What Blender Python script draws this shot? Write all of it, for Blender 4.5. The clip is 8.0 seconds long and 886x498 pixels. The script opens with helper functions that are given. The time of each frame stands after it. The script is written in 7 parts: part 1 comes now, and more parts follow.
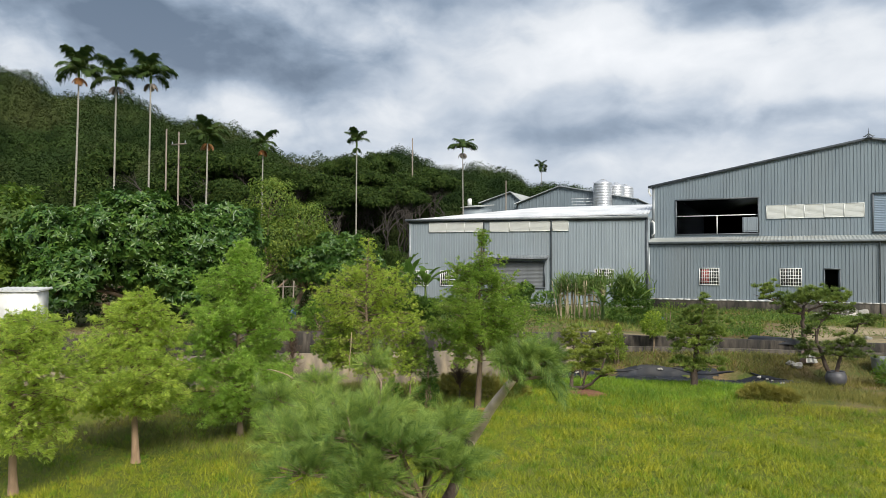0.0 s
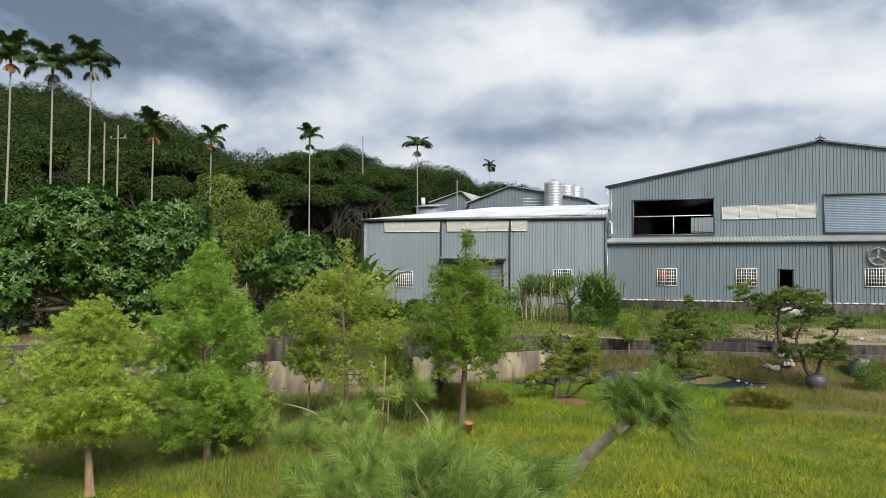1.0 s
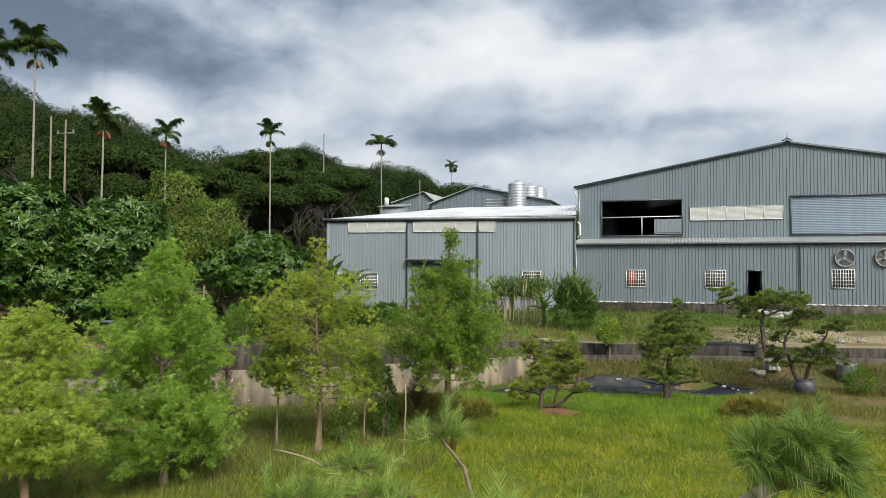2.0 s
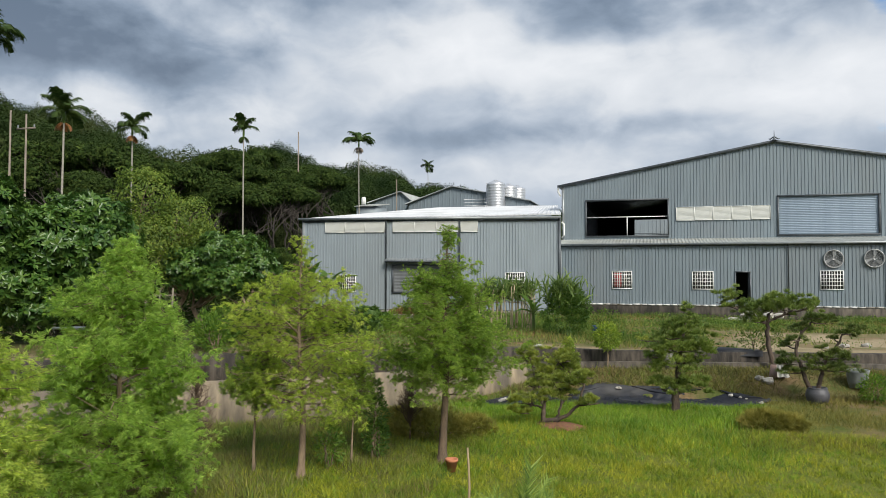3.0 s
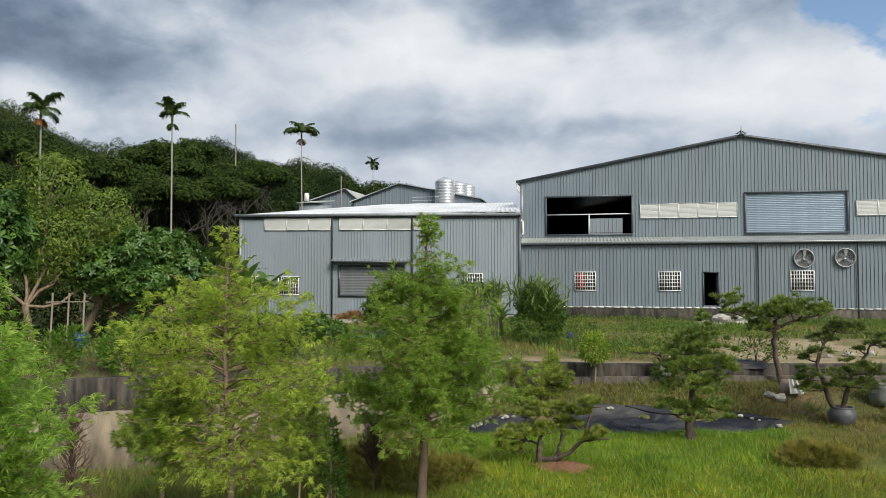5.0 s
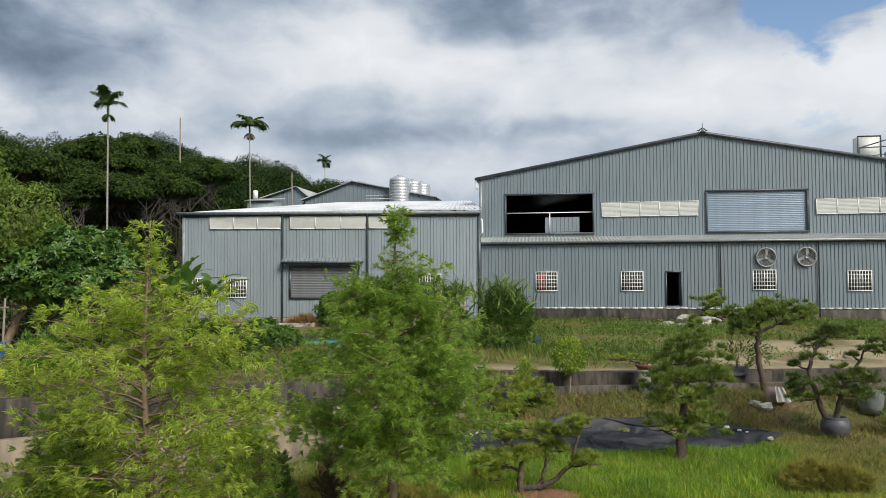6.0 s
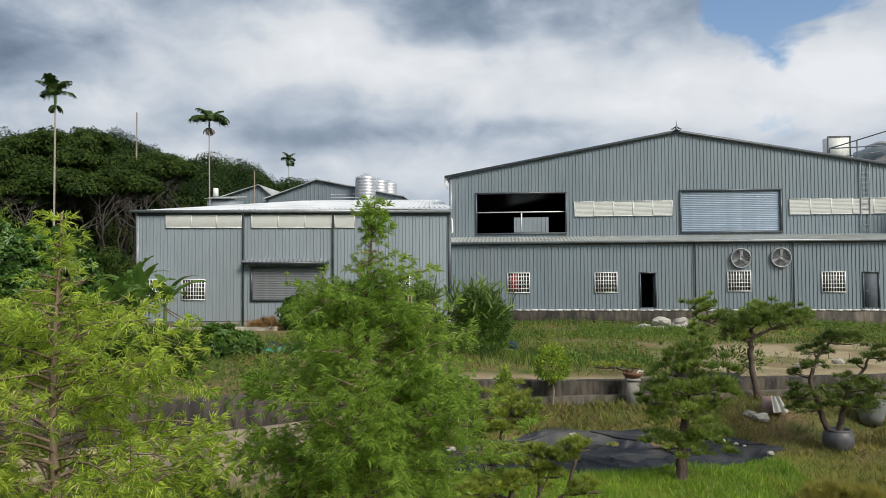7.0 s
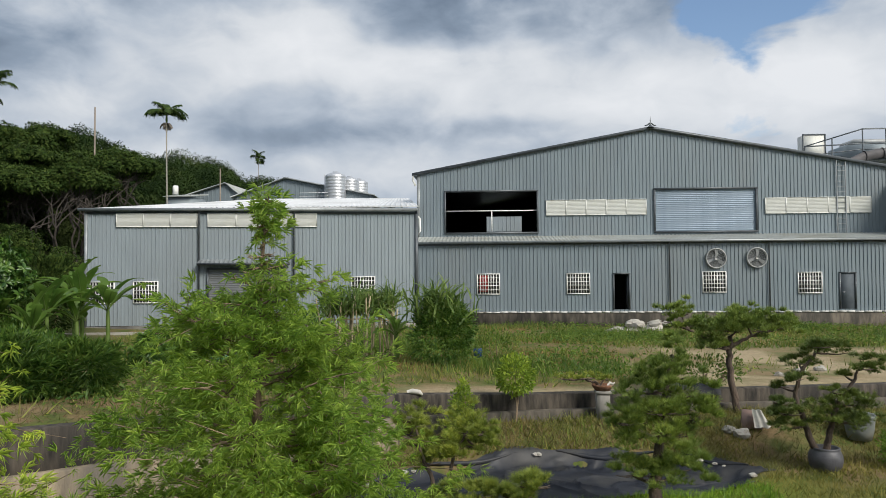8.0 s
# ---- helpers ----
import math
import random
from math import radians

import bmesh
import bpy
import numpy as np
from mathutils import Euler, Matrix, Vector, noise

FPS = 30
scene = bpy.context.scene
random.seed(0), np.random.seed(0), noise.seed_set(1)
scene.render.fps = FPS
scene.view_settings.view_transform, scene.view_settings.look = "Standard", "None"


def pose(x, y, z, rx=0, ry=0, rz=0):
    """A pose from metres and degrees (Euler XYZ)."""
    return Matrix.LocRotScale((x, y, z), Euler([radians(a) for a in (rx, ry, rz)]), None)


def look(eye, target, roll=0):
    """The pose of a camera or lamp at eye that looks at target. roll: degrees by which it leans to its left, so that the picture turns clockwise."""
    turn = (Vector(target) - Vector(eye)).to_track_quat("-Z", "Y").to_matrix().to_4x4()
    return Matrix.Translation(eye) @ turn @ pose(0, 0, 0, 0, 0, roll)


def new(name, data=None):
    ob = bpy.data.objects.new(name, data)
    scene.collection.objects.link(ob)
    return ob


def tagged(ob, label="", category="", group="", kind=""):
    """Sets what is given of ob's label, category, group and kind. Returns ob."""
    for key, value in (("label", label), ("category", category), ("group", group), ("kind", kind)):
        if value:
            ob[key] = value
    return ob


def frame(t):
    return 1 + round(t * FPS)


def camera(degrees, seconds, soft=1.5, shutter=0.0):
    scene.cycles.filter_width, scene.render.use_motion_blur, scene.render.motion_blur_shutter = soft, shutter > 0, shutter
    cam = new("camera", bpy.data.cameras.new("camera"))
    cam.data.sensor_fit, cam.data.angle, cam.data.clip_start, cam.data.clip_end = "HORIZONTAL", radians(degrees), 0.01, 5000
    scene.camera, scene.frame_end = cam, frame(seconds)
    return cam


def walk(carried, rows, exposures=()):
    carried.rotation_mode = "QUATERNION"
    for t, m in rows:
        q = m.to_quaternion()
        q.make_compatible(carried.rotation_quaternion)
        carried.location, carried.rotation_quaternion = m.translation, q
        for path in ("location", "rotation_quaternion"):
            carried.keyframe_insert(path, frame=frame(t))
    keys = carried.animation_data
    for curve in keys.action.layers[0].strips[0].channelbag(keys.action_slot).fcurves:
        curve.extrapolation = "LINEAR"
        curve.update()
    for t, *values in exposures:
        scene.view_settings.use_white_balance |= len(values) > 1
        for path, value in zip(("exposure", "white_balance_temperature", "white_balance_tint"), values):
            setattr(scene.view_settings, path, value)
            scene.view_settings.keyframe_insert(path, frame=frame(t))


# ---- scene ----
cam = camera(63.0, 8.0, 0.6)
PATH = [
    (0, (0.153, -0.103, 3.936), (-0.872, 1.952, 4.002), 0.3),
    (0.5, (-0.64, 0.268, 3.99), (-1.581, 2.363, 4.056), 0.2),
    (1, (-1.351, 0.681, 4.032), (-2.211, 2.811, 4.097), 0.2),
    (1.5, (-1.879, 1.189, 4.04), (-2.671, 3.345, 4.107), 0.2),
    (3, (-3.428, 3.288, 4.06), (-4.084, 5.49, 4.134), 0.1),
    (3.5, (-3.865, 4.088, 4.066), (-4.49, 6.297, 4.141), 0.1),
    (4, (-4.313, 4.968, 4.067), (-4.892, 7.191, 4.143), 0.1),
    (5.5, (-5.385, 7.65, 4.149), (-5.796, 9.908, 4.223), -0.2),
    (6, (-5.707, 8.542, 4.18), (-6.037, 10.816, 4.253), -0.3),
    (6.5, (-5.963, 9.334, 4.203), (-6.233, 11.615, 4.275), -0.3),
    (7, (-6.159, 10.073, 4.214), (-6.379, 12.359, 4.288), -0.3),
    (7.5, (-6.178, 10.88, 4.241), (-6.351, 13.17, 4.313), -0.4),
    (8, (-5.753, 11.815, 4.299), (-5.899, 14.107, 4.371), -0.4),
]
walk(cam, [(t, look(eye, target, roll)) for t, eye, target, roll in PATH], [(0.0, 0.16), (1.0, 0.11), (2.0, 0.08), (4.0, 0.04), (6.0, 0.0), (8.0, -0.05)])

# ---- world, sun ----
world = bpy.data.worlds.new("world")
scene.world = world
world.use_nodes = True


def build_sky():
    nt = world.node_tree
    nt.nodes.clear()
    N, L = nt.nodes.new, nt.links.new

    def math_node(op, a, b=None, clamp=False):
        n = N("ShaderNodeMath")
        n.operation, n.use_clamp = op, clamp
        for i, v in enumerate((a, b)):
            if v is None:
                continue
            if isinstance(v, (int, float)):
                n.inputs[i].default_value = v
            else:
                L(v, n.inputs[i])
        return n.outputs[0]

    def ramp(fac, stops):
        r = N("ShaderNodeValToRGB")
        while len(r.color_ramp.elements) < len(stops):
            r.color_ramp.elements.new(0.5)
        for el, (p, c) in zip(r.color_ramp.elements, stops):
            el.position, el.color = p, (*c, 1)
        L(fac, r.inputs[0])
        return r.outputs[0]

    tc = N("ShaderNodeTexCoord")
    sep = N("ShaderNodeSeparateXYZ")
    L(tc.outputs["Generated"], sep.inputs[0])
    comb = N("ShaderNodeVectorMath")
    comb.operation = "MULTIPLY"
    L(tc.outputs["Generated"], comb.inputs[0])
    comb.inputs[1].default_value = (1.0, 1.0, 1.75)

    def cloud(scale, detail, offset, distort, rough=0.5):
        mp = N("ShaderNodeMapping")
        mp.inputs["Location"].default_value = offset
        L(comb.outputs[0], mp.inputs[0])
        n = N("ShaderNodeTexNoise")
        n.inputs["Scale"].default_value, n.inputs["Detail"].default_value = scale, detail
        n.inputs["Roughness"].default_value, n.inputs["Distortion"].default_value = rough, distort
        L(mp.outputs[0], n.inputs[0])
        return n.outputs[0]

    big = cloud(2.3, 3.0, SKY_BIG, 0.3)
    mid = cloud(5.2, 8.0, (4.0, 1.0, 0.0), 0.25, 0.52)
    puff = cloud(12.0, 7.0, (1.0, 7.0, 2.0), 0.35, 0.5)
    f = math_node("ADD", math_node("MULTIPLY", big, 0.3), math_node("ADD", math_node("MULTIPLY", mid, 0.45), math_node("MULTIPLY", puff, 0.27)))
    f = math_node("SUBTRACT", f, 0.005)
    # heavier and brighter masses in the cloud deck
    for az, el, size, flat, amount in CLOUD_MASSES:
        c = (-math.sin(radians(az)) * math.cos(radians(el)), math.cos(radians(az)) * math.cos(radians(el)), math.sin(radians(el)))
        d = N("ShaderNodeVectorMath")
        d.operation = "SUBTRACT"
        L(tc.outputs["Generated"], d.inputs[0])
        d.inputs[1].default_value = c
        k = N("ShaderNodeVectorMath")
        k.operation = "MULTIPLY"
        L(d.outputs[0], k.inputs[0])
        k.inputs[1].default_value = (1, 1, flat)
        ln = N("ShaderNodeVectorMath")
        ln.operation = "LENGTH"
        L(k.outputs[0], ln.inputs[0])
        q = math_node("ADD", math_node("DIVIDE", ln.outputs["Value"], size), math_node("MULTIPLY", math_node("SUBTRACT", mid, 0.5), 1.2))
        fall = N("ShaderNodeMapRange")
        fall.interpolation_type = "SMOOTHSTEP"
        fall.inputs[1].default_value, fall.inputs[2].default_value = 0.0, 1.0
        fall.inputs[3].default_value, fall.inputs[4].default_value = amount, 0.0
        L(q, fall.inputs[0])
        f = math_node("ADD", f, fall.outputs[0])
    colour = ramp(f, [(0.30, (0.12, 0.17, 0.245)), (0.42, (0.25, 0.32, 0.42)), (0.52, (0.47, 0.535, 0.625)), (0.61, (0.71, 0.745, 0.79)), (0.72, (0.86, 0.88, 0.91))])
    # paler towards the horizon
    hz = ramp(sep.outputs[2], [(0.0, (1, 1, 1)), (0.16, (0.25, 0.25, 0.25)), (0.4, (0, 0, 0))])
    mix1 = N("ShaderNodeMixRGB")
    L(math_node("MULTIPLY", hz, 0.7), mix1.inputs[0])
    L(colour, mix1.inputs[1])
    mix1.inputs[2].default_value = (0.56, 0.62, 0.70, 1)
    # a break of clear sky in the cloud deck
    sky = N("ShaderNodeTexSky")
    sky.sky_type, sky.sun_disc = "NISHITA", False
    sky.sun_elevation, sky.sun_rotation = radians(SUN_ELEVATION), radians(SUN_ROTATION)
    clear = N("ShaderNodeMixRGB")
    clear.blend_type, clear.inputs[0].default_value = "MULTIPLY", 1.0
    L(sky.outputs[0], clear.inputs[1])
    clear.inputs[2].default_value = (0.14, 0.145, 0.15, 1)
    vec = N("ShaderNodeVectorMath")
    vec.operation = "DISTANCE"
    L(tc.outputs["Generated"], vec.inputs[0])
    vec.inputs[1].default_value = CLEAR_SKY
    hole = math_node("ADD", vec.outputs["Value"], math_node("MULTIPLY", math_node("SUBTRACT", mid, 0.5), 0.7))
    gap = ramp(hole, [(0.03, (1, 1, 1)), (0.085, (0, 0, 0))])
    mix2 = N("ShaderNodeMixRGB")
    L(gap, mix2.inputs[0])
    L(mix1.outputs[0], mix2.inputs[1])
    L(clear.outputs[0], mix2.inputs[2])
    bg = N("ShaderNodeBackground")
    bg.inputs[1].default_value = SKY_STRENGTH
    L(mix2.outputs[0], bg.inputs[0])
    out = N("ShaderNodeOutputWorld")
    L(bg.outputs[0], out.inputs[0])


SUN_ELEVATION, SUN_ROTATION = 38.5, 134.6
# azimuth to the west of north, elevation, reach, flatness, brighter or darker
CLOUD_MASSES = [(40, 17, 0.34, 1.6, -0.07), (48, 17, 0.30, 1.7, -0.14), (38, 15, 0.17, 2.2, -0.11), (60, 18, 0.3, 1.6, -0.08), (44, 12.2, 0.13, 2.2, 0.12), (31, 12.6, 0.14, 2.0, 0.13), (30, 17.5, 0.2, 2.5, 0.07),
                (18, 16.3, 0.2, 2.0, 0.12), (15.5, 13.8, 0.09, 3.0, -0.08), (2, 15.8, 0.2, 2.4, 0.12), (-11, 14, 0.2, 2.0, 0.15), (-20, 13.0, 0.22, 2.4, 0.15), (-28, 13, 0.2, 2.4, 0.1),
                (17, 10.2, 0.12, 5.5, -0.09), (8, 11.2, 0.14, 5.5, -0.10), (-3, 11.4, 0.14, 5.5, -0.08), (10, 15.0, 0.22, 2.6, 0.05), (24, 14.0, 0.16, 2.4, 0.05), (6, 18.5, 0.12, 3.5, -0.08), (-3, 20.5, 0.25, 3.0, -0.10), (26, 8.5, 0.25, 5.0, 0.12), (5, 7.5, 0.3, 6.0, 0.12)]
SKY_STRENGTH, SKY_BIG, CLEAR_SKY = 1.0, (2.3, 0.4, 0.0), (0.335, 0.888, 0.318)
build_sky()
sun_data = bpy.data.lights.new("sun", "SUN")
sun_data.energy, sun_data.angle, sun_data.color = 4.3, radians(24), (1.0, 0.95, 0.86)
sun = new("sun", sun_data)
sun.matrix_world = look((29, -12.6, 32.4), (0, 16, 0))


# ---- materials ----
def material(name, base, alt, scale=4.0, rough=0.6, metal=0.0, bump=0.0, bump_scale=30.0, stain=None, stain_scale=0.5, stain_amount=0.5,
             island=0.0, thing=0.0, glow_through=0.0, stretch=(1, 1, 1), detail=6.0, spec=0.5):
    m = bpy.data.materials.new(name)
    m.use_nodes = True
    nt = m.node_tree
    nt.nodes.clear()
    N, L = nt.nodes.new, nt.links.new
    tc, mp = N("ShaderNodeTexCoord"), N("ShaderNodeMapping")
    mp.inputs["Scale"].default_value = stretch
    L(tc.outputs["Object"], mp.inputs[0])

    def noise_node(s, d, lo, hi):
        n, r = N("ShaderNodeTexNoise"), N("ShaderNodeMapRange")
        n.inputs["Scale"].default_value, n.inputs["Detail"].default_value = s, d
        L(mp.outputs[0], n.inputs[0])
        r.inputs[1].default_value, r.inputs[2].default_value = lo, hi
        L(n.outputs[0], r.inputs[0])
        return r.outputs[0]

    def mix(fac, a, b):
        x = N("ShaderNodeMixRGB")
        for i, v in enumerate((fac, a, b)):
            if isinstance(v, tuple):
                x.inputs[i].default_value = (*v, 1)
            elif isinstance(v, (int, float)):
                x.inputs[i].default_value = v
            else:
                L(v, x.inputs[i])
        return x.outputs[0]

    col = mix(noise_node(scale, detail, 0.34, 0.66), base, alt)
    if stain:
        r = noise_node(stain_scale, 5.0, 0.48, 0.66)
        k = N("ShaderNodeMath")
        k.operation = "MULTIPLY"
        L(r, k.inputs[0])
        k.inputs[1].default_value = stain_amount
        col = mix(k.outputs[0], col, stain)
    if island or thing:
        hs = N("ShaderNodeHueSaturation")
        src = N("ShaderNodeNewGeometry").outputs["Random Per Island"] if island else N("ShaderNodeObjectInfo").outputs["Random"]
        r = N("ShaderNodeMapRange")
        amount = island or thing
        r.inputs[3].default_value, r.inputs[4].default_value = 1 - amount, 1 + amount
        L(src, r.inputs[0])
        L(r.outputs[0], hs.inputs["Value"])
        r2 = N("ShaderNodeMapRange")
        r2.inputs[3].default_value, r2.inputs[4].default_value = 0.5 + 0.05 * amount, 0.5 - 0.07 * amount
        L(src, r2.inputs[0])
        L(r2.outputs[0], hs.inputs["Hue"])
        L(col, hs.inputs["Color"])
        col = hs.outputs[0]
    p = N("ShaderNodeBsdfPrincipled")
    L(col, p.inputs["Base Color"])
    p.inputs["Roughness"].default_value, p.inputs["Metallic"].default_value = rough, metal
    p.inputs["Specular IOR Level"].default_value = spec
    if bump:
        n, b = N("ShaderNodeTexNoise"), N("ShaderNodeBump")
        n.inputs["Scale"].default_value, n.inputs["Detail"].default_value = bump_scale, 5.0
        L(mp.outputs[0], n.inputs[0])
        b.inputs["Strength"].default_value, b.inputs["Distance"].default_value = bump, 0.03
        L(n.outputs[0], b.inputs["Height"])
        L(b.outputs[0], p.inputs["Normal"])
    out = N("ShaderNodeOutputMaterial")
    if glow_through:
        t, x = N("ShaderNodeBsdfTranslucent"), N("ShaderNodeMixShader")
        L(col, t.inputs[0])
        x.inputs[0].default_value = glow_through
        L(p.outputs[0], x.inputs[1])
        L(t.outputs[0], x.inputs[2])
        L(x.outputs[0], out.inputs[0])
    else:
        L(p.outputs[0], out.inputs[0])
    return m


def leaf_material(name, base, alt, rough=0.5, glow=0.52, island=0.35, spec=0.4, scale=0.9, stain=None):
    return material(name, base, alt, scale=scale, rough=rough, island=island, glow_through=glow, spec=spec, stain=stain, stain_scale=0.05, stain_amount=0.8)


M = {
    "siding": material("grey_siding", (0.208, 0.253, 0.281), (0.186, 0.226, 0.253), 1.3, 0.5, 0.2, stain=(0.205, 0.226, 0.236), stain_scale=0.35, stain_amount=0.45, stretch=(1, 1, 0.25)),
    "siding_pale": material("pale_siding", (0.292, 0.338, 0.365), (0.262, 0.304, 0.330), 1.3, 0.5, 0.2, stain=(0.24, 0.268, 0.282), stain_scale=0.3, stain_amount=0.5, stretch=(1, 1, 0.25)),
    "trim": material("dark_trim", (0.10, 0.115, 0.125), (0.07, 0.08, 0.09), 3, 0.45, 0.3),
    "door_steel": material("painted_door", (0.10, 0.118, 0.135), (0.08, 0.095, 0.11), 3, 0.7, 0.0, spec=0.2),
    "trim_mid": material("grey_trim", (0.27, 0.29, 0.30), (0.20, 0.22, 0.23), 2, 0.45, 0.3),
    "duct": material("weathered_duct", (0.105, 0.10, 0.105), (0.07, 0.068, 0.07), 3, 0.6, 0.2),
    "roof_white": material("pale_roof_sheet", (0.80, 0.81, 0.82), (0.68, 0.69, 0.70), 1, 0.4, 0.2, stain=(0.42, 0.43, 0.42), stain_scale=0.4, stain_amount=0.5),
    "roof_ledge": material("weathered_ledge_sheet", (0.44, 0.46, 0.44), (0.34, 0.36, 0.34), 1.2, 0.5, 0.2, stain=(0.28, 0.27, 0.22), stain_scale=0.7, stain_amount=0.6),
    "fan_pale": material("pale_fan_metal", (0.42, 0.43, 0.43), (0.33, 0.34, 0.34), 3, 0.5, 0.3),
    "fan_back": material("dusty_fan_housing", (0.11, 0.115, 0.115), (0.075, 0.08, 0.08), 4, 0.7),
    "louvre": material("cream_louvre", (0.66, 0.67, 0.635), (0.61, 0.62, 0.585), 2, 0.5, stain=(0.6, 0.58, 0.5), stain_scale=0.8, stain_amount=0.3),
    "white": material("white_paint", (0.80, 0.80, 0.78), (0.70, 0.70, 0.67), 5, 0.45),
    "flashing": material("flaking_flashing", (0.66, 0.66, 0.64), (0.50, 0.50, 0.48), 4, 0.6, stain=(0.22, 0.2, 0.17), stain_scale=0.9, stain_amount=0.9),
    "shutter": material("silver_shutter", (0.22, 0.28, 0.345), (0.19, 0.245, 0.305), 3, 0.4, 0.25, thing=0.05),
    "shutter_dark": material("grey_shutter", (0.20, 0.21, 0.215), (0.165, 0.175, 0.18), 3, 0.4, 0.3, thing=0.06),
    "glass": material("dark_glass", (0.035, 0.042, 0.04), (0.055, 0.062, 0.055), 1, 0.1, 0.0, spec=0.35),
    # near-black for inside faces: the unlit rooms' shade is put into the colour
    "black": material("interior_shade", (0.02, 0.02, 0.02), (0.03, 0.03, 0.03), 1, 0.9, spec=0.1),
    "concrete": material("weathered_concrete", (0.30, 0.285, 0.255), (0.20, 0.19, 0.17), 2.0, 0.9, bump=0.35, bump_scale=14, stain=(0.085, 0.08, 0.07), stain_scale=0.8, stain_amount=0.7, stretch=(1, 1, 0.3)),
    "concrete_dark": material("mossy_concrete", (0.09, 0.075, 0.059), (0.016, 0.014, 0.012), 7.0, 0.92, bump=0.7, bump_scale=12, stain=(0.022, 0.02, 0.017), stain_scale=1.3, stain_amount=0.85, stretch=(1, 1, 0.2), detail=9),
    "concrete_pale": material("sandy_concrete", (0.36, 0.29, 0.195), (0.12, 0.10, 0.076), 2.6, 0.9, bump=0.5, bump_scale=12, stain=(0.09, 0.083, 0.07), stain_scale=1.1, stain_amount=0.8, stretch=(1, 1, 0.3), detail=9),
    "concrete_grey": material("grey_stained_concrete", (0.135, 0.115, 0.09), (0.038, 0.034, 0.028), 4.0, 0.9, bump=0.6, bump_scale=12, stain=(0.034, 0.032, 0.026), stain_scale=1.0, stain_amount=0.8, stretch=(1, 1, 0.25), detail=9),
    "kerb": material("pale_kerb_concrete", (0.36, 0.34, 0.30), (0.25, 0.235, 0.20), 2.0, 0.9, bump=0.4, bump_scale=14, stain=(0.16, 0.15, 0.12), stain_scale=0.9, stain_amount=0.6),
    "steel": material("stainless_steel", (0.72, 0.73, 0.74), (0.62, 0.63, 0.65), 2, 0.42, 0.8),
    "bark": material("grey_brown_bark", (0.27, 0.20, 0.13), (0.15, 0.105, 0.07), 9, 0.9, bump=0.7, bump_scale=40, stretch=(1, 1, 0.35)),
    "bark_brown": material("brown_bark", (0.15, 0.105, 0.068), (0.085, 0.06, 0.04), 9, 0.9, bump=0.7, bump_scale=40, stretch=(1, 1, 0.35)),
    "bark_tan": material("tan_bark", (0.40, 0.27, 0.17), (0.25, 0.165, 0.10), 9, 0.9, bump=0.7, bump_scale=40, stretch=(1, 1, 0.35)),
    "bark_pale": material("pale_bark", (0.72, 0.60, 0.49), (0.40, 0.31, 0.24), 7, 0.9, bump=0.7, bump_scale=35, stretch=(1, 1, 0.4)),
    "bark_dark": material("dark_bark", (0.125, 0.09, 0.066), (0.05, 0.037, 0.03), 9, 0.92, bump=0.8, bump_scale=35, stretch=(1, 1, 0.35)),
    "palm_bark": material("palm_bark", (0.36, 0.34, 0.29), (0.21, 0.195, 0.165), 3, 0.85, bump=0.3, bump_scale=8, stretch=(0.2, 0.2, 3)),
    "cypress": leaf_material("feathery_leaf", (0.44, 0.60, 0.12), (0.28, 0.45, 0.075), glow=0.55, island=0.3),
    "cypress_fresh": leaf_material("fresh_feathery_leaf", (0.54, 0.74, 0.17), (0.36, 0.57, 0.10), glow=0.55, island=0.3),
    "cypress_yellow": leaf_material("yellowing_feathery_leaf", (0.62, 0.74, 0.145), (0.46, 0.61, 0.095), glow=0.55, island=0.3),
    "cypress_pale": leaf_material("pale_feathery_leaf", (0.66, 0.79, 0.18), (0.50, 0.66, 0.12), glow=0.55, island=0.3),
    "pine": leaf_material("pine_needle", (0.24, 0.33, 0.06), (0.10, 0.17, 0.035), glow=0.3, island=0.5),
    "pine_soft": leaf_material("long_pine_needle", (0.27, 0.39, 0.08), (0.115, 0.21, 0.04), glow=0.35, island=0.45),
    "potted": leaf_material("dense_needle", (0.15, 0.21, 0.04), (0.07, 0.115, 0.025), glow=0.2, island=0.45),
    "juniper": leaf_material("juniper_leaf", (0.29, 0.35, 0.05), (0.14, 0.20, 0.035), glow=0.25, island=0.45),
    "broad": leaf_material("broad_glossy_leaf", (0.09, 0.182, 0.031), (0.04, 0.098, 0.018), rough=0.34, glow=0.25, spec=0.42),
    "mid_leaf": leaf_material("mid_green_leaf", (0.16, 0.26, 0.038), (0.085, 0.155, 0.025)),
    "dome_leaf": leaf_material("yellowish_green_leaf", (0.215, 0.305, 0.05), (0.12, 0.20, 0.032), rough=0.55),
    "woods": leaf_material("wood_leaf", (0.052, 0.088, 0.018), (0.024, 0.046, 0.010), glow=0.2, rough=0.8, spec=0.1),
    "woods_far": leaf_material("far_wood_leaf", (0.046, 0.078, 0.02), (0.012, 0.026, 0.008), glow=0.15, rough=0.85, spec=0.08, scale=0.16, stain=(0.075, 0.09, 0.03), island=0.12),
    "palm_leaf": leaf_material("palm_leaf", (0.055, 0.092, 0.022), (0.030, 0.056, 0.014), glow=0.2, rough=0.75, spec=0.15),
    "dead_leaf": leaf_material("dead_frond", (0.42, 0.20, 0.06), (0.26, 0.12, 0.04), glow=0.2),
    "banana": leaf_material("banana_leaf", (0.15, 0.26, 0.045), (0.08, 0.17, 0.028), rough=0.45, island=0.3),
    "bush": leaf_material("bush_leaf", (0.125, 0.235, 0.04), (0.07, 0.145, 0.026), rough=0.4),
    "bright_bush": leaf_material("bright_bush_leaf", (0.162, 0.297, 0.034), (0.095, 0.189, 0.024)),
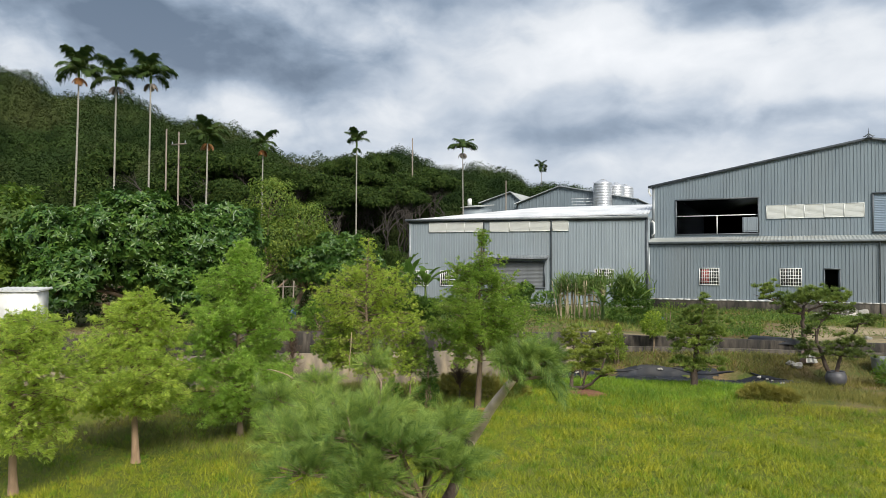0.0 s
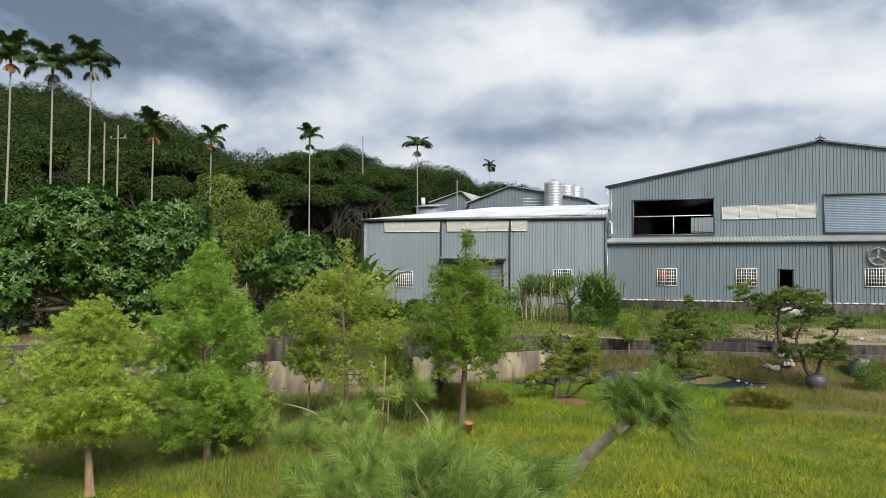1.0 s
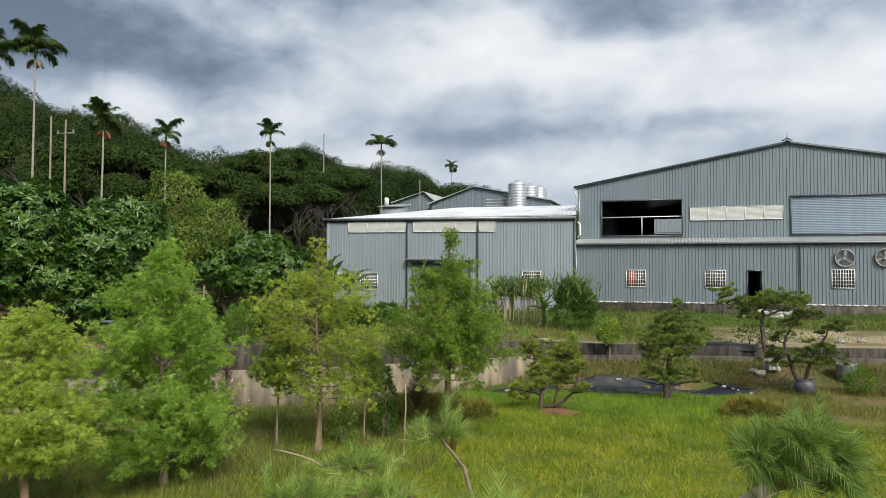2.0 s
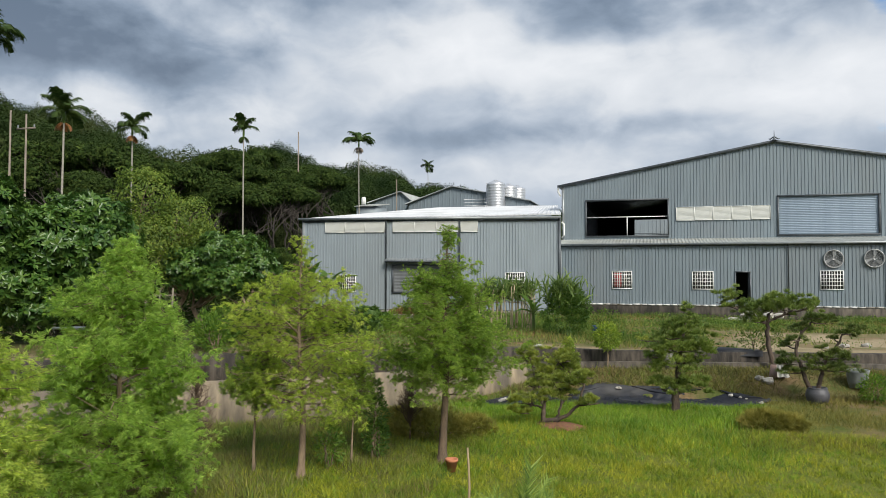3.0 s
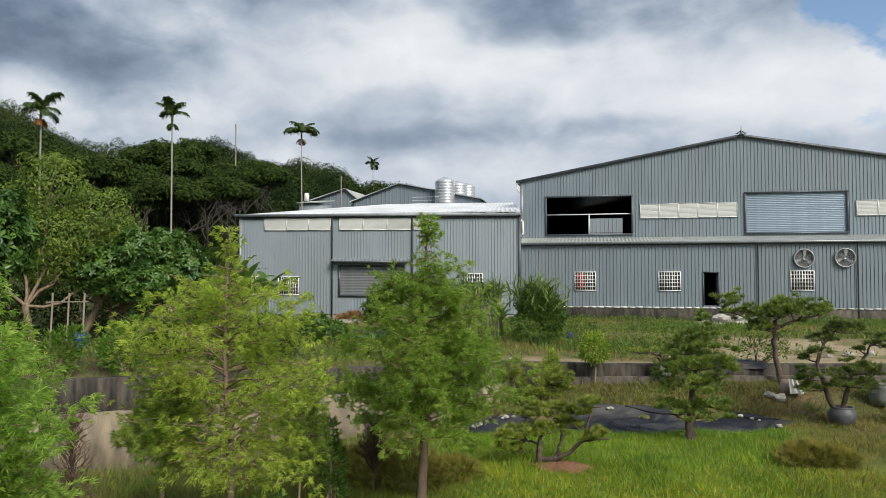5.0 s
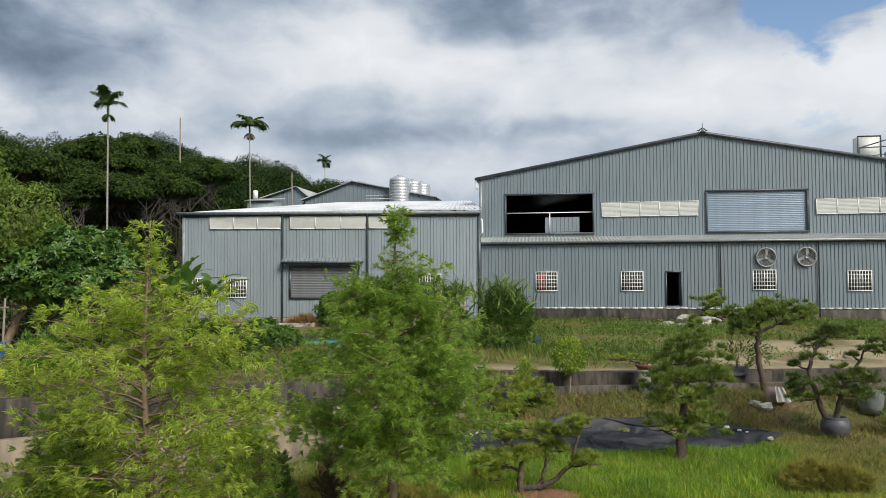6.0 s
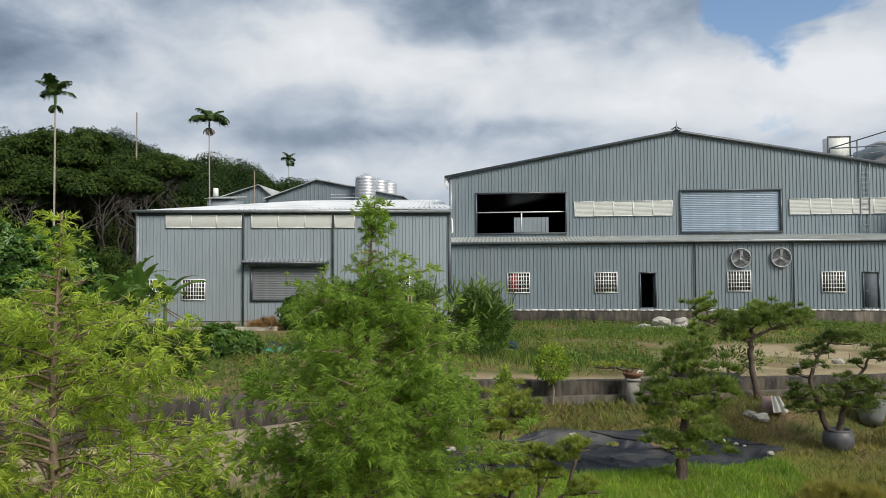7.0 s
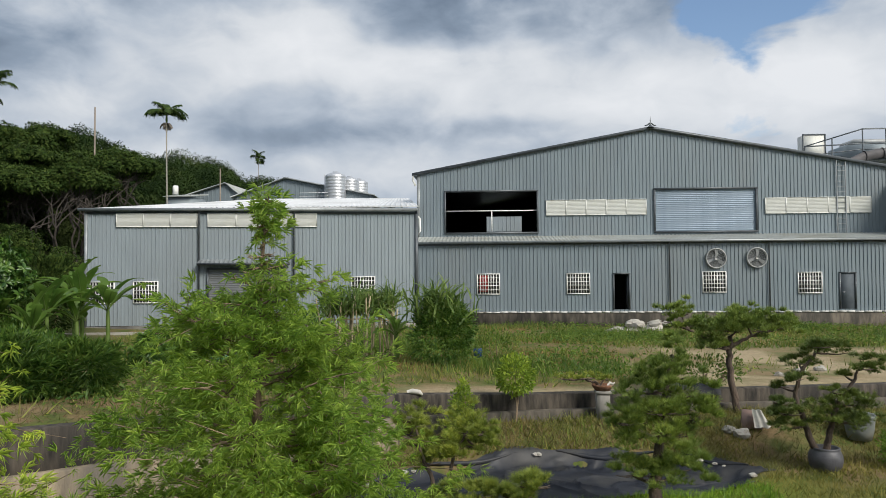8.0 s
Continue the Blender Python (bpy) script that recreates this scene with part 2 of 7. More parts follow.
    "ball": leaf_material("clipped_leaf", (0.30, 0.42, 0.05), (0.17, 0.28, 0.035)),
    "red_straw": leaf_material("reddish_straw_blade", (0.35, 0.22, 0.09), (0.22, 0.15, 0.055), rough=0.8, glow=0.25),
    "herb": leaf_material("herb_leaf", (0.155, 0.255, 0.04), (0.08, 0.155, 0.025)),
    "reed": leaf_material("reed_leaf", (0.20, 0.30, 0.075), (0.115, 0.19, 0.05)),
    "bark_wood": material("woodland_bark", (0.055, 0.046, 0.037), (0.025, 0.021, 0.018), 6, 0.9, bump=0.5, bump_scale=25, stretch=(1, 1, 0.35)),
    "dry_stem": material("dry_stem", (0.36, 0.28, 0.16), (0.24, 0.18, 0.10), 5, 0.9),
    "bamboo": material("dry_bamboo", (0.44, 0.37, 0.23), (0.30, 0.25, 0.15), 5, 0.8),
    "dead_twig": material("bare_twig", (0.12, 0.075, 0.05), (0.07, 0.045, 0.03), 5, 0.9),
    "lawn": leaf_material("lawn_blade", (0.36, 0.385, 0.03), (0.18, 0.26, 0.02), rough=0.6, glow=0.35, island=0.42),
    "lush": leaf_material("lush_blade", (0.215, 0.36, 0.028), (0.125, 0.24, 0.02), rough=0.5, glow=0.35, island=0.3),
    "dry_brush": leaf_material("dead_brush_blade", (0.20, 0.17, 0.06), (0.11, 0.12, 0.04), rough=0.8, glow=0.2),
    "litter": leaf_material("dead_leaf_litter", (0.19, 0.125, 0.06), (0.09, 0.075, 0.035), rough=0.85, glow=0.15, island=0.4),
    "olive_weed": leaf_material("olive_weed_blade", (0.31, 0.28, 0.05), (0.17, 0.18, 0.035), rough=0.7, glow=0.3, island=0.35),
    "straw": leaf_material("yellow_blade", (0.235, 0.215, 0.045), (0.13, 0.15, 0.028), rough=0.7, glow=0.25, island=0.35),
    "weed": leaf_material("weed_blade", (0.13, 0.215, 0.03), (0.20, 0.19, 0.05), rough=0.7, glow=0.25, island=0.35),
    "liner": material("black_pond_liner", (0.010, 0.012, 0.018), (0.024, 0.027, 0.035), 1.5, 0.5, bump=0.7, bump_scale=2.2, stain=(0.085, 0.08, 0.07), stain_scale=1.2, stain_amount=0.4, spec=0.3),
    "terracotta": material("terracotta", (0.48, 0.19, 0.095), (0.38, 0.14, 0.07), 6, 0.8, bump=0.2),
    "stoneware": material("grey_stoneware", (0.085, 0.085, 0.095), (0.055, 0.055, 0.062), 5, 0.5, bump=0.2),
    "pale_pot": material("pale_glazed_pot", (0.20, 0.215, 0.205), (0.14, 0.155, 0.148), 3, 0.5, stain=(0.2, 0.19, 0.16), stain_scale=2, stain_amount=0.6),
    "rock": material("pale_rock", (0.44, 0.42, 0.37), (0.28, 0.26, 0.23), 3, 0.9, bump=0.6, bump_scale=9, thing=0.2),
    "teal": material("teal_tarp", (0.03, 0.33, 0.27), (0.02, 0.24, 0.21), 3, 0.5, bump=0.4, bump_scale=5),
    "blue": material("blue_plastic", (0.015, 0.065, 0.24), (0.012, 0.05, 0.18), 3, 0.4),
    "cloth": material("white_cloth", (0.56, 0.54, 0.49), (0.42, 0.40, 0.36), 5, 0.85, bump=0.3, bump_scale=10),
    "red": material("red_cloth", (0.38, 0.05, 0.04), (0.28, 0.04, 0.03), 5, 0.8),
    "pink": material("faded_pink", (0.30, 0.20, 0.165), (0.21, 0.15, 0.125), 5, 0.7),
    "mulch": material("reddish_mulch", (0.22, 0.10, 0.055), (0.13, 0.07, 0.04), 12, 0.95, bump=0.8, bump_scale=25),
    "wood_post": material("weathered_post", (0.24, 0.20, 0.16), (0.16, 0.135, 0.11), 6, 0.9, bump=0.4, bump_scale=25, stretch=(1, 1, 0.2)),
}


def ground_material():
    m = bpy.data.materials.new("ground_cover")
    m.use_nodes = True
    nt = m.node_tree
    p = nt.nodes["Principled BSDF"]
    N, L = nt.nodes.new, nt.links.new
    tc, at = N("ShaderNodeTexCoord"), N("ShaderNodeAttribute")
    at.attribute_name = "cover"
    sep = N("ShaderNodeSeparateColor")
    L(at.outputs["Color"], sep.inputs[0])

    def noise_out(scale, lo=0.3, hi=0.7, detail=8.0):
        n, r = N("ShaderNodeTexNoise"), N("ShaderNodeMapRange")
        n.inputs["Scale"].default_value, n.inputs["Detail"].default_value = scale, detail
        L(tc.outputs["Object"], n.inputs[0])
        r.inputs[1].default_value, r.inputs[2].default_value = lo, hi
        L(n.outputs[0], r.inputs[0])
        return r.outputs[0]

    def mix(fac, a, b):
        x = N("ShaderNodeMixRGB")
        for i, v in enumerate((fac, a, b)):
            if isinstance(v, tuple):
                x.inputs[i].default_value = (*v, 1)
            else:
                L(v, x.inputs[i])
        return x.outputs[0]

    grass = mix(noise_out(7, 0.38, 0.62), (0.05, 0.085, 0.010), (0.15, 0.165, 0.022))
    grass = mix(noise_out(0.5), grass, mix(noise_out(20), (0.16, 0.16, 0.04), (0.10, 0.13, 0.02)))
    earth = mix(noise_out(1.3, 0.4, 0.6), mix(noise_out(9), (0.22, 0.155, 0.08), (0.14, 0.10, 0.05)), mix(noise_out(9), (0.06, 0.085, 0.022), (0.10, 0.115, 0.03)))
    sand = mix(noise_out(5), (0.38, 0.31, 0.20), (0.28, 0.225, 0.14))
    wood = mix(noise_out(0.2), (0.035, 0.055, 0.016), (0.065, 0.07, 0.026))
    col = mix(sep.outputs[0], grass, earth)
    col = mix(sep.outputs[1], col, sand)
    col = mix(sep.outputs[2], col, wood)
    L(col, p.inputs["Base Color"])
    p.inputs["Roughness"].default_value = 0.95
    p.inputs["Specular IOR Level"].default_value = 0.15
    n, b = N("ShaderNodeTexNoise"), N("ShaderNodeBump")
    n.inputs["Scale"].default_value, n.inputs["Detail"].default_value = 9.0, 8.0
    L(tc.outputs["Object"], n.inputs[0])
    b.inputs["Strength"].default_value, b.inputs["Distance"].default_value = 0.7, 0.08
    L(n.outputs[0], b.inputs["Height"])
    L(b.outputs[0], p.inputs["Normal"])
    return m


# ---- mesh tools ----
class Geo:
    """Collects triangles and quads as arrays, and becomes one mesh."""

    def __init__(self):
        self.v, self.f3, self.f4, self.n = [], [], [], 0

    def add(self, verts, faces):
        verts = np.asarray(verts, float).reshape(-1, 3)
        faces = np.asarray(faces, int)
        self.v.append(verts)
        (self.f3 if faces.shape[-1] == 3 else self.f4).append(faces.reshape(-1, faces.shape[-1]) + self.n)
        self.n += len(verts)
        return self

    def box(self, x0, x1, y0, y1, z0, z1):
        v = [(x, y, z) for z in (z0, z1) for y in (y0, y1) for x in (x0, x1)]
        return self.add(v, [(0, 2, 3, 1), (4, 5, 7, 6), (0, 1, 5, 4), (2, 6, 7, 3), (0, 4, 6, 2), (1, 3, 7, 5)])

    def slab(self, x0, x1, y0, y1, z0, z1, c=0.01):
        """A box with chamfered edges all round its top and sides."""
        rings = [(x0 + c, x1 - c, y0 + c, y1 - c, z0), (x0, x1, y0, y1, z0 + c), (x0, x1, y0, y1, z1 - c), (x0 + c, x1 - c, y0 + c, y1 - c, z1)]
        v = [p for a, b, e, d, z in rings for p in ((a, e, z), (b, e, z), (b, d, z), (a, d, z))]
        f = [(3, 2, 1, 0), (12, 13, 14, 15)]
        for r in range(3):
            for k in range(4):
                f.append((4 * r + k, 4 * r + (k + 1) % 4, 4 * r + 4 + (k + 1) % 4, 4 * r + 4 + k))
        return self.add(v, f)

    def tube(self, pts, radii, seg=7, cap=True):
        pts = np.asarray(pts, float)
        radii = np.broadcast_to(np.asarray(radii, float), (len(pts),))
        tan = np.gradient(pts, axis=0)
        tan /= np.linalg.norm(tan, axis=1)[:, None] + 1e-9
        ref = np.array((0.31, 0.17, 0.93)) if abs(tan[0][2]) < 0.8 else np.array((0.93, 0.31, 0.17))
        a = np.cross(tan, ref)
        a /= np.linalg.norm(a, axis=1)[:, None] + 1e-9
        b = np.cross(tan, a)
        ang = np.arange(seg) * 2 * np.pi / seg
        ring = np.cos(ang)[None, :, None] * a[:, None] + np.sin(ang)[None, :, None] * b[:, None]
        v = (pts[:, None] + ring * radii[:, None, None]).reshape(-1, 3)
        i, k = np.meshgrid(np.arange(len(pts) - 1), np.arange(seg), indexing="ij")
        k2 = (k + 1) % seg
        f = np.stack([i * seg + k, i * seg + k2, (i + 1) * seg + k2, (i + 1) * seg + k], -1).reshape(-1, 4)
        base = self.n
        self.add(v, f)
        if cap:
            for row, p in ((0, pts[0]), (len(pts) - 1, pts[-1])):
                c = [(base - self.n + row * seg + k, base - self.n + row * seg + (k + 1) % seg, 0) for k in range(seg)]
                self.add([p], c)
        return self

    def lathe(self, profile, seg=24):
        prof = np.asarray(profile, float)
        ang = np.arange(seg) * 2 * np.pi / seg
        v = np.stack([prof[:, 0][:, None] * np.cos(ang), prof[:, 0][:, None] * np.sin(ang), np.repeat(prof[:, 1][:, None], seg, 1)], -1)
        i, k = np.meshgrid(np.arange(len(prof) - 1), np.arange(seg), indexing="ij")
        k2 = (k + 1) % seg
        f = np.stack([i * seg + k, i * seg + k2, (i + 1) * seg + k2, (i + 1) * seg + k], -1)
        return self.add(v, f.reshape(-1, 4))

    def scatter(self, proto, P, D, S, up=(0, 0, 1), spin=0.6, rng=None):
        """Copies of a small shape at P, its x axis along D, its z axis near up, of size S."""
        pv, pf = proto
        P, D = np.asarray(P, float), np.asarray(D, float)
        if len(P) == 0:
            return self
        D = D / (np.linalg.norm(D, axis=1)[:, None] + 1e-9)
        U = np.asarray(up, float) + rng.normal(0, spin, P.shape)
        Y = np.cross(U, D)
        Y /= np.linalg.norm(Y, axis=1)[:, None] + 1e-9
        Z = np.cross(D, Y)
        S = np.broadcast_to(np.asarray(S, float), (len(P),))[:, None, None]
        v = P[:, None] + S * (pv[None, :, 0:1] * D[:, None] + pv[None, :, 1:2] * Y[:, None] + pv[None, :, 2:3] * Z[:, None])
        f = pf[None] + (np.arange(len(P)) * len(pv))[:, None, None]
        return self.add(v.reshape(-1, 3), f.reshape(-1, pf.shape[1]))

    def mesh(self, name, mat, smooth=False):
        me = bpy.data.meshes.new(name)
        v = np.concatenate(self.v)
        f3 = np.concatenate(self.f3) if self.f3 else np.zeros((0, 3), int)
        f4 = np.concatenate(self.f4) if self.f4 else np.zeros((0, 4), int)
        me.vertices.add(len(v))
        me.vertices.foreach_set("co", v.astype(np.float32).ravel())
        loops = np.concatenate([f3.ravel(), f4.ravel()])
        me.loops.add(len(loops))
        me.loops.foreach_set("vertex_index", loops.astype(np.int32))
        starts = np.concatenate([np.arange(len(f3)) * 3, len(f3) * 3 + np.arange(len(f4)) * 4])
        me.polygons.add(len(starts))
        me.polygons.foreach_set("loop_start", starts.astype(np.int32))
        if smooth:
            me.polygons.foreach_set("use_smooth", np.ones(len(starts), bool))
        me.update(calc_edges=True)
        me.validate()
        me.materials.append(M[mat] if isinstance(mat, str) else mat)
        return me


def part(name, geo, mat, parent=None, label="", smooth=False):
    ob = new(name, geo.mesh(name, mat, smooth) if isinstance(geo, Geo) else geo)
    ob.parent = parent
    if label:
        tagged(ob, label)
    return ob


def thing(name, place, label, category, group="", kind="", turn=0.0, size=1.0):
    ob = new(name)
    ob.empty_display_size = 0.2
    ob.matrix_basis = pose(*place, 0, 0, turn)
    ob.scale = (size, size, size)
    return tagged(ob, label, category, group, kind)


def unit(v):
    v = np.asarray(v, float)
    return v / (np.linalg.norm(v, axis=-1, keepdims=True) + 1e-9)


# small shapes for leaves
def proto_leaf(width=0.4, fold=0.12):
    v = np.array([(0, 0, 0), (0.45, width / 2, fold), (1, 0, -0.06), (0.45, -width / 2, fold)])
    return v, np.array([(0, 2, 1), (0, 3, 2)])


def proto_rosette(n=8, width=0.46, lift=0.45):
    lv, lf = proto_leaf(width)
    vs, fs = [], []
    for k in range(n):
        a = 2 * math.pi * k / n + (k % 2) * 0.3
        up = lift * (1.5 * ((k * 37) % 10) / 10 - 0.55)
        d = unit((up, math.cos(a), math.sin(a)))
        y = unit(np.cross((1, 0.1, 0.2), d))
        z = np.cross(d, y)
        vs.append(lv[:, :1] * d + lv[:, 1:2] * y + lv[:, 2:] * z)
        fs.append(lf + 4 * k)
    return np.concatenate(vs), np.concatenate(fs)


def proto_tuft(n=14, spread=0.75, width=0.03, seed=1, droop=0.0):
    r = np.random.default_rng(seed)
    vs, fs = [], []
    for k in range(n):
        a = 2 * math.pi * k / n + r.uniform(0, 0.4)
        s = spread * r.uniform(0.25, 1.0)
        d = unit((1, s * math.cos(a), s * math.sin(a))) * r.uniform(0.75, 1.0)
        side = unit(np.cross(d, (0.2, 0.7, 0.6))) * width / 2
        b = np.array((r.uniform(0, 0.25), 0, 0))
        i = len(vs)
        vs += [b + side, b - side, b + d + np.array((0, 0, -droop))]
        fs.append((i, i + 1, i + 2))
    return np.array(vs, float), np.array(fs)


def proto_lance(n=9, seed=5):
    """A shoot tip with a star of narrow, drooping lance leaves."""
    r = np.random.default_rng(seed)
    vs, fs = [], []
    for k in range(n):
        a = k * 2.4 + r.uniform(-0.3, 0.3)
        s = r.uniform(0.35, 1.15)
        b = np.array((0.32 * k / n, 0, 0))
        d = unit((0.8, s * math.cos(a), s * math.sin(a) + 0.1)) * r.uniform(0.55, 0.85)
        side = unit(np.cross(d, (0.1, 0.25, 1.0))) * 0.021
        i = len(vs)
        vs += [b, b + d * 0.45 + side, b + d + np.array((0, 0, -0.24)), b + d * 0.45 - side]
        fs += [(i, i + 1, i + 2), (i, i + 2, i + 3)]
    return np.array(vs, float), np.array(fs)


def proto_brush(n=54, seed=3):
    """A shoot of long needles standing out all round its axis."""
    r = np.random.default_rng(seed)
    vs, fs = [], []
    for k in range(n):
        x = 0.9 * (k / n) ** 0.8
        a = k * 2.4
        d = unit((1.0, 0.75 * math.cos(a), 0.75 * math.sin(a))) * r.uniform(0.32, 0.46)
        side = unit(np.cross(d, (0.3, math.sin(a), -math.cos(a)))) * 0.011
        b = np.array((x, 0, -0.12 * x * x))
        i = len(vs)
        vs += [b + side, b - side, b + d + np.array((0, 0, -0.1))]
        fs.append((i, i + 1, i + 2))
    i = len(vs)
    vs += [(0, 0.015, 0), (0, -0.015, 0), (0.95, 0, -0.12)]
    fs.append((i, i + 1, i + 2))
    return np.array(vs, float), np.array(fs)


def proto_star(n=40, seed=8):
    """A shoot tip bearing a burst of long, fine, gently drooping needles."""
    r = np.random.default_rng(seed)
    vs, fs = [], []
    for k in range(n):
        a, s = k * 2.4, 0.25 + 1.1 * r.random()
        d = unit((1.0, s * math.cos(a), s * math.sin(a))) * r.uniform(0.75, 1.1)
        side = unit(np.cross(d, (0.3, math.sin(a), -math.cos(a)))) * 0.014
        b = np.array((r.uniform(-0.5, 0.1), 0, 0))
        i = len(vs)
        vs += [b + side, b - side, b + 0.6 * d - side * 0.7, b + 0.6 * d + side * 0.7, b + d + np.array((0, 0, -0.1))]
        fs += [(i, i + 1, i + 2), (i, i + 2, i + 3), (i + 3, i + 2, i + 4)]
    return np.array(vs, float), np.array(fs)


def proto_blade():
    return np.array([(0, 0.045, 0), (0, -0.045, 0), (1, 0, 0.12)]), np.array([(0, 1, 2)])


def shell(lobes, n, rng, inner=0.7, low=-0.55):
    """Points near the skin of ellipsoid lobes (x, y, z, rx, ry, rz), with their outward ways."""
    lobes = np.asarray(lobes, float)
    area = (lobes[:, 3] * lobes[:, 4] + lobes[:, 3] * lobes[:, 5] + lobes[:, 4] * lobes[:, 5])
    pick = rng.choice(len(lobes), n, p=area / area.sum())
    d = unit(rng.normal(0, 1, (n, 3)))
    d[:, 2] = np.where(d[:, 2] < low, -d[:, 2], d[:, 2])
    r = 1 - (1 - inner) * rng.random(n) ** 1.6
    lump = 1 + 0.14 * np.sin(d[:, 0] * 7 + pick) * np.sin(d[:, 1] * 6 + 2 * pick) + 0.1 * np.sin(d[:, 2] * 9 + pick)
    P = lobes[pick, :3] + d * lobes[pick, 3:6] * (r * lump)[:, None]
    return P, unit(d / lobes[pick, 3:6])


def lay(D, rng, droop=0.5, loose=0.45):
    """Ways for leaves that lie on a crown's skin, drooping, from its outward ways."""
    T = unit(np.cross(D, rng.normal(0, 1, D.shape)))
    return unit(T + 0.25 * D + rng.normal(0, loose * 0.6, D.shape) + np.array((0, 0, -droop)))


LEAF, ROSETTE, LANCE, TUFT, CANDLE, BRUSH, BLADE, STAR = proto_leaf(), proto_rosette(), proto_lance(), proto_tuft(16, 0.85, 0.045), proto_tuft(15, 0.7, 0.05, 4), proto_brush(), proto_blade(), proto_star()

CHIP = np.array([(0, 0.24, 0), (0.1, -0.26, 0.05), (1, 0, 0.12)]), np.array([(0, 1, 2)])


# ---- the lie of the land ----
WALL_X = [-70, -24, -18, -14.3, -11, -8, -4.8, -1, 5, 14, 60]
WALL_Y = [-32, 15.5, 21.9, 24.4, 26.6, 28.9, 29.5, 30.3, 31.5, 33.3, 42]
WALL_TOP = [1.55, 1.55, 1.52, 1.5, 1.45, 1.4, 1.32, 1.3, 1.3, 1.3, 1.3]
WALL_LEDGE = [0.7, 0.7, 0.7, 0.7, 0.78, 0.88, 0.95, 0.97, 0.97, 0.97, 0.97]
RIDGE_AZ = [-180, -60, -20, 0, 10.5, 17.6, 19.1, 21.1, 23.1, 25.8, 27.3, 28.2, 29.4, 30.9, 31.9, 32.9, 35.6, 37.3, 39.2, 40.3, 42, 45.2, 47.2, 49.2, 51.8, 54.3, 58, 75, 100, 180]
RIDGE_TAN = [0.02, 0.02, 0.03, 0.05, 0.07, 0.106, 0.11, 0.117, 0.128, 0.131, 0.134, 0.138, 0.144, 0.148, 0.147, 0.147, 0.142, 0.15, 0.15, 0.158, 0.168, 0.176, 0.188, 0.196, 0.2, 0.208, 0.212, 0.215, 0.1, 0.02]
POND = (-4.6, 26.45, 4.1, 1.65)


def smooth(a, b, x):
    t = np.clip((x - a) / (b - a), 0, 1)
    return t * t * (3 - 2 * t)


def land(x, y):
    x, y = np.asarray(x, float), np.asarray(y, float)
    wy = np.interp(x, WALL_X, WALL_Y)
    low = 0.05 * np.sin(x * 0.7 + 1) * np.cos(y * 0.6) + 0.03 * np.sin(x * 1.9 + y * 1.3)
    low = low + 0.24 * smooth(18, 22, y) * smooth(-9, -6, x) + 0.5 * smooth(27.9, 29.4, y) * smooth(-9.5, -6.5, x)
    low = low - np.interp(x, [-24, -16, -11.6, -8], [1.0, 0.9, 0.45, 0.0]) * smooth(4.5, 1.0, wy - y)
    q = ((x - POND[0]) / POND[2]) ** 2 + ((y - POND[1] - 0.12 * (x - POND[0])) / POND[3]) ** 2
    low = low - 0.34 * smooth(1.15, 0.75, q)
    high = np.interp(x, WALL_X, WALL_TOP) - 0.06 + 0.06 * np.sin(x * 0.5) * np.sin(y * 0.45) - (0.2 + 0.3 * smooth(-9, -15, x)) * smooth(8, 22, y - wy)
    h = np.where(y > wy + 0.22, high, low)
    r = np.hypot(x, y)
    az = np.degrees(np.arctan2(-x, y))
    ridge = np.interp(az, RIDGE_AZ, RIDGE_TAN)
    hill = ridge * 170 * smooth(48, 175, r) * (1 + 0.05 * np.sin(az * 0.9) * np.sin(r * 0.05))
    return h + hill * np.where((y > wy + 3) | (r > 100), 1, smooth(60, 100, r))


# ---- ground ----
def grid_axis(lo, hi, step, far):
    core = list(np.arange(lo, hi + 1e-6, step))
    left, right, s = [], [], step
    a, b = lo, hi
    while a > -far or b < far:
        s *= 1.14
        a, b = a - s, b + s
        left.append(a)
        right.append(b)
    return np.array(left[::-1] + core + right)


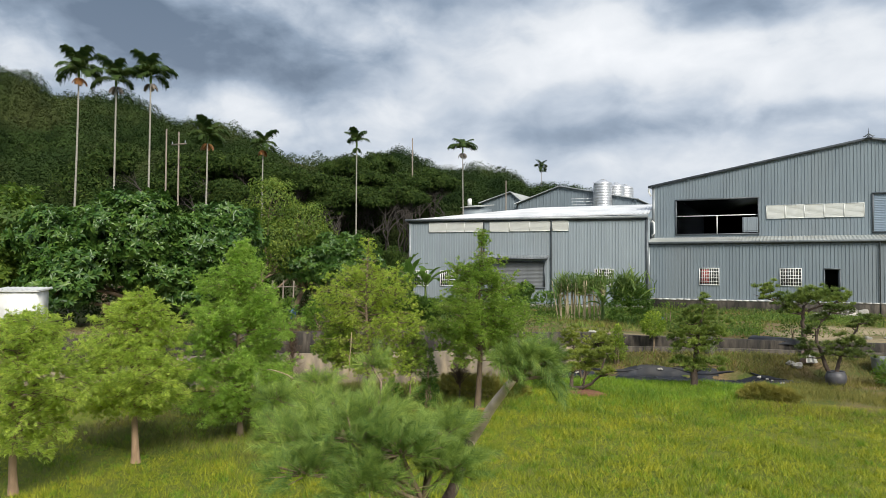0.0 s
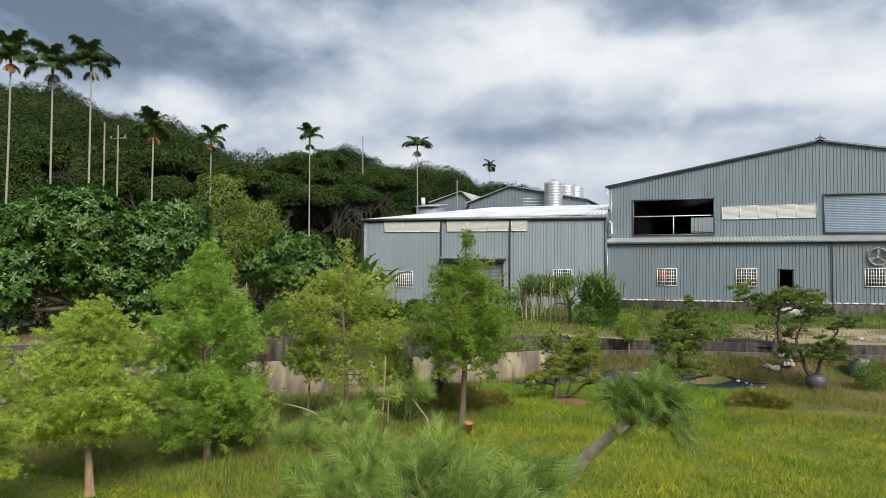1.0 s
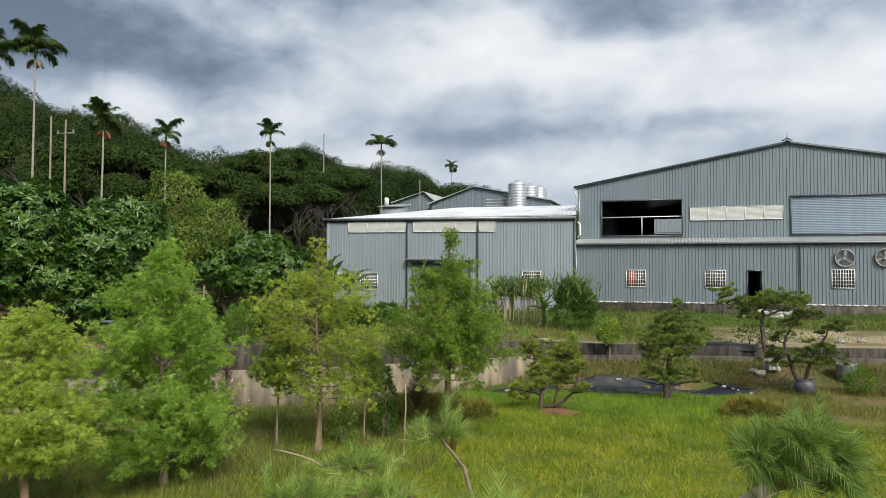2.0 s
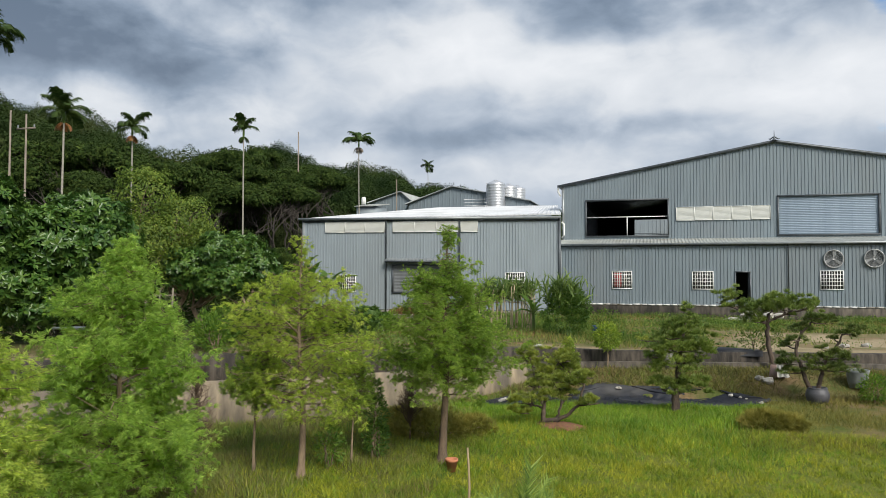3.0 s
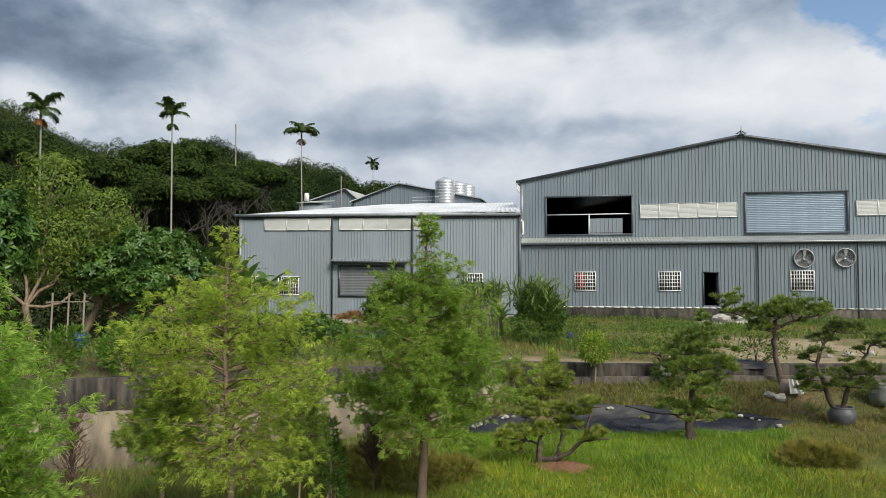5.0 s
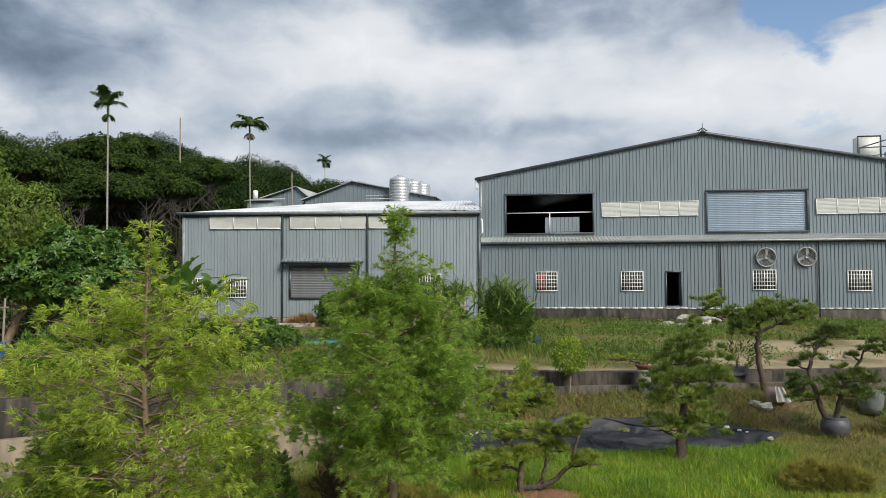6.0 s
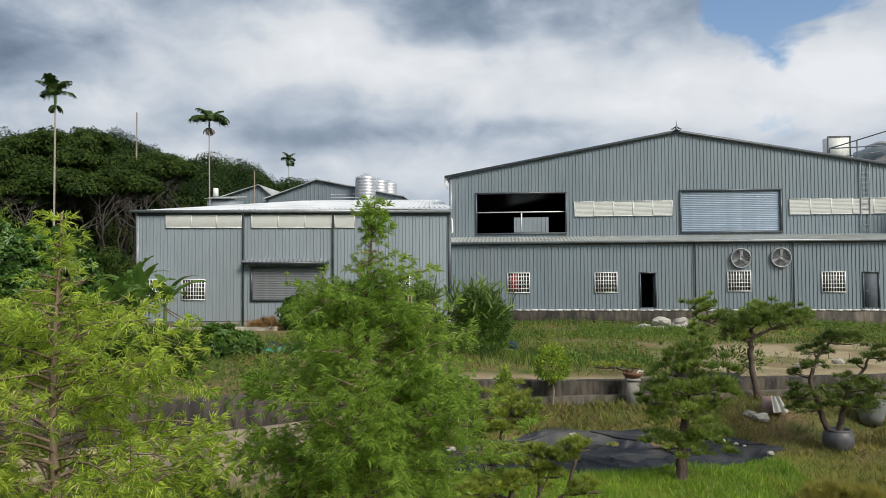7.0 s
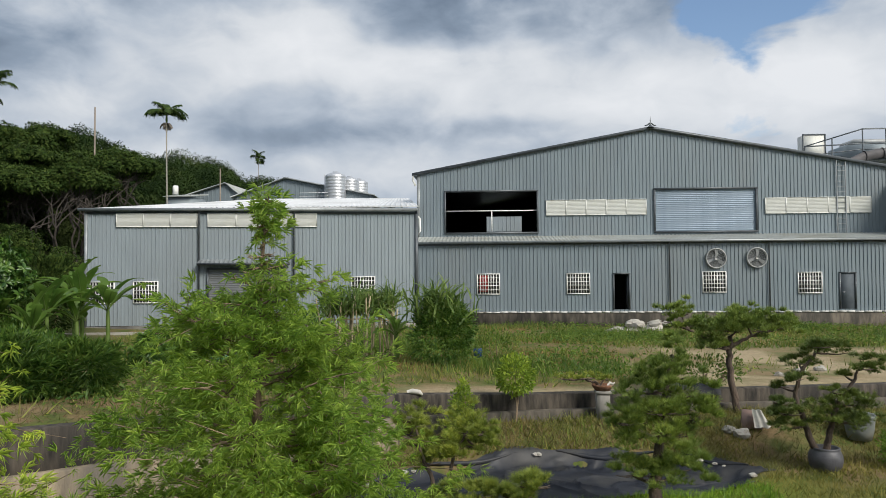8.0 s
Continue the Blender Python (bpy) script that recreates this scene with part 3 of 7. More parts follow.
def build_ground():
    xs, ys = grid_axis(-26, 14, 0.22, 1800), grid_axis(0, 36, 0.22, 1800)
    X, Y = np.meshgrid(xs, ys)
    Z = land(X, Y)
    nx, ny = len(xs), len(ys)
    i, k = np.meshgrid(np.arange(ny - 1), np.arange(nx - 1), indexing="ij")
    f = np.stack([i * nx + k, i * nx + k + 1, (i + 1) * nx + k + 1, (i + 1) * nx + k], -1).reshape(-1, 4)
    g = Geo().add(np.stack([X, Y, Z], -1).reshape(-1, 3), f)
    me = g.mesh("ground", ground_material(), True)
    wy = np.interp(X, WALL_X, WALL_Y)
    earth = np.clip(smooth(26.2, 27.5, Y) * smooth(-10, -8, X) + smooth(10, 5, wy - Y + 0.8 * np.sin(X * 2) * np.sin(Y)) * smooth(-8.5, -10.5, X) + 0.75 * smooth(-0.5, 1.5, X) * smooth(20.5, 22.5, Y) + 0.5 * (Y > wy), 0, 1)
    wob = 1.2 * np.sin(X * 0.9) + 0.8 * np.sin(X * 2.1 + Y)
    sand = smooth(31.5, 33, Y + 0.3 * wob) * smooth(44, 40, Y + wob) * smooth(-2.5, 0.5, X + wob) * 0.95 * (0.25 + 0.75 * smooth(-0.7, 0.35, np.sin(X * 1.1 + Y * 0.6) + 0.7 * np.sin(X * 2.3 - Y * 1.3) + 0.4 * np.sin(X * 4.1 + Y * 2.9)))
    sand = np.maximum(sand, smooth(2.2, 0.8, Y - wy) * (Y > wy) * smooth(-9, -6.5, X) * 0.8)
    sand = np.maximum(sand, smooth(3.2, 1.2, np.abs(Y - wy - 1.5)) * smooth(-14, -17, X) * 0.45 * (Y > wy))
    r = np.hypot(X, Y)
    wood = np.maximum(smooth(58, 75, r), smooth(-19, -23, X + 0.35 * (Y - 35)) * smooth(20, 26, Y))
    azim = np.degrees(np.arctan2(-X, Y))
    bare = smooth(34.6, 35.4, azim) * smooth(39.8, 39.0, azim) * smooth(132, 142, r)
    wood, earth = wood * (1 - bare), np.maximum(earth, bare)
    col = me.color_attributes.new("cover", "FLOAT_COLOR", "POINT")
    col.data.foreach_set("color", np.stack([earth, sand, wood, np.ones_like(X)], -1).astype(np.float32).ravel())
    tagged(new("ground", me), "grass lawn, bare earth and sandy yard below a wooded hill", "ground", kind="structure")


def build_retaining_wall():
    def ribbon(off0, off1, z0, z1, lo=-24.0, hi=14.0):
        xs = np.concatenate([np.linspace(a, b, 9)[:-1] for a, b in zip(WALL_X[1:-2], WALL_X[2:-1])] + [[WALL_X[-2]]])
        xs = xs[(xs >= lo) & (xs <= hi)]
        ys = np.interp(xs, WALL_X, WALL_Y)
        t = unit(np.stack([np.gradient(xs), np.gradient(ys)], -1))
        n = np.stack([t[:, 1], -t[:, 0]], -1)
        p = np.stack([xs, ys], -1)
        zs0, zs1 = (np.interp(xs, WALL_X, z) if isinstance(z, list) else np.full(len(xs), z) for z in (z0, z1))
        a, b = p + n * off0, p + n * off1
        c = 0.025
        v = np.stack([np.column_stack([a, zs0]), np.column_stack([a, zs1 - c]), np.column_stack([a - n * c, zs1]),
                      np.column_stack([b + n * c, zs1]), np.column_stack([b, zs1 - c]), np.column_stack([b, zs0])], 1)
        i, k = np.meshgrid(np.arange(len(xs) - 1), np.arange(6), indexing="ij")
        f = np.stack([i * 6 + k, (i + 1) * 6 + k, (i + 1) * 6 + (k + 1) % 6, i * 6 + (k + 1) % 6], -1).reshape(-1, 4)
        return Geo().add(v.reshape(-1, 3), f)

    w = thing("retaining_wall", (0, 0, 0), "stained concrete retaining wall with a stepped lower face", "retaining wall", kind="structure")
    part("upper_wall", ribbon(0.0, -0.32, 0.2, WALL_TOP), "concrete_dark", w, "dark weather-stained upper band")
    part("lower_wall", ribbon(0.2, -0.2, -1.3, WALL_LEDGE, hi=-8.0), "concrete_pale", w, "sandy pale lower band")
    part("lower_wall", ribbon(0.2, -0.2, -0.8, WALL_LEDGE, lo=-8.0), "concrete_grey", w, "grey stained lower band")


# ---- sheds ----
def sheet(x0, x1, z0, top, holes, period=0.215, depth=0.034, y=0.0):
    """Upright ribbed cladding along x, ribs towards -y, cut out at the holes (x0, x1, z0, z1)."""
    xs, k = [], 0
    while x0 + k * period < x1:
        b = x0 + k * period
        for fx, fy in ((0, 0), (0.72, 0), (0.77, 1), (0.93, 1), (0.98, 0)):
            if b + fx * period < x1:
                xs.append((b + fx * period, -depth * fy))
        k += 1
    xs.append((x1, 0))
    for hx in {h[0] for h in holes} | {h[1] for h in holes}:
        j = min(range(len(xs)), key=lambda q: abs(xs[q][0] - hx))
        xs[j] = (hx, xs[j][1])
    v, f = [], []
    for (xa, ya), (xb, yb) in zip(xs, xs[1:]):
        m = (xa + xb) / 2
        spans, z = [], z0
        for h in sorted((h for h in holes if h[0] < m < h[1]), key=lambda h: h[2]):
            if h[2] > z:
                spans.append((z, h[2], False))
            z = h[3]
        spans.append((z, None, True))
        for a, b, roof in spans:
            za, zb = (top(xa), top(xb)) if roof else (b, b)
            i = len(v)
            v += [(xa, y + ya, a), (xb, y + yb, a), (xb, y + yb, zb), (xa, y + ya, za)]
            f.append((i, i + 1, i + 2, i + 3))
    return Geo().add(v, f)


def ring_frame(g, x0, x1, z0, z1, w=0.09, y0=-0.09, y1=0.06, sill=True):
    g.box(x0 - w, x0, y0, y1, z0, z1)
    g.box(x1, x1 + w, y0, y1, z0, z1)
    g.box(x0 - w, x1 + w, y0, y1, z1, z1 + w)
    if sill:
        g.box(x0 - w, x1 + w, y0, y1, z0 - w, z0)
    return g


def window_meshes(w, h):
    fr = ring_frame(Geo(), 0, w, 0, h, 0.05, -0.08, 0.05)
    fr.box(w / 2 - 0.012, w / 2 + 0.012, -0.02, 0.02, 0, h)
    gr = Geo()
    for k in range(1, 8):
        gr.box(w * k / 8 - 0.017, w * k / 8 + 0.017, -0.075, -0.045, 0, h)
    for z in (0.2, 0.42, 0.6, 0.82):
        gr.box(0, w, -0.08, -0.05, h * z - 0.016, h * z + 0.016)
    return fr.mesh("window_frame", "white"), gr.mesh("window_grille", "white"), Geo().box(0, w, 0.0, 0.012, 0, h).mesh("pane", "glass")


WIN = window_meshes(1.24, 1.12)


def add_window(parent, x, z, y=0.0, curtain=False):
    w = part("window", WIN[0], None, parent)
    w.location = (x, y, z)
    part("window_grille", WIN[1], None, w, "white welded security grille")
    part("pane", WIN[2], None, w, "dark glass pane")
    if curtain:
        part("curtain", Geo().box(0.08, 0.62, -0.012, -0.004, 0.1, 1.06), "red", w, "red cloth in the window")


def add_shutter(parent, x0, x1, z0, z1, mat, pitch, y=0.02):
    s = part("roller_shutter", ring_frame(Geo(), x0, x1, z0, z1, 0.11, y - 0.14, y + 0.06), "trim", parent, "closed metal roller shutter")
    n = int((z1 - z0) / pitch)
    g = Geo()
    w = x1 - x0
    g.add([(0, 0, 0), (w, 0, 0), (w, -0.013, pitch * 0.3), (0, -0.013, pitch * 0.3), (w, -0.013, pitch * 0.75), (0, -0.013, pitch * 0.75), (w, 0.0, pitch), (0, 0.0, pitch)],
          [(0, 1, 2, 3), (3, 2, 4, 5), (5, 4, 6, 7)])
    me = g.mesh("slat", mat)
    for k in range(n):
        ob = part("slat", me, None, s)
        ob.location = (x0, y, z0 + k * (z1 - z0) / n)
        ob.scale = (1, 1, (z1 - z0) / n / pitch)


def louvre_mesh(w, h):
    g = Geo()
    ring_frame(g, 0.03, w - 0.03, 0.03, h - 0.03, 0.03, -0.07, -0.02)
    n = 11
    p = (h - 0.06) / n
    for k in range(n):
        z = 0.03 + p * k
        g.add([(0.03, -0.052, z), (w - 0.03, -0.052, z), (w - 0.03, -0.043, z + p * 0.94), (0.03, -0.043, z + p * 0.94), (w - 0.03, -0.052, z + p), (0.03, -0.052, z + p)], [(0, 1, 2, 3), (3, 2, 4, 5)])
    return g.mesh("louvre_panel", "louvre")


def fan_meshes(r):
    ring = Geo()
    ang = np.linspace(0, 2 * np.pi, 33)
    ring.tube(np.stack([r * np.cos(ang), np.full(33, -0.1), r * np.sin(ang)], -1), 0.035, 6, False)
    ring.tube(np.stack([r * np.cos(ang), np.full(33, 0.0), r * np.sin(ang)], -1), 0.03, 6, False)
    blade = Geo()
    for dy in (0.0, 0.008):
        blade.add([(-0.05, -0.05 + dy, 0.06), (0.05, -0.03 + dy, 0.06), (0.10, -0.03 + dy, r * 0.5), (-0.06, -0.06 + dy, r * 0.5), (0.12, -0.02 + dy, r * 0.9), (-0.09, -0.07 + dy, r * 0.92)], [(0, 1, 2, 3), (3, 2, 4, 5)] if dy == 0 else [(3, 2, 1, 0), (5, 4, 2, 3)])
    guard = Geo()
    for k in range(20):
        a = 2 * math.pi * k / 20 + 0.2
        guard.tube([(0.08 * math.cos(a), -0.13, 0.08 * math.sin(a)), (r * math.cos(a), -0.11, r * math.sin(a))], 0.009, 4, False)
    for q in (0.3, 0.5, 0.7, 0.86):
        guard.tube(np.stack([r * q * np.cos(ang), np.full(33, -0.125), r * q * np.sin(ang)], -1), 0.007, 4, False)
    hub = Geo().tube([(0, -0.15, 0), (0, 0.0, 0)], 0.09, 12)
    disc = Geo().tube([(0, 0.01, 0), (0, 0.02, 0)], r, 28)
    return (ring.mesh("fan_ring", "fan_pale", True), blade.mesh("blade", "fan_pale"), guard.mesh("guard", "trim_mid"), hub.mesh("hub", "fan_pale", True), disc.mesh("fan_backing", "fan_back"))


FAN = fan_meshes(0.55)


def add_fan(parent, x, z):
    f = part("exhaust_fan", FAN[0], None, parent, "round exhaust fan with three pale blades behind a wire guard")
    f.location = (x, -0.075, z)
    for k in range(3):
        part("blade", FAN[1], None, f).rotation_euler = (0, radians(120 * k + 5), 0)
    for me in FAN[2:]:
        part(me.name, me, None, f)


def pitched_sheet(quad, ribs, depth=0.03, thick=0.05):
    """A ribbed roof sheet on four corners a b c d; ribs run from a-b to d-c."""
    a, b, c, d = (np.array(p, float) for p in quad)
    nrm = unit(np.cross(b - a, d - a))
    v, f = [], []
    for k in range(ribs):
        for fx, fy in ((0, 0), (0.6, 0), (0.7, 1), (0.9, 1)):
            t = (k + fx) / ribs
            v += [a + (b - a) * t + nrm * depth * fy, d + (c - d) * t + nrm * depth * fy]
    v += [b, c]
    f = [(2 * i, 2 * i + 2, 2 * i + 3, 2 * i + 1) for i in range(len(v) // 2 - 1)]
    g = Geo().add(v, f)
    low = [p - nrm * thick for p in (a, b, c, d)]
    return g.add(low, [(3, 2, 1, 0)]).add([a, b, low[1], low[0]], [(0, 1, 2, 3)]).add([b, c, low[2], low[1]], [(0, 1, 2, 3)]).add([c, d, low[3], low[2]], [(0, 1, 2, 3)]).add([d, a, low[0], low[3]], [(0, 1, 2, 3)])


def build_warehouse():
    """Local x along the front, y into the building, z up from the yard; front plane of the upper wall at y = 2.8."""
    b = thing("warehouse", (0, 54, 0), "large grey corrugated steel warehouse with a wide gable", "warehouse", "industrial sheds")
    xl, xr, xm, ze, zr, up = -10.2, 18.3, 4.19, 10.42, 13.0, 2.8

    def gable(x):
        return ze + (zr - ze) * (1 - abs(x - xm) / ((xm - xl) if x < xm else (xr - xm)))

    holes = [(-8.42, -2.78, 6.72, 9.24), (4.45, 10.44, 6.68, 9.22)]
    part("upper_siding", sheet(xl, xr, 6.2, gable, holes, y=up), "siding", b)
    # sheet added behind the cladding, its near-black colour standing for indoor shade
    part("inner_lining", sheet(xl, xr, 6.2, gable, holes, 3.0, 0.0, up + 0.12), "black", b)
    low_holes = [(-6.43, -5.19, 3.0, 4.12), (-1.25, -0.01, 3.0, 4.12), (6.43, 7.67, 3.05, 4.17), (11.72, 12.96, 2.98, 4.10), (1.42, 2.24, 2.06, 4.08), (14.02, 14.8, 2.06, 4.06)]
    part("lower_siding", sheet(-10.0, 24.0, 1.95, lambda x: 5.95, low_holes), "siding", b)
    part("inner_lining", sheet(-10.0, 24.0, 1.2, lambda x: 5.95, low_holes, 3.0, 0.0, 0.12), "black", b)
    part("plinth", Geo().slab(-10.0, 24.0, -0.10, 0.10, 0.6, 1.90, 0.03), "concrete_grey", b, "raw stained concrete plinth")
    g = Geo()
    rng = np.random.default_rng(4)
    for k in range(70):
        x = -10 + k * 0.485
        g.box(x, x + 0.487, -0.115 - 0.02 * rng.random(), -0.01, 1.89 - 0.03 * rng.random(), 1.94 + 0.03 * rng.random())
    part("base_flashing", g, "flashing", b, "flaking white flashing at the foot of the siding")
    for i, h in enumerate(low_holes[:4]):
        add_window(b, h[0], h[2], curtain=(i == 0))
    # doors
    part("door_frame", ring_frame(Geo(), 1.42, 2.24, 2.06, 4.08, 0.08, -0.07, 0.1, False), "trim", b)
    part("door", Geo().slab(2.19, 2.25, 0.08, 0.85, 2.08, 4.06), "trim", b, "dark door standing open inwards")
    part("door_frame", ring_frame(Geo(), 14.02, 14.8, 2.06, 4.06, 0.08, -0.07, 0.1, False), "trim", b)
    d = part("door", Geo().slab(14.02, 14.8, -0.02, 0.04, 2.06, 4.06), "door_steel", b, "closed dark grey steel door")
    part("door_handle", Geo().tube([(14.12, -0.03, 3.0), (14.12, -0.09, 3.0), (14.22, -0.09, 3.0)], 0.015, 6), "steel", d)
    add_fan(b, 7.14, 4.95)
    add_fan(b, 9.41, 4.97)
    # ledge roof over the lower storey
    part("ledge_roof", pitched_sheet([(-10.25, -0.2, 6.03), (24.0, -0.2, 6.03), (24.0, up, 6.46), (-10.25, up, 6.46)], 150), "roof_ledge", b, "weathered lean-to roof sheet")
    part("gutter", Geo().slab(-10.3, 24.0, -0.3, -0.14, 5.9, 6.04, 0.02), "trim_mid", b)
    part("soffit_trim", Geo().slab(-10.2, 24.0, -0.07, 0.02, 5.82, 5.92, 0.01), "trim", b)
    for x in (4.55, 10.1):
        part("downpipe", Geo().tube([(x, -0.2, 5.92), (x, -0.18, 5.8), (x, -0.1, 5.68), (x, -0.1, 1.3)], 0.042, 8), "trim", b, "dark downpipe")
    part("corner_trim", Geo().box(xl - 0.03, xl + 0.16, up - 0.05, up + 0.1, 6.2, 10.4), "trim_mid", b)
    part("corner_trim", Geo().box(-10.06, -9.9, -0.06, 0.1, 1.9, 5.9), "trim_mid", b)
    part("wall_frame", ring_frame(Geo(), *holes[0], 0.10, up - 0.1, up + 0.18), "trim", b)
    add_shutter(part("shutter_opening", Geo().box(4.4, 10.5, up + 0.16, up + 0.2, 6.6, 9.3), "trim", b), 4.45, 10.44, 6.68, 9.22, "shutter", 0.115, up + 0.04)
    lou = part("louvre_row", Geo().box(-2.21, 3.91, up - 0.055, up, 7.72, 8.68), "louvre", b)

    strip = part("louvre_band", Geo().box(10.99, 17.2, up - 0.055, up, 7.68, 8.66), "louvre", b)
    for host, x0, x1, z0, z1, n in ((lou, -2.21, 3.91, 7.72, 8.68, 5), (strip, 10.99, 17.2, 7.68, 8.66, 5)):
        me = louvre_mesh((x1 - x0) / n, z1 - z0)
        for k in range(n):
            part("louvre_panel", me, None, host).location = (x0 + k * (x1 - x0) / n, up - 0.03, z0)
    # roof
    part("roof", pitched_sheet([(xl - 0.3, up - 0.14, ze - 0.02), (xl - 0.3, 34.2, ze - 0.02), (xm, 34.2, zr + 0.06), (xm, up - 0.14, zr + 0.06)][::-1], 100), "trim_mid", b)
    part("roof", pitched_sheet([(xr + 0.3, 34.2, ze - 0.02), (xr + 0.3, up - 0.14, ze - 0.02), (xm, up - 0.14, zr + 0.06), (xm, 34.2, zr + 0.06)][::-1], 100), "trim_mid", b)
    for x0 in (xl - 0.32, xr + 0.32):
        g = Geo().add([(x0, up - 0.2, ze - 0.12), (xm, up - 0.2, zr - 0.05), (xm, up - 0.2, zr + 0.12), (x0, up - 0.2, ze + 0.05), (x0, up - 0.1, ze - 0.12), (xm, up - 0.1, zr - 0.05), (xm, up - 0.1, zr + 0.12), (x0, up - 0.1, ze + 0.05)],
                      [(0, 1, 2, 3), (7, 6, 5, 4), (3, 2, 6, 7), (0, 4, 5, 1), (0, 3, 7, 4)])
        part("verge_trim", g, "trim", b, "dark grey verge flashing")
    fin = Geo().lathe([(0.34, 0), (0.2, 0.07), (0.09, 0.16), (0.05, 0.3), (0.02, 0.6), (0.0, 0.8)], 10)
    for q in (-1, 1):
        fin.tube([(0.05 * q, 0, 0.28), (0.2 * q, 0, 0.2), (0.34 * q, 0, 0.12), (0.5 * q, 0, 0.14)], (0.04, 0.05, 0.05, 0.02), 6)
    cap = part("ridge_finial", fin, "trim", b, "small pointed ridge cap")
    cap.location, cap.scale = (xm, up - 0.18, zr + 0.05), (0.7, 0.7, 0.95)
    part("eave_pipe", Geo().tube([(xl - 0.25, up - 0.25, ze - 0.15), (xl - 0.25, up - 0.2, ze - 0.45), (xl - 0.1, up - 0.1, ze - 0.75)], 0.07, 8), "white", b)
    part("downpipe", Geo().tube([(xl + 0.02, up - 0.55, 7.75), (xl + 0.18, up - 0.5, 7.6), (xl + 0.2, up - 0.5, 6.8), (xl + 0.05, up - 0.6, 6.6)], 0.07, 8), "white", b, "white rainwater pipe")
    # walls behind and at the sides, with an opening at the rear
    for x in (xl, xr - 0.1):
        part("side_wall", Geo().box(x, x + 0.1, up, 34, 0.6, ze), "siding", b)
    # rear wall, floor and partition are coloured near-black to stand for indoor shade
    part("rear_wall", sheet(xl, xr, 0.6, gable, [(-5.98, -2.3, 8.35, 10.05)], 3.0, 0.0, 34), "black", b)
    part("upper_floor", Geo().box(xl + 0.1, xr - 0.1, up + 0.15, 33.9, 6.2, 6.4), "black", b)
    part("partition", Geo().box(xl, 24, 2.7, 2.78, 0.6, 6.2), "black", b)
    rail = Geo().box(-8.42, -2.78, up + 0.1, up + 0.16, 8.04, 8.10).box(-5.6, -5.53, up + 0.1, up + 0.16, 6.72, 8.05)
    part("guard_rail", rail, "white", b, "thin white guard rail in the opening")
    # ladder
    g = Geo()
    for x in (15.2, 15.72):
        g.tube([(x, up - 0.12, 6.5), (x, up - 0.12, 10.9)], 0.03, 6)
    for k in range(13):
        g.tube([(15.2, up - 0.12, 6.7 + k * 0.32), (15.72, up - 0.12, 6.7 + k * 0.32)], 0.018, 5)
    part("ladder", g, "trim_mid", b, "fixed steel roof ladder")
    g = Geo().box(18.4, 24, 0.05, 14, 6.6, 9.6)
    part("annex", g, "trim_mid", b, "dark grey annex beside the gable")
    part("outer_wall", Geo().box(23.9, 24, 0, 3, 0.6, 6.0), "siding", b)
    return b


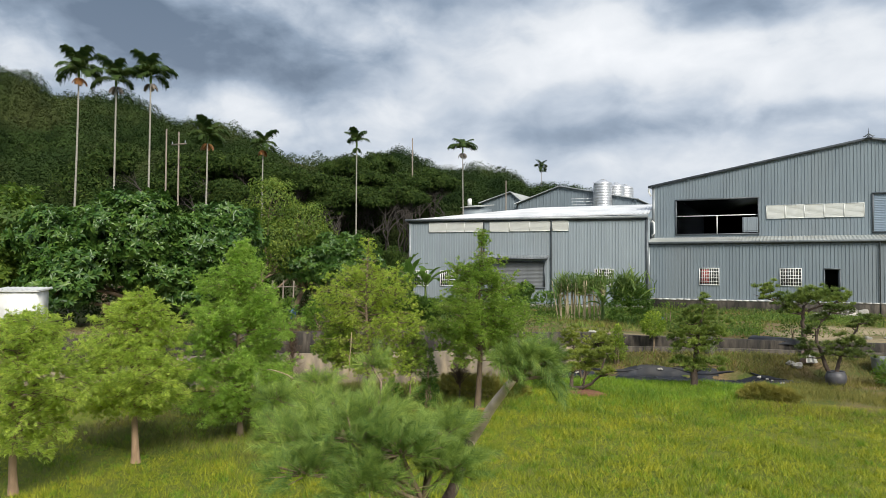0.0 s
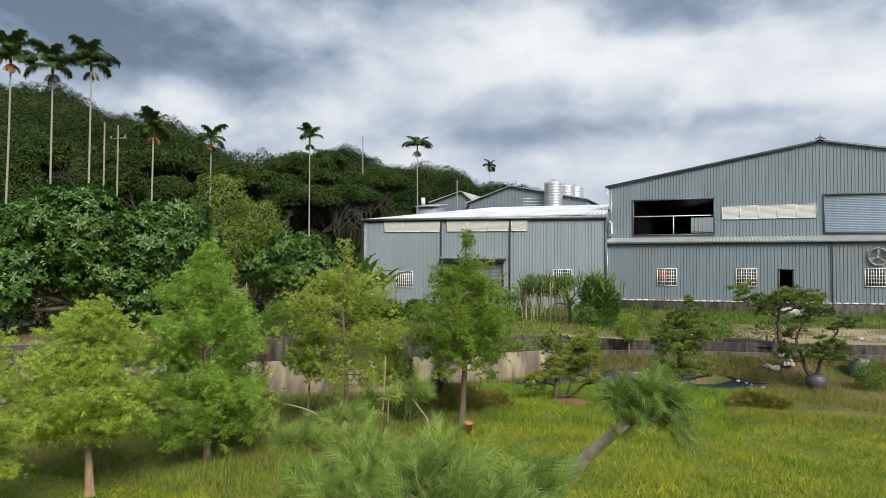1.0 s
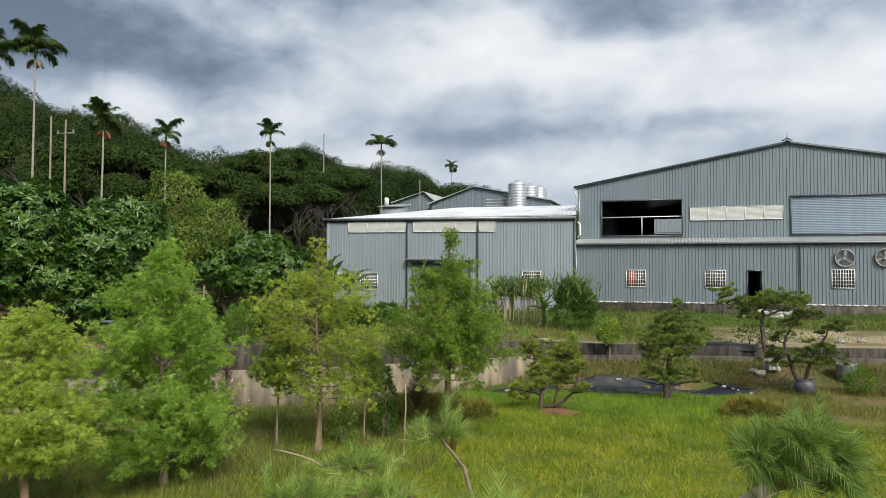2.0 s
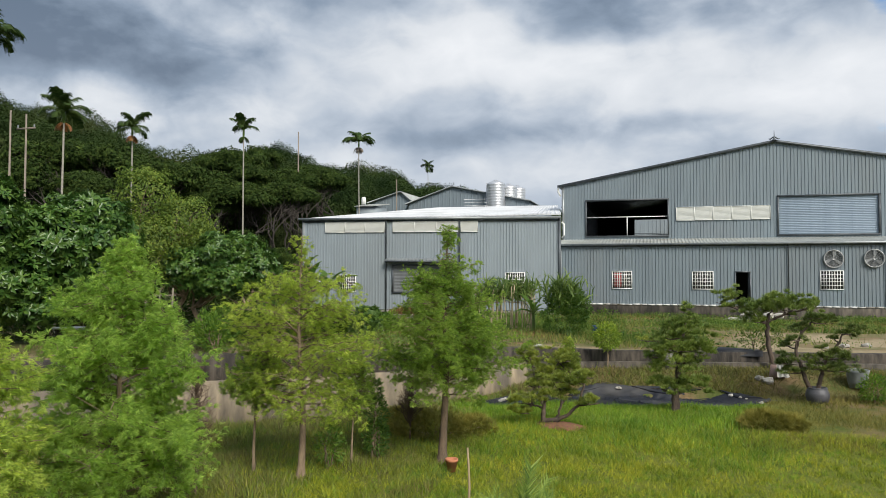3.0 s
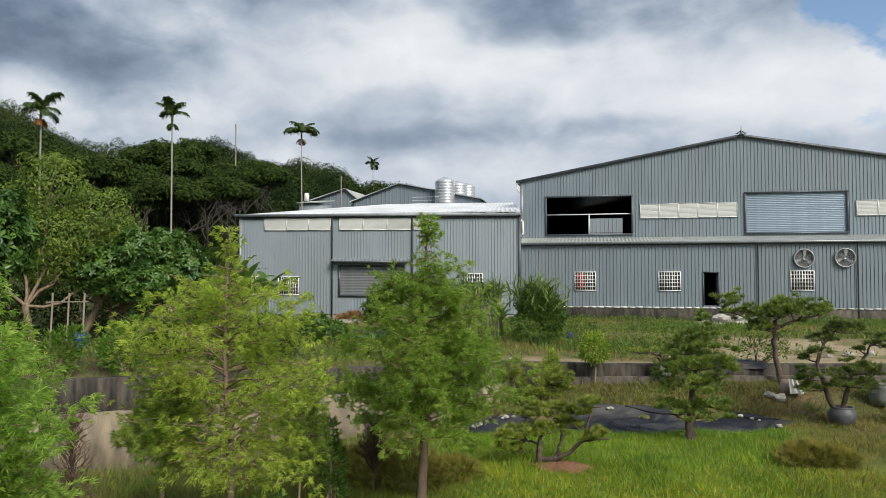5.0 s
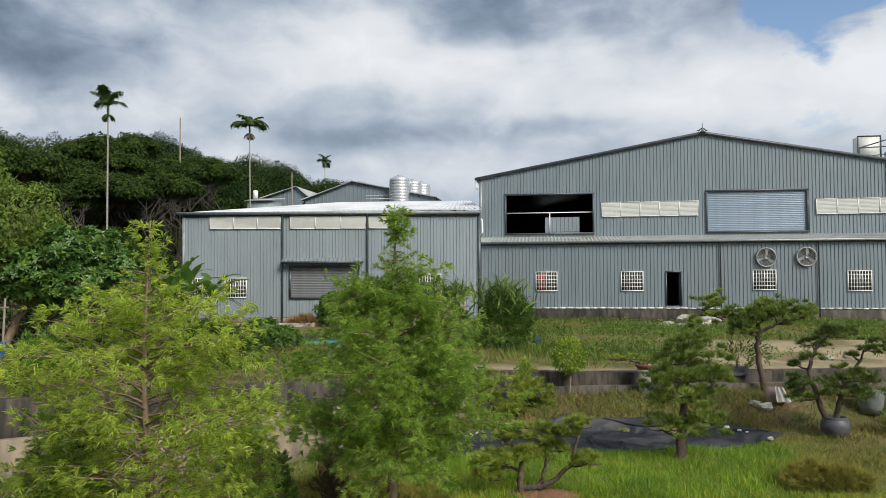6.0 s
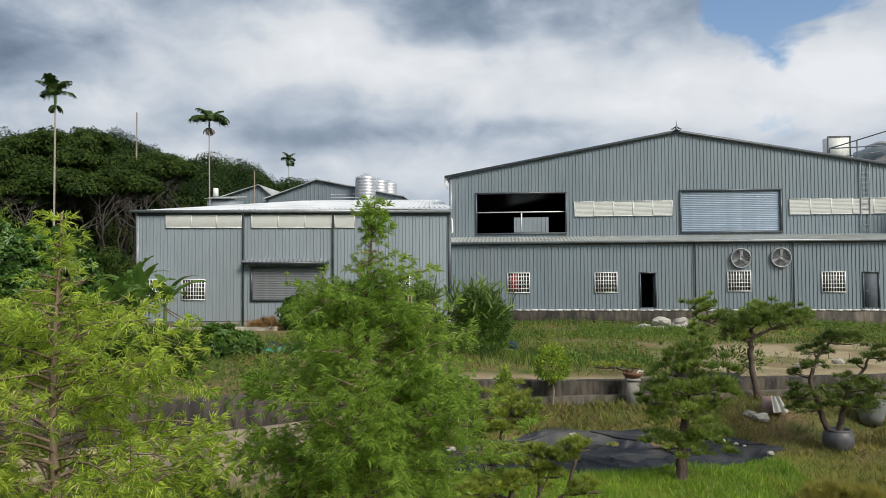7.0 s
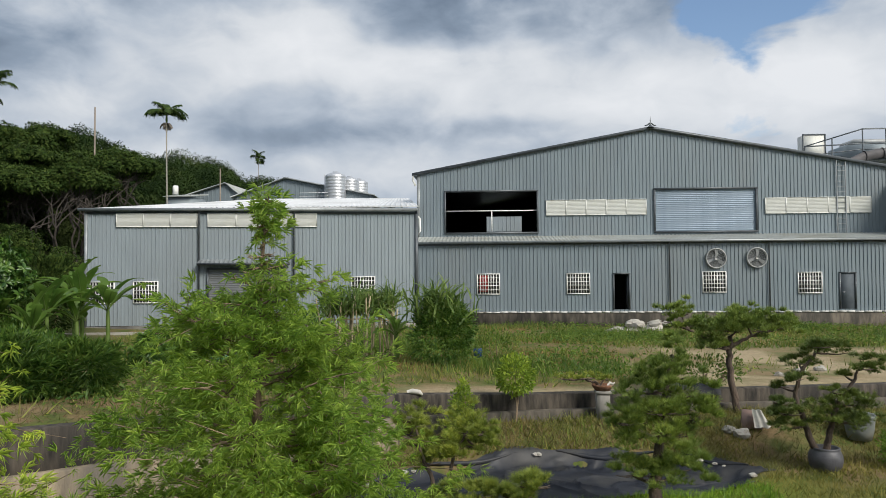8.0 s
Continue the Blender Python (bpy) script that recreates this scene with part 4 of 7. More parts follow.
def build_low_shed():
    length = 18.2
    ang = math.degrees(math.atan2(2.7, 18.0))
    b = thing("low_shed", (-27.8, 50.0, 0), "low grey corrugated shed with a pale roof, joined to the warehouse", "shed", "industrial sheds", turn=ang)
    sh = (6.62, 10.72, 2.68, 4.5)
    holes = [(2.62, 3.86, 2.72, 3.84), (0.3, 1.54, 2.72, 3.84), (14.5, 15.74, 2.9, 4.02), sh]
    part("front_siding", sheet(0, length, 1.45, lambda x: 7.75 + 0.01 * x, holes, 0.2), "siding_pale", b)
    # added backing sheet with the shed's inner shade as its colour
    part("inner_lining", sheet(0, length, 0.6, lambda x: 7.7, holes, 3.0, 0.0, 0.12), "black", b)
    part("plinth", Geo().slab(0, length, -0.06, 0.12, 0.5, 1.42, 0.03), "concrete", b, "concrete plinth")
    for x in (0, length - 0.1):
        part("side_wall", Geo().box(x, x + 0.1, 0.05, 14, 0.6, 7.75), "siding_pale", b)
    part("rear_wall", Geo().box(0, length, 14, 14.1, 0.6, 8.8), "siding_pale", b)
    part("roof", pitched_sheet([(-0.25, -0.16, 7.85), (length + 0.05, -0.16, 8.03), (length + 0.05, 14.2, 9.95), (7.5, 14.2, 9.85)], 60), "roof_white", b, "pale sheet roof")
    part("gutter", Geo().slab(-0.3, length + 0.02, -0.3, -0.14, 7.74, 7.9, 0.02), "trim_mid", b)
    # dark strip added below the gutter to draw the eave's thin shadow
    part("eave_shadow_trim", Geo().slab(0, length, -0.07, 0.0, 7.58, 7.72, 0.01), "trim", b)
    for h in holes[:3]:
        add_window(b, h[0], h[2])
    add_shutter(b, sh[0], sh[1], sh[2], sh[3], "shutter_dark", 0.1, 0.04)
    part("awning", pitched_sheet([(6.1, -0.55, 4.86), (11.1, -0.55, 4.86), (11.1, 0.0, 5.06), (6.1, 0.0, 5.06)], 20), "trim_mid", b, "small sheet awning over the shutter")
    part("awning_edge", Geo().box(6.1, 11.1, -0.58, -0.54, 4.74, 4.86), "trim", b)
    for x in (6.1, 11.28):
        part("downpipe", Geo().tube([(x, -0.2, 7.75), (x, -0.12, 7.55), (x, -0.12, 1.1)], 0.045, 8), "trim", b)
    for x0, x1, n in ((1.65, 6.0, 3), (6.55, 11.2, 3), (11.36, 12.55, 1)):
        host = part("louvre_band", Geo().box(x0, x1, -0.055, 0.0, 6.86, 7.62), "louvre", b)
        me = louvre_mesh((x1 - x0) / n, 0.76)
        for k in range(n):
            part("louvre_panel", me, None, host).location = (x0 + k * (x1 - x0) / n, -0.03, 6.86)
    part("corner_trim", Geo().box(length - 0.16, length + 0.03, -0.07, 0.1, 1.4, 7.75), "trim", b)
    part("corner_trim", Geo().box(-0.03, 0.12, -0.07, 0.1, 1.4, 7.7), "trim_mid", b)
    k = thing("low_kerb", (-27.6, 47.6, 0), "low pale concrete kerb in front of the shed", "kerb", turn=ang)
    part("kerb_block", Geo().slab(0, 8.6, 0, 0.35, 0.5, 1.27, 0.03), "kerb", k)


def build_far_sheds():
    for name, place, w, ze, zr, xm, dep, lab in (("far_shed", (-41.6, 96, 0), 6.0, 13.6, 15.0, 4.6, 12, "grey gabled shed beyond the yard"), ("far_shed", (-35.7, 95, 0), 16.5, 13.2, 15.35, 6.2, 20, "long grey gabled shed beyond the yard")):
        b = thing(name, place, lab, "shed", "far sheds")
        part("front_siding", sheet(0, w, 3.0, lambda x: ze + (zr - ze) * (1 - abs(x - xm) / (xm if x < xm else w - xm)), [], 0.5, 0.05), "siding", b)
        for x in (0, w - 0.1):
            part("side_wall", Geo().box(x, x + 0.1, 0, dep, 3, ze), "siding", b)
        part("roof", pitched_sheet([(-0.3, -0.3, ze), (-0.3, dep, ze), (xm, dep, zr + 0.05), (xm, -0.3, zr + 0.05)][::-1], 30), "roof_ledge", b)
        part("roof", pitched_sheet([(w + 0.3, dep, ze), (w + 0.3, -0.3, ze), (xm, -0.3, zr + 0.05), (xm, dep, zr + 0.05)][::-1], 30), "roof_ledge", b)
        part("verge_trim", Geo().tube([(-0.3, -0.35, ze), (xm, -0.35, zr + 0.05), (w + 0.3, -0.35, ze)], 0.09, 5), "trim_mid", b)
    b = thing("far_shed", (-9, 99, 0), "plain grey shed wall seen through the warehouse", "shed", "far sheds")
    part("front_siding", sheet(0, 12, 3, lambda x: 12.0, [], 0.5, 0.04), "siding_pale", b)
    part("guard_rail", Geo().box(0, 12, -0.6, -0.54, 9.0, 9.06).box(5.6, 5.66, -0.6, -0.54, 8.0, 9.0), "trim", b)
    # stainless water tanks
    prof = [(0.0, 0.0), (1.15, 0.0)]
    for k in range(9):
        prof += [(1.15, k * 0.36 + 0.02), (1.172, k * 0.36 + 0.12), (1.172, k * 0.36 + 0.24), (1.15, k * 0.36 + 0.34)]
    prof += [(1.1, 3.3), (0.6, 3.55), (0.35, 3.6), (0.3, 3.72), (0, 3.74)]
    me = Geo().lathe(prof, 28).mesh("tank_shell", "steel", True)
    for x, y, s in ((-23.35, 94, 1.0), (-22.2, 96.4, 0.94), (-21.5, 98.8, 0.94)):
        t = thing("water_tank", (x, y, 12.2), "stainless steel cylindrical water tank with ribbed shell", "water tank", "roof tanks", size=s)
        part("tank_shell", me, None, t)
        part("ladder", Geo().tube([(-1.25, -0.1, 0), (-1.25, -0.1, 3.4)], 0.03, 5).tube([(-1.25, 0.25, 0), (-1.25, 0.25, 3.4)], 0.03, 5), "steel", t)
    st = thing("tank_stand", (-22.8, 95.5, 0), "steel platform and railing under the water tanks", "platform")
    g = Geo().box(-4.5, 4, -2.6, 4, 12.0, 12.2)
    part("deck", g, "trim_mid", st)
    for k in range(5):
        part("leg", Geo().box(-4.4 + 2 * k, -4.2 + 2 * k, -2.5, -2.3, 0, 12), "trim_mid", st)
    for z in (12.6, 13.0, 13.4):
        part("rail", Geo().tube([(-4.5, -2.6, z), (-1.2, -2.6, z)], 0.03, 5), "steel", st)
    # cooling platform beside the gable
    p = thing("roof_platform", (16.7, 64.5, 0), "steel roof platform with guard rail, curved duct and pale cabinet", "platform")
    part("deck", Geo().slab(0.2, 9, 0, 5, 11.9, 12.05), "trim_mid", p)
    cab = part("cabinet", Geo().box(0.35, 1.85, 1, 2, 12.0, 14.0), "louvre", p, "pale metal cabinet")
    part("cabinet_trim", ring_frame(Geo(), 0.35, 1.85, 12.0, 14.0, 0.07, 0.96, 1.04, False), "trim", cab)
    g = Geo()
    for k, (x0, z0, x1, z1) in enumerate(((3.0, 11.75, 4.0, 12.2), (4.0, 12.2, 5.2, 12.42), (5.2, 12.42, 6.6, 12.5), (6.6, 12.5, 9.0, 12.52))):
        g.tube([(x0, -0.35, z0), (x1 - 0.04, -0.35, z1)], 0.33, 14)
        g.tube([(x1 - 0.08, -0.35, z1 - 0.01), (x1, -0.35, z1)], 0.38, 14)
    part("duct", g, "duct", p, "dark ribbed duct curving under the deck")
    part("basin", Geo().slab(3.4, 8.8, 0.8, 4, 12.3, 13.3, 0.08), "siding_pale", p, "pale grey cooling basin")
    part("basin_lid", Geo().slab(3.9, 6.4, 1.2, 3.2, 13.3, 13.7, 0.15), "fan_pale", p)
    for pts, r in (([(0, 0, 12.0), (0, 0, 13.0), (4.0, 0, 14.2), (9, 0, 14.2)], 0.05), ([(0.0, 0, 13.0), (3.9, 0, 13.15), (9, 0, 13.2)], 0.045), ([(0.2, 0, 12.35), (4.0, 0, 12.75), (9, 0, 12.8)], 0.035)):
        part("rail", Geo().tube(pts, r, 6), "trim", p)
    for x, z in ((1.9, 13.55), (4.0, 14.2), (5.6, 14.2), (7.2, 14.2), (8.8, 14.2)):
        part("rail_post", Geo().tube([(x, 0, 11.9), (x, 0, z)], 0.045, 6), "trim", p)
    for x in (0.5, 5.05, 8.5):
        part("leg", Geo().tube([(x, 0.6, 0), (x, 0.6, 12.0)], 0.3, 12), "trim_mid", p)
    # small white house behind the woods
    h = thing("far_house", (-30.6, 66.0, 0), "small white house with a pale flat roof behind the woods", "house")
    part("wall", Geo().box(0, 1.9, 0, 3, 0.5, 10.25), "siding_pale", h)
    part("roof", pitched_sheet([(-0.15, -0.25, 10.25), (2.1, -0.25, 10.25), (2.1, 3.2, 10.7), (-0.15, 3.2, 10.7)], 8), "roof_ledge", h)
    part("roof_tank", Geo().lathe([(0, 0), (0.22, 0), (0.22, 0.6), (0.16, 0.7), (0, 0.72)], 14), "white", h, "white roof water tank").location = (0.3, 1.0, 10.5)


build_ground()
build_retaining_wall()
build_warehouse()
build_low_shed()
build_far_sheds()


# ---- plants ----
def on_land(x, y, dz=0.0):
    return (x, y, float(land(x, y)) + dz)


def limb(rng, a, b, sag=0.0, wob=0.05, n=6):
    t = np.linspace(0, 1, n)[:, None]
    a, b = np.asarray(a, float), np.asarray(b, float)
    ln = np.linalg.norm(b - a)
    p = a + (b - a) * t
    w = np.cumsum(rng.normal(0, wob * ln / n, (n, 3)), 0)
    p = p + (w - w[-1] * t) * np.sin(np.pi * t) ** 0.5
    p[:, 2] += sag * ln * np.sin(np.pi * t[:, 0])
    return p


def build_swamp_cypress(place, H, cb, R, seed, leaf="cypress", sprays=5200, lean=(0, 0), trunk_r=0.085, label="young feathery swamp cypress with a straight trunk", top=1.0, neck=1.0, shape=((0, 0.55), (0.18, 1.0), (0.55, 0.78), (0.8, 0.48), (0.93, 0.22), (1, 0.05)), bark="bark"):
    rng = np.random.default_rng(seed)
    th = thing("swamp_cypress", on_land(*place), label, "tree", "young trees in a row")
    wood, crown, fine = Geo(), Geo(), Geo()
    n = 14
    z = np.linspace(-0.1, H, n)
    bend = np.stack([lean[0] * (z / H) ** 2 + 0.03 * np.sin(z * 1.7 + seed), lean[1] * (z / H) ** 2 + 0.03 * np.cos(z * 1.3 + seed), z], -1)
    wood.tube(bend, np.maximum(0.78 * trunk_r * (1 - z / H) ** 0.8 * (1 + 0.35 * np.exp(-z * 4)), 0.008), 9)
    A, B, W = [], [], []
    nl = int(52 + 15 * (H - cb))
    for k in range(nl):
        t = ((k + rng.random()) / nl) ** 1.05
        zz = cb + (H - cb) * t
        prof = np.interp(t, [q[0] for q in shape], [q[1] for q in shape])
        r = R * prof * rng.uniform(0.62, 1.14)
        a = k * 2.4 + rng.uniform(-0.5, 0.5)
        p0 = np.array([np.interp(zz, z, bend[:, 0]), np.interp(zz, z, bend[:, 1]), zz])
        p1 = p0 + np.array([math.cos(a) * r, math.sin(a) * r, r * rng.uniform(-0.12, 0.5)])
        path = limb(rng, p0, p1, 0.06, 0.1)
        twigs = Geo()
        twigs.tube(path, np.linspace(0.009 + 0.007 * r, 0.003, len(path)), 4, False)
        thin = neck if 0.74 < t < 0.92 else 1.0
        A.append(path[1]), B.append(path[-1]), W.append(r * thin)
        for q in range(8):
            s = rng.uniform(0.15, 1.0)
            b0 = path[0] + (path[-1] - path[0]) * s
            da = a + rng.choice((-1, 1)) * rng.uniform(0.5, 1.2)
            ln = r * rng.uniform(0.22, 0.5)
            b1 = b0 + np.array([math.cos(da) * ln, math.sin(da) * ln, ln * rng.uniform(-0.5, 0.75)])
            fine.tube(np.stack([b0, b1]), (0.006, 0.002), 3, False)
            A.append(b0), B.append(b1), W.append(ln * 1.7 * thin)
        part("limb", twigs, "bark", th)
    A, B, W = np.array(A), np.array(B), np.array(W)
    nodes = int(sprays * 0.72)
    pick = rng.choice(len(A), nodes, p=W / W.sum())
    t = rng.uniform(0.08, 1.03, nodes) ** 0.72
    P = A[pick] + (B[pick] - A[pick]) * t[:, None]
    D = unit(B[pick] - A[pick]) + rng.normal(0, 0.3, (nodes, 3))
    P, D = np.repeat(P, 2, 0) + rng.normal(0, 0.06, (2 * nodes, 3)), np.repeat(D, 2, 0) + rng.normal(0, 0.45, (2 * nodes, 3)) + np.array((0, 0, 0.08))
    crown.scatter(LANCE, P, D, rng.uniform(0.085, 0.16, len(P)), spin=0.4, rng=rng)
    # leading shoot
    k = int(80 * top)
    zt = rng.uniform(0.9, 1.0, k) * H
    a = rng.uniform(0, 6.28, k)
    rr = 0.17 * R * rng.random(k) * np.sin(np.pi * np.clip((1.02 - zt / H) / 0.13, 0, 1))
    P = np.stack([lean[0] * (zt / H) ** 2 + rr * np.cos(a), lean[1] * (zt / H) ** 2 + rr * np.sin(a), zt], -1)
    crown.scatter(LANCE, P, np.stack([np.cos(a), np.sin(a), rng.uniform(0.1, 1, k)], -1), rng.uniform(0.09, 0.15, k), spin=0.3, rng=rng)
    part("trunk", wood, bark, th, smooth=True)
    part("crown", crown, leaf, th)
    tagged(part("twig_mass", fine, "bark", th), "thin brown twigs", kind="stuff")
    return th


def pad(rng, geo, c, rx, ry, rz, n, proto, size, upward=0.9):
    """An uneven flattened cushion of needles, made of many small upturned clumps."""
    m = max(6, int(n / 22))
    a, q = rng.uniform(0, 6.28, m), rng.random(m) ** 0.5
    cx, cy = q * np.cos(a) * rx * rng.uniform(0.8, 1.25, m), q * np.sin(a) * ry * rng.uniform(0.8, 1.25, m)
    cz = rz * (0.75 * (1 - q ** 2) + rng.normal(0, 0.42, m) - 0.1)
    k = rng.integers(0, m, n)
    cl = (0.24 if proto is CANDLE else 0.32) * (rx * ry) ** 0.5 * rng.uniform(0.5, 1.35, m)
    d = unit(rng.normal(0, 1, (n, 3)))
    d[:, 2] = np.abs(d[:, 2]) * np.where(rng.random(n) < 0.85, 1, -0.5)
    P = np.asarray(c) + np.stack([cx, cy, cz], -1)[k] + d * (cl[k] * rng.uniform(0.1, 1.0, n))[:, None] * np.array((1, 1, 0.62))
    out = np.stack([np.cos(a) * q, np.sin(a) * q, np.zeros(m)], -1)[k]
    D = unit(d * np.array((1, 1, 0.6)) + 0.5 * out + np.array((0, 0, upward)) + rng.normal(0, 0.3, (n, 3)))
    geo.scatter(proto, P, D, rng.uniform(0.75, 1.3, n) * size, spin=0.8, rng=rng)


def build_cloud_pine(place, trunk_lines, pads, seed, leaf, label, category="pine tree", proto=None, size=0.15, density=150, bark="bark_dark", name="garden_pine", base_z=None, stature=1.0):
    """Trunk lines [(points, r0, r1)] and pads (x, y, z, rx, ry, rz), in metres from the foot."""
    rng = np.random.default_rng(seed)
    loc = on_land(*place) if base_z is None else (*place, base_z)
    th = thing(name, loc, label, category, "shaped garden trees")
    trunk_lines = [([(x, y, z * stature) for x, y, z in pts], r0, r1) for pts, r0, r1 in trunk_lines]
    pads = [(c[0], c[1], c[2] * stature, *c[3:]) for c in pads]
    for k, (pts, r0, r1) in enumerate(trunk_lines):
        q = np.array(pts, float)
        t = np.linspace(0, 1, len(q))
        s = np.linspace(0, 1, 4 * len(q))
        path = np.stack([np.interp(s, t, q[:, i]) for i in range(3)], -1)
        path[1:-1] = (path[:-2] + path[1:-1] * 2 + path[2:]) / 4
        path += rng.normal(0, 0.012, path.shape)
        part("trunk" if k == 0 else "limb", Geo().tube(path, np.linspace(r0, r1, len(s)), 8), bark, th, smooth=True)
    mains = np.concatenate([np.array(p[0], float) for p in trunk_lines])
    for c in pads:
        g, tw = Geo(), Geo()
        c0 = np.array(c[:3])
        near = mains[np.argmin(np.linalg.norm(mains - c0 + np.array((0, 0, 0.1)), axis=1))]
        tw.tube(limb(rng, near, c0 - np.array((0, 0, c[5] * 0.3)), -0.05), np.linspace(0.03, 0.012, 6), 5, False)
        for q in range(7):
            a = rng.uniform(0, 6.28)
            e = c0 + np.array((math.cos(a) * c[3] * 0.75, math.sin(a) * c[4] * 0.75, -c[5] * 0.1))
            tw.tube(limb(rng, c0 - np.array((0, 0, c[5] * 0.35)), e, -0.05), np.linspace(0.013, 0.005, 6), 4, False)
        pad(rng, g, c0, c[3], c[4], c[5] * (1.5 if c[5] > 0.15 else 1.25), int(2.0 * density * (c[3] * c[4] * 2.2 + c[3] * c[5] * 2) / 0.5 + 30), proto or TUFT, size)
        br = part("branch", tw, bark, th)
        part("needle_pad", g, leaf, br)
    return th


def build_broadleaf(name, place, lobes, n, proto, size, seed, leaf, label, trunk_r=0.2, bark="bark", inner=0.6, group="", base_z=None, trunks=1, fork=0.35):
    rng = np.random.default_rng(seed)
    loc = on_land(*place) if base_z is None else (*place, base_z)
    th = thing(name, loc, label, "tree", group)
    lobes = np.asarray(lobes, float)
    zc = lobes[:, 2].mean()
    for q in range(trunks):
        g = Geo()
        off = np.array((rng.normal(0, 0.5), rng.normal(0, 0.5), 0)) if trunks > 1 else np.zeros(3)
        mid = off * 1.6 + np.array((rng.normal(0, 0.2), rng.normal(0, 0.2), zc * fork))
        g.tube(limb(rng, off + np.array((0, 0, -0.2)), mid, 0, 0.1), np.linspace(trunk_r * 1.25, trunk_r * 0.75, 6), 9)
        for c in lobes:
            if trunks > 1 and rng.random() < 0.4:
                continue
            e = c[:3] + np.array((0, 0, -0.1 * c[5]))
            path = limb(rng, mid, e, -0.06, 0.25, 7)
            g.tube(path, np.linspace(trunk_r * 0.5, 0.03, 7), 6, False)
            for s in range(5):
                d = unit(rng.normal(0, 1, 3)) * c[3:6] * 0.75
                g.tube(limb(rng, path[-2], c[:3] + d, 0, 0.2), np.linspace(0.035, 0.01, 6), 4, False)
        part("trunk", g, bark, th, smooth=True)
    P, D = shell(lobes, n, rng, inner, -0.75)
    if proto is LEAF:
        g = Geo().scatter(proto, P, lay(D, rng), rng.uniform(0.7, 1.25, n) * size, up=D + np.array((0, 0, 0.3)), spin=0.35, rng=rng)
    else:
        g = Geo().scatter(proto, P, unit(D + rng.normal(0, 0.45, D.shape) + np.array((0, 0, 0.12))), rng.uniform(0.7, 1.25, n) * size, spin=0.7, rng=rng)
    part("crown", g, leaf, th)
    return th


def proto_frond(rise=62, fall=-62, n=22):
    """A feather palm frond of length 1 that rises, arches over and hangs, with broad drooping leaflets."""
    ang = np.radians(np.linspace(rise, fall, n + 1))
    x = np.concatenate([[0], np.cumsum(np.cos(ang[:-1])) / n])
    z = np.concatenate([[0], np.cumsum(np.sin(ang[:-1])) / n])
    vs, fs = [], []
    for k in range(2, n):
        t = k / n
        ln = 0.34 * math.sin(math.pi * min(1.0, 0.2 + 0.72 * t)) * (1 + 0.18 * math.sin(k * 5.1)) + 0.04
        out = np.array((math.cos(ang[k]), 0, math.sin(ang[k])))
        for side in (1, -1):
            i = len(vs)
            a, b = np.array((x[k], 0, z[k])), np.array((x[k + 1], 0, z[k + 1]))
            tip = a + out * 0.6 * ln + np.array((0, side * ln * 0.8, -0.5 * ln))
            mid = a + out * 0.25 * ln + np.array((0, side * ln * 0.5, 0.02))
            vs += [a, b, mid + 0.7 * (b - a), mid - 0.3 * (b - a), tip]
            fs += [(i, i + 1, i + 2), (i, i + 2, i + 3), (i + 3, i + 2, i + 4)]
    for k in range(n):
        i = len(vs)
        w = 0.02 * (1 - k / n) + 0.004
        vs += [(x[k], w, z[k]), (x[k], -w, z[k]), (x[k + 1], 0, z[k + 1])]
        fs.append((i, i + 1, i + 2))
    return np.array(vs, float), np.array(fs)


FRONDS = [proto_frond(84, 5), proto_frond(62, -52), proto_frond(30, -75), proto_frond(-20, -85)]


def build_palm(x, y, z_top, seed, spread=1.75, skirt="dead_leaf", base=None, r=0.054, lean=0.3, tiers=(4, 4, 2), label="tall slender areca palm with a pale ringed trunk"):
    """Upright, arching and hanging fronds over a green crownshaft, above a skirt of fruit stalks."""
    rng = np.random.default_rng(seed)
    z0 = float(land(x, y)) if base is None else base
    h = z_top - z0 - 0.25 - 0.05 * spread
    th = thing("areca_palm", (x, y, z0), label, "palm tree", "tall palms")
    t = np.linspace(0, 1, 12)
    a = rng.uniform(0, 6.28)
    off = np.stack([math.cos(a) * lean * (t - 1) ** 2, math.sin(a) * lean * (t - 1) ** 2, t * (h - 0.4) - 0.3 * (1 - t)], -1)
    part("trunk", Geo().tube(off, np.linspace(r * 1.25, r * 0.8, 12), 9), "palm_bark", th, smooth=True)
    part("crownshaft", Geo().lathe([(r * 0.8, h - 0.45), (r * 1.4, h - 0.3), (r * 1.2, h - 0.05), (r * 0.5, h + 0.25), (0, h + 0.3)], 9), "banana", th, "swollen green crownshaft", True)
    k = 0
    for tier, count in enumerate(tiers):
        for q in range(count):
            yaw = q * 360 / count + tier * 47 + rng.uniform(-22, 22)
            g = Geo().scatter(FRONDS[tier], [(0, 0, 0)], [(1, 0, 0)], 0.86 * spread * rng.uniform(0.82, 1.1), spin=0.0, rng=rng)
            f = part("frond", g, "palm_leaf", th)
            f.location, f.rotation_euler = (0, 0, h - 0.04 * tier), (rng.uniform(-0.3, 0.3), rng.uniform(-0.12, 0.12), radians(yaw))
            k += 1
    g = Geo()
    for q in range(9):
        a = rng.uniform(0, 6.28)
        g.scatter(FRONDS[3], [(math.cos(a) * 0.05, math.sin(a) * 0.05, h - 0.42)], [(math.cos(a), math.sin(a), 0)], rng.uniform(0.4, 0.62) * spread / 1.75, up=(0, 0, 1), spin=0.1, rng=rng)
    part("fruit_skirt", g, skirt, th, "hanging orange-brown fruit stalks and dead sheath" if skirt == "dead_leaf" else "hanging dry dark fruit stalks")
    return th


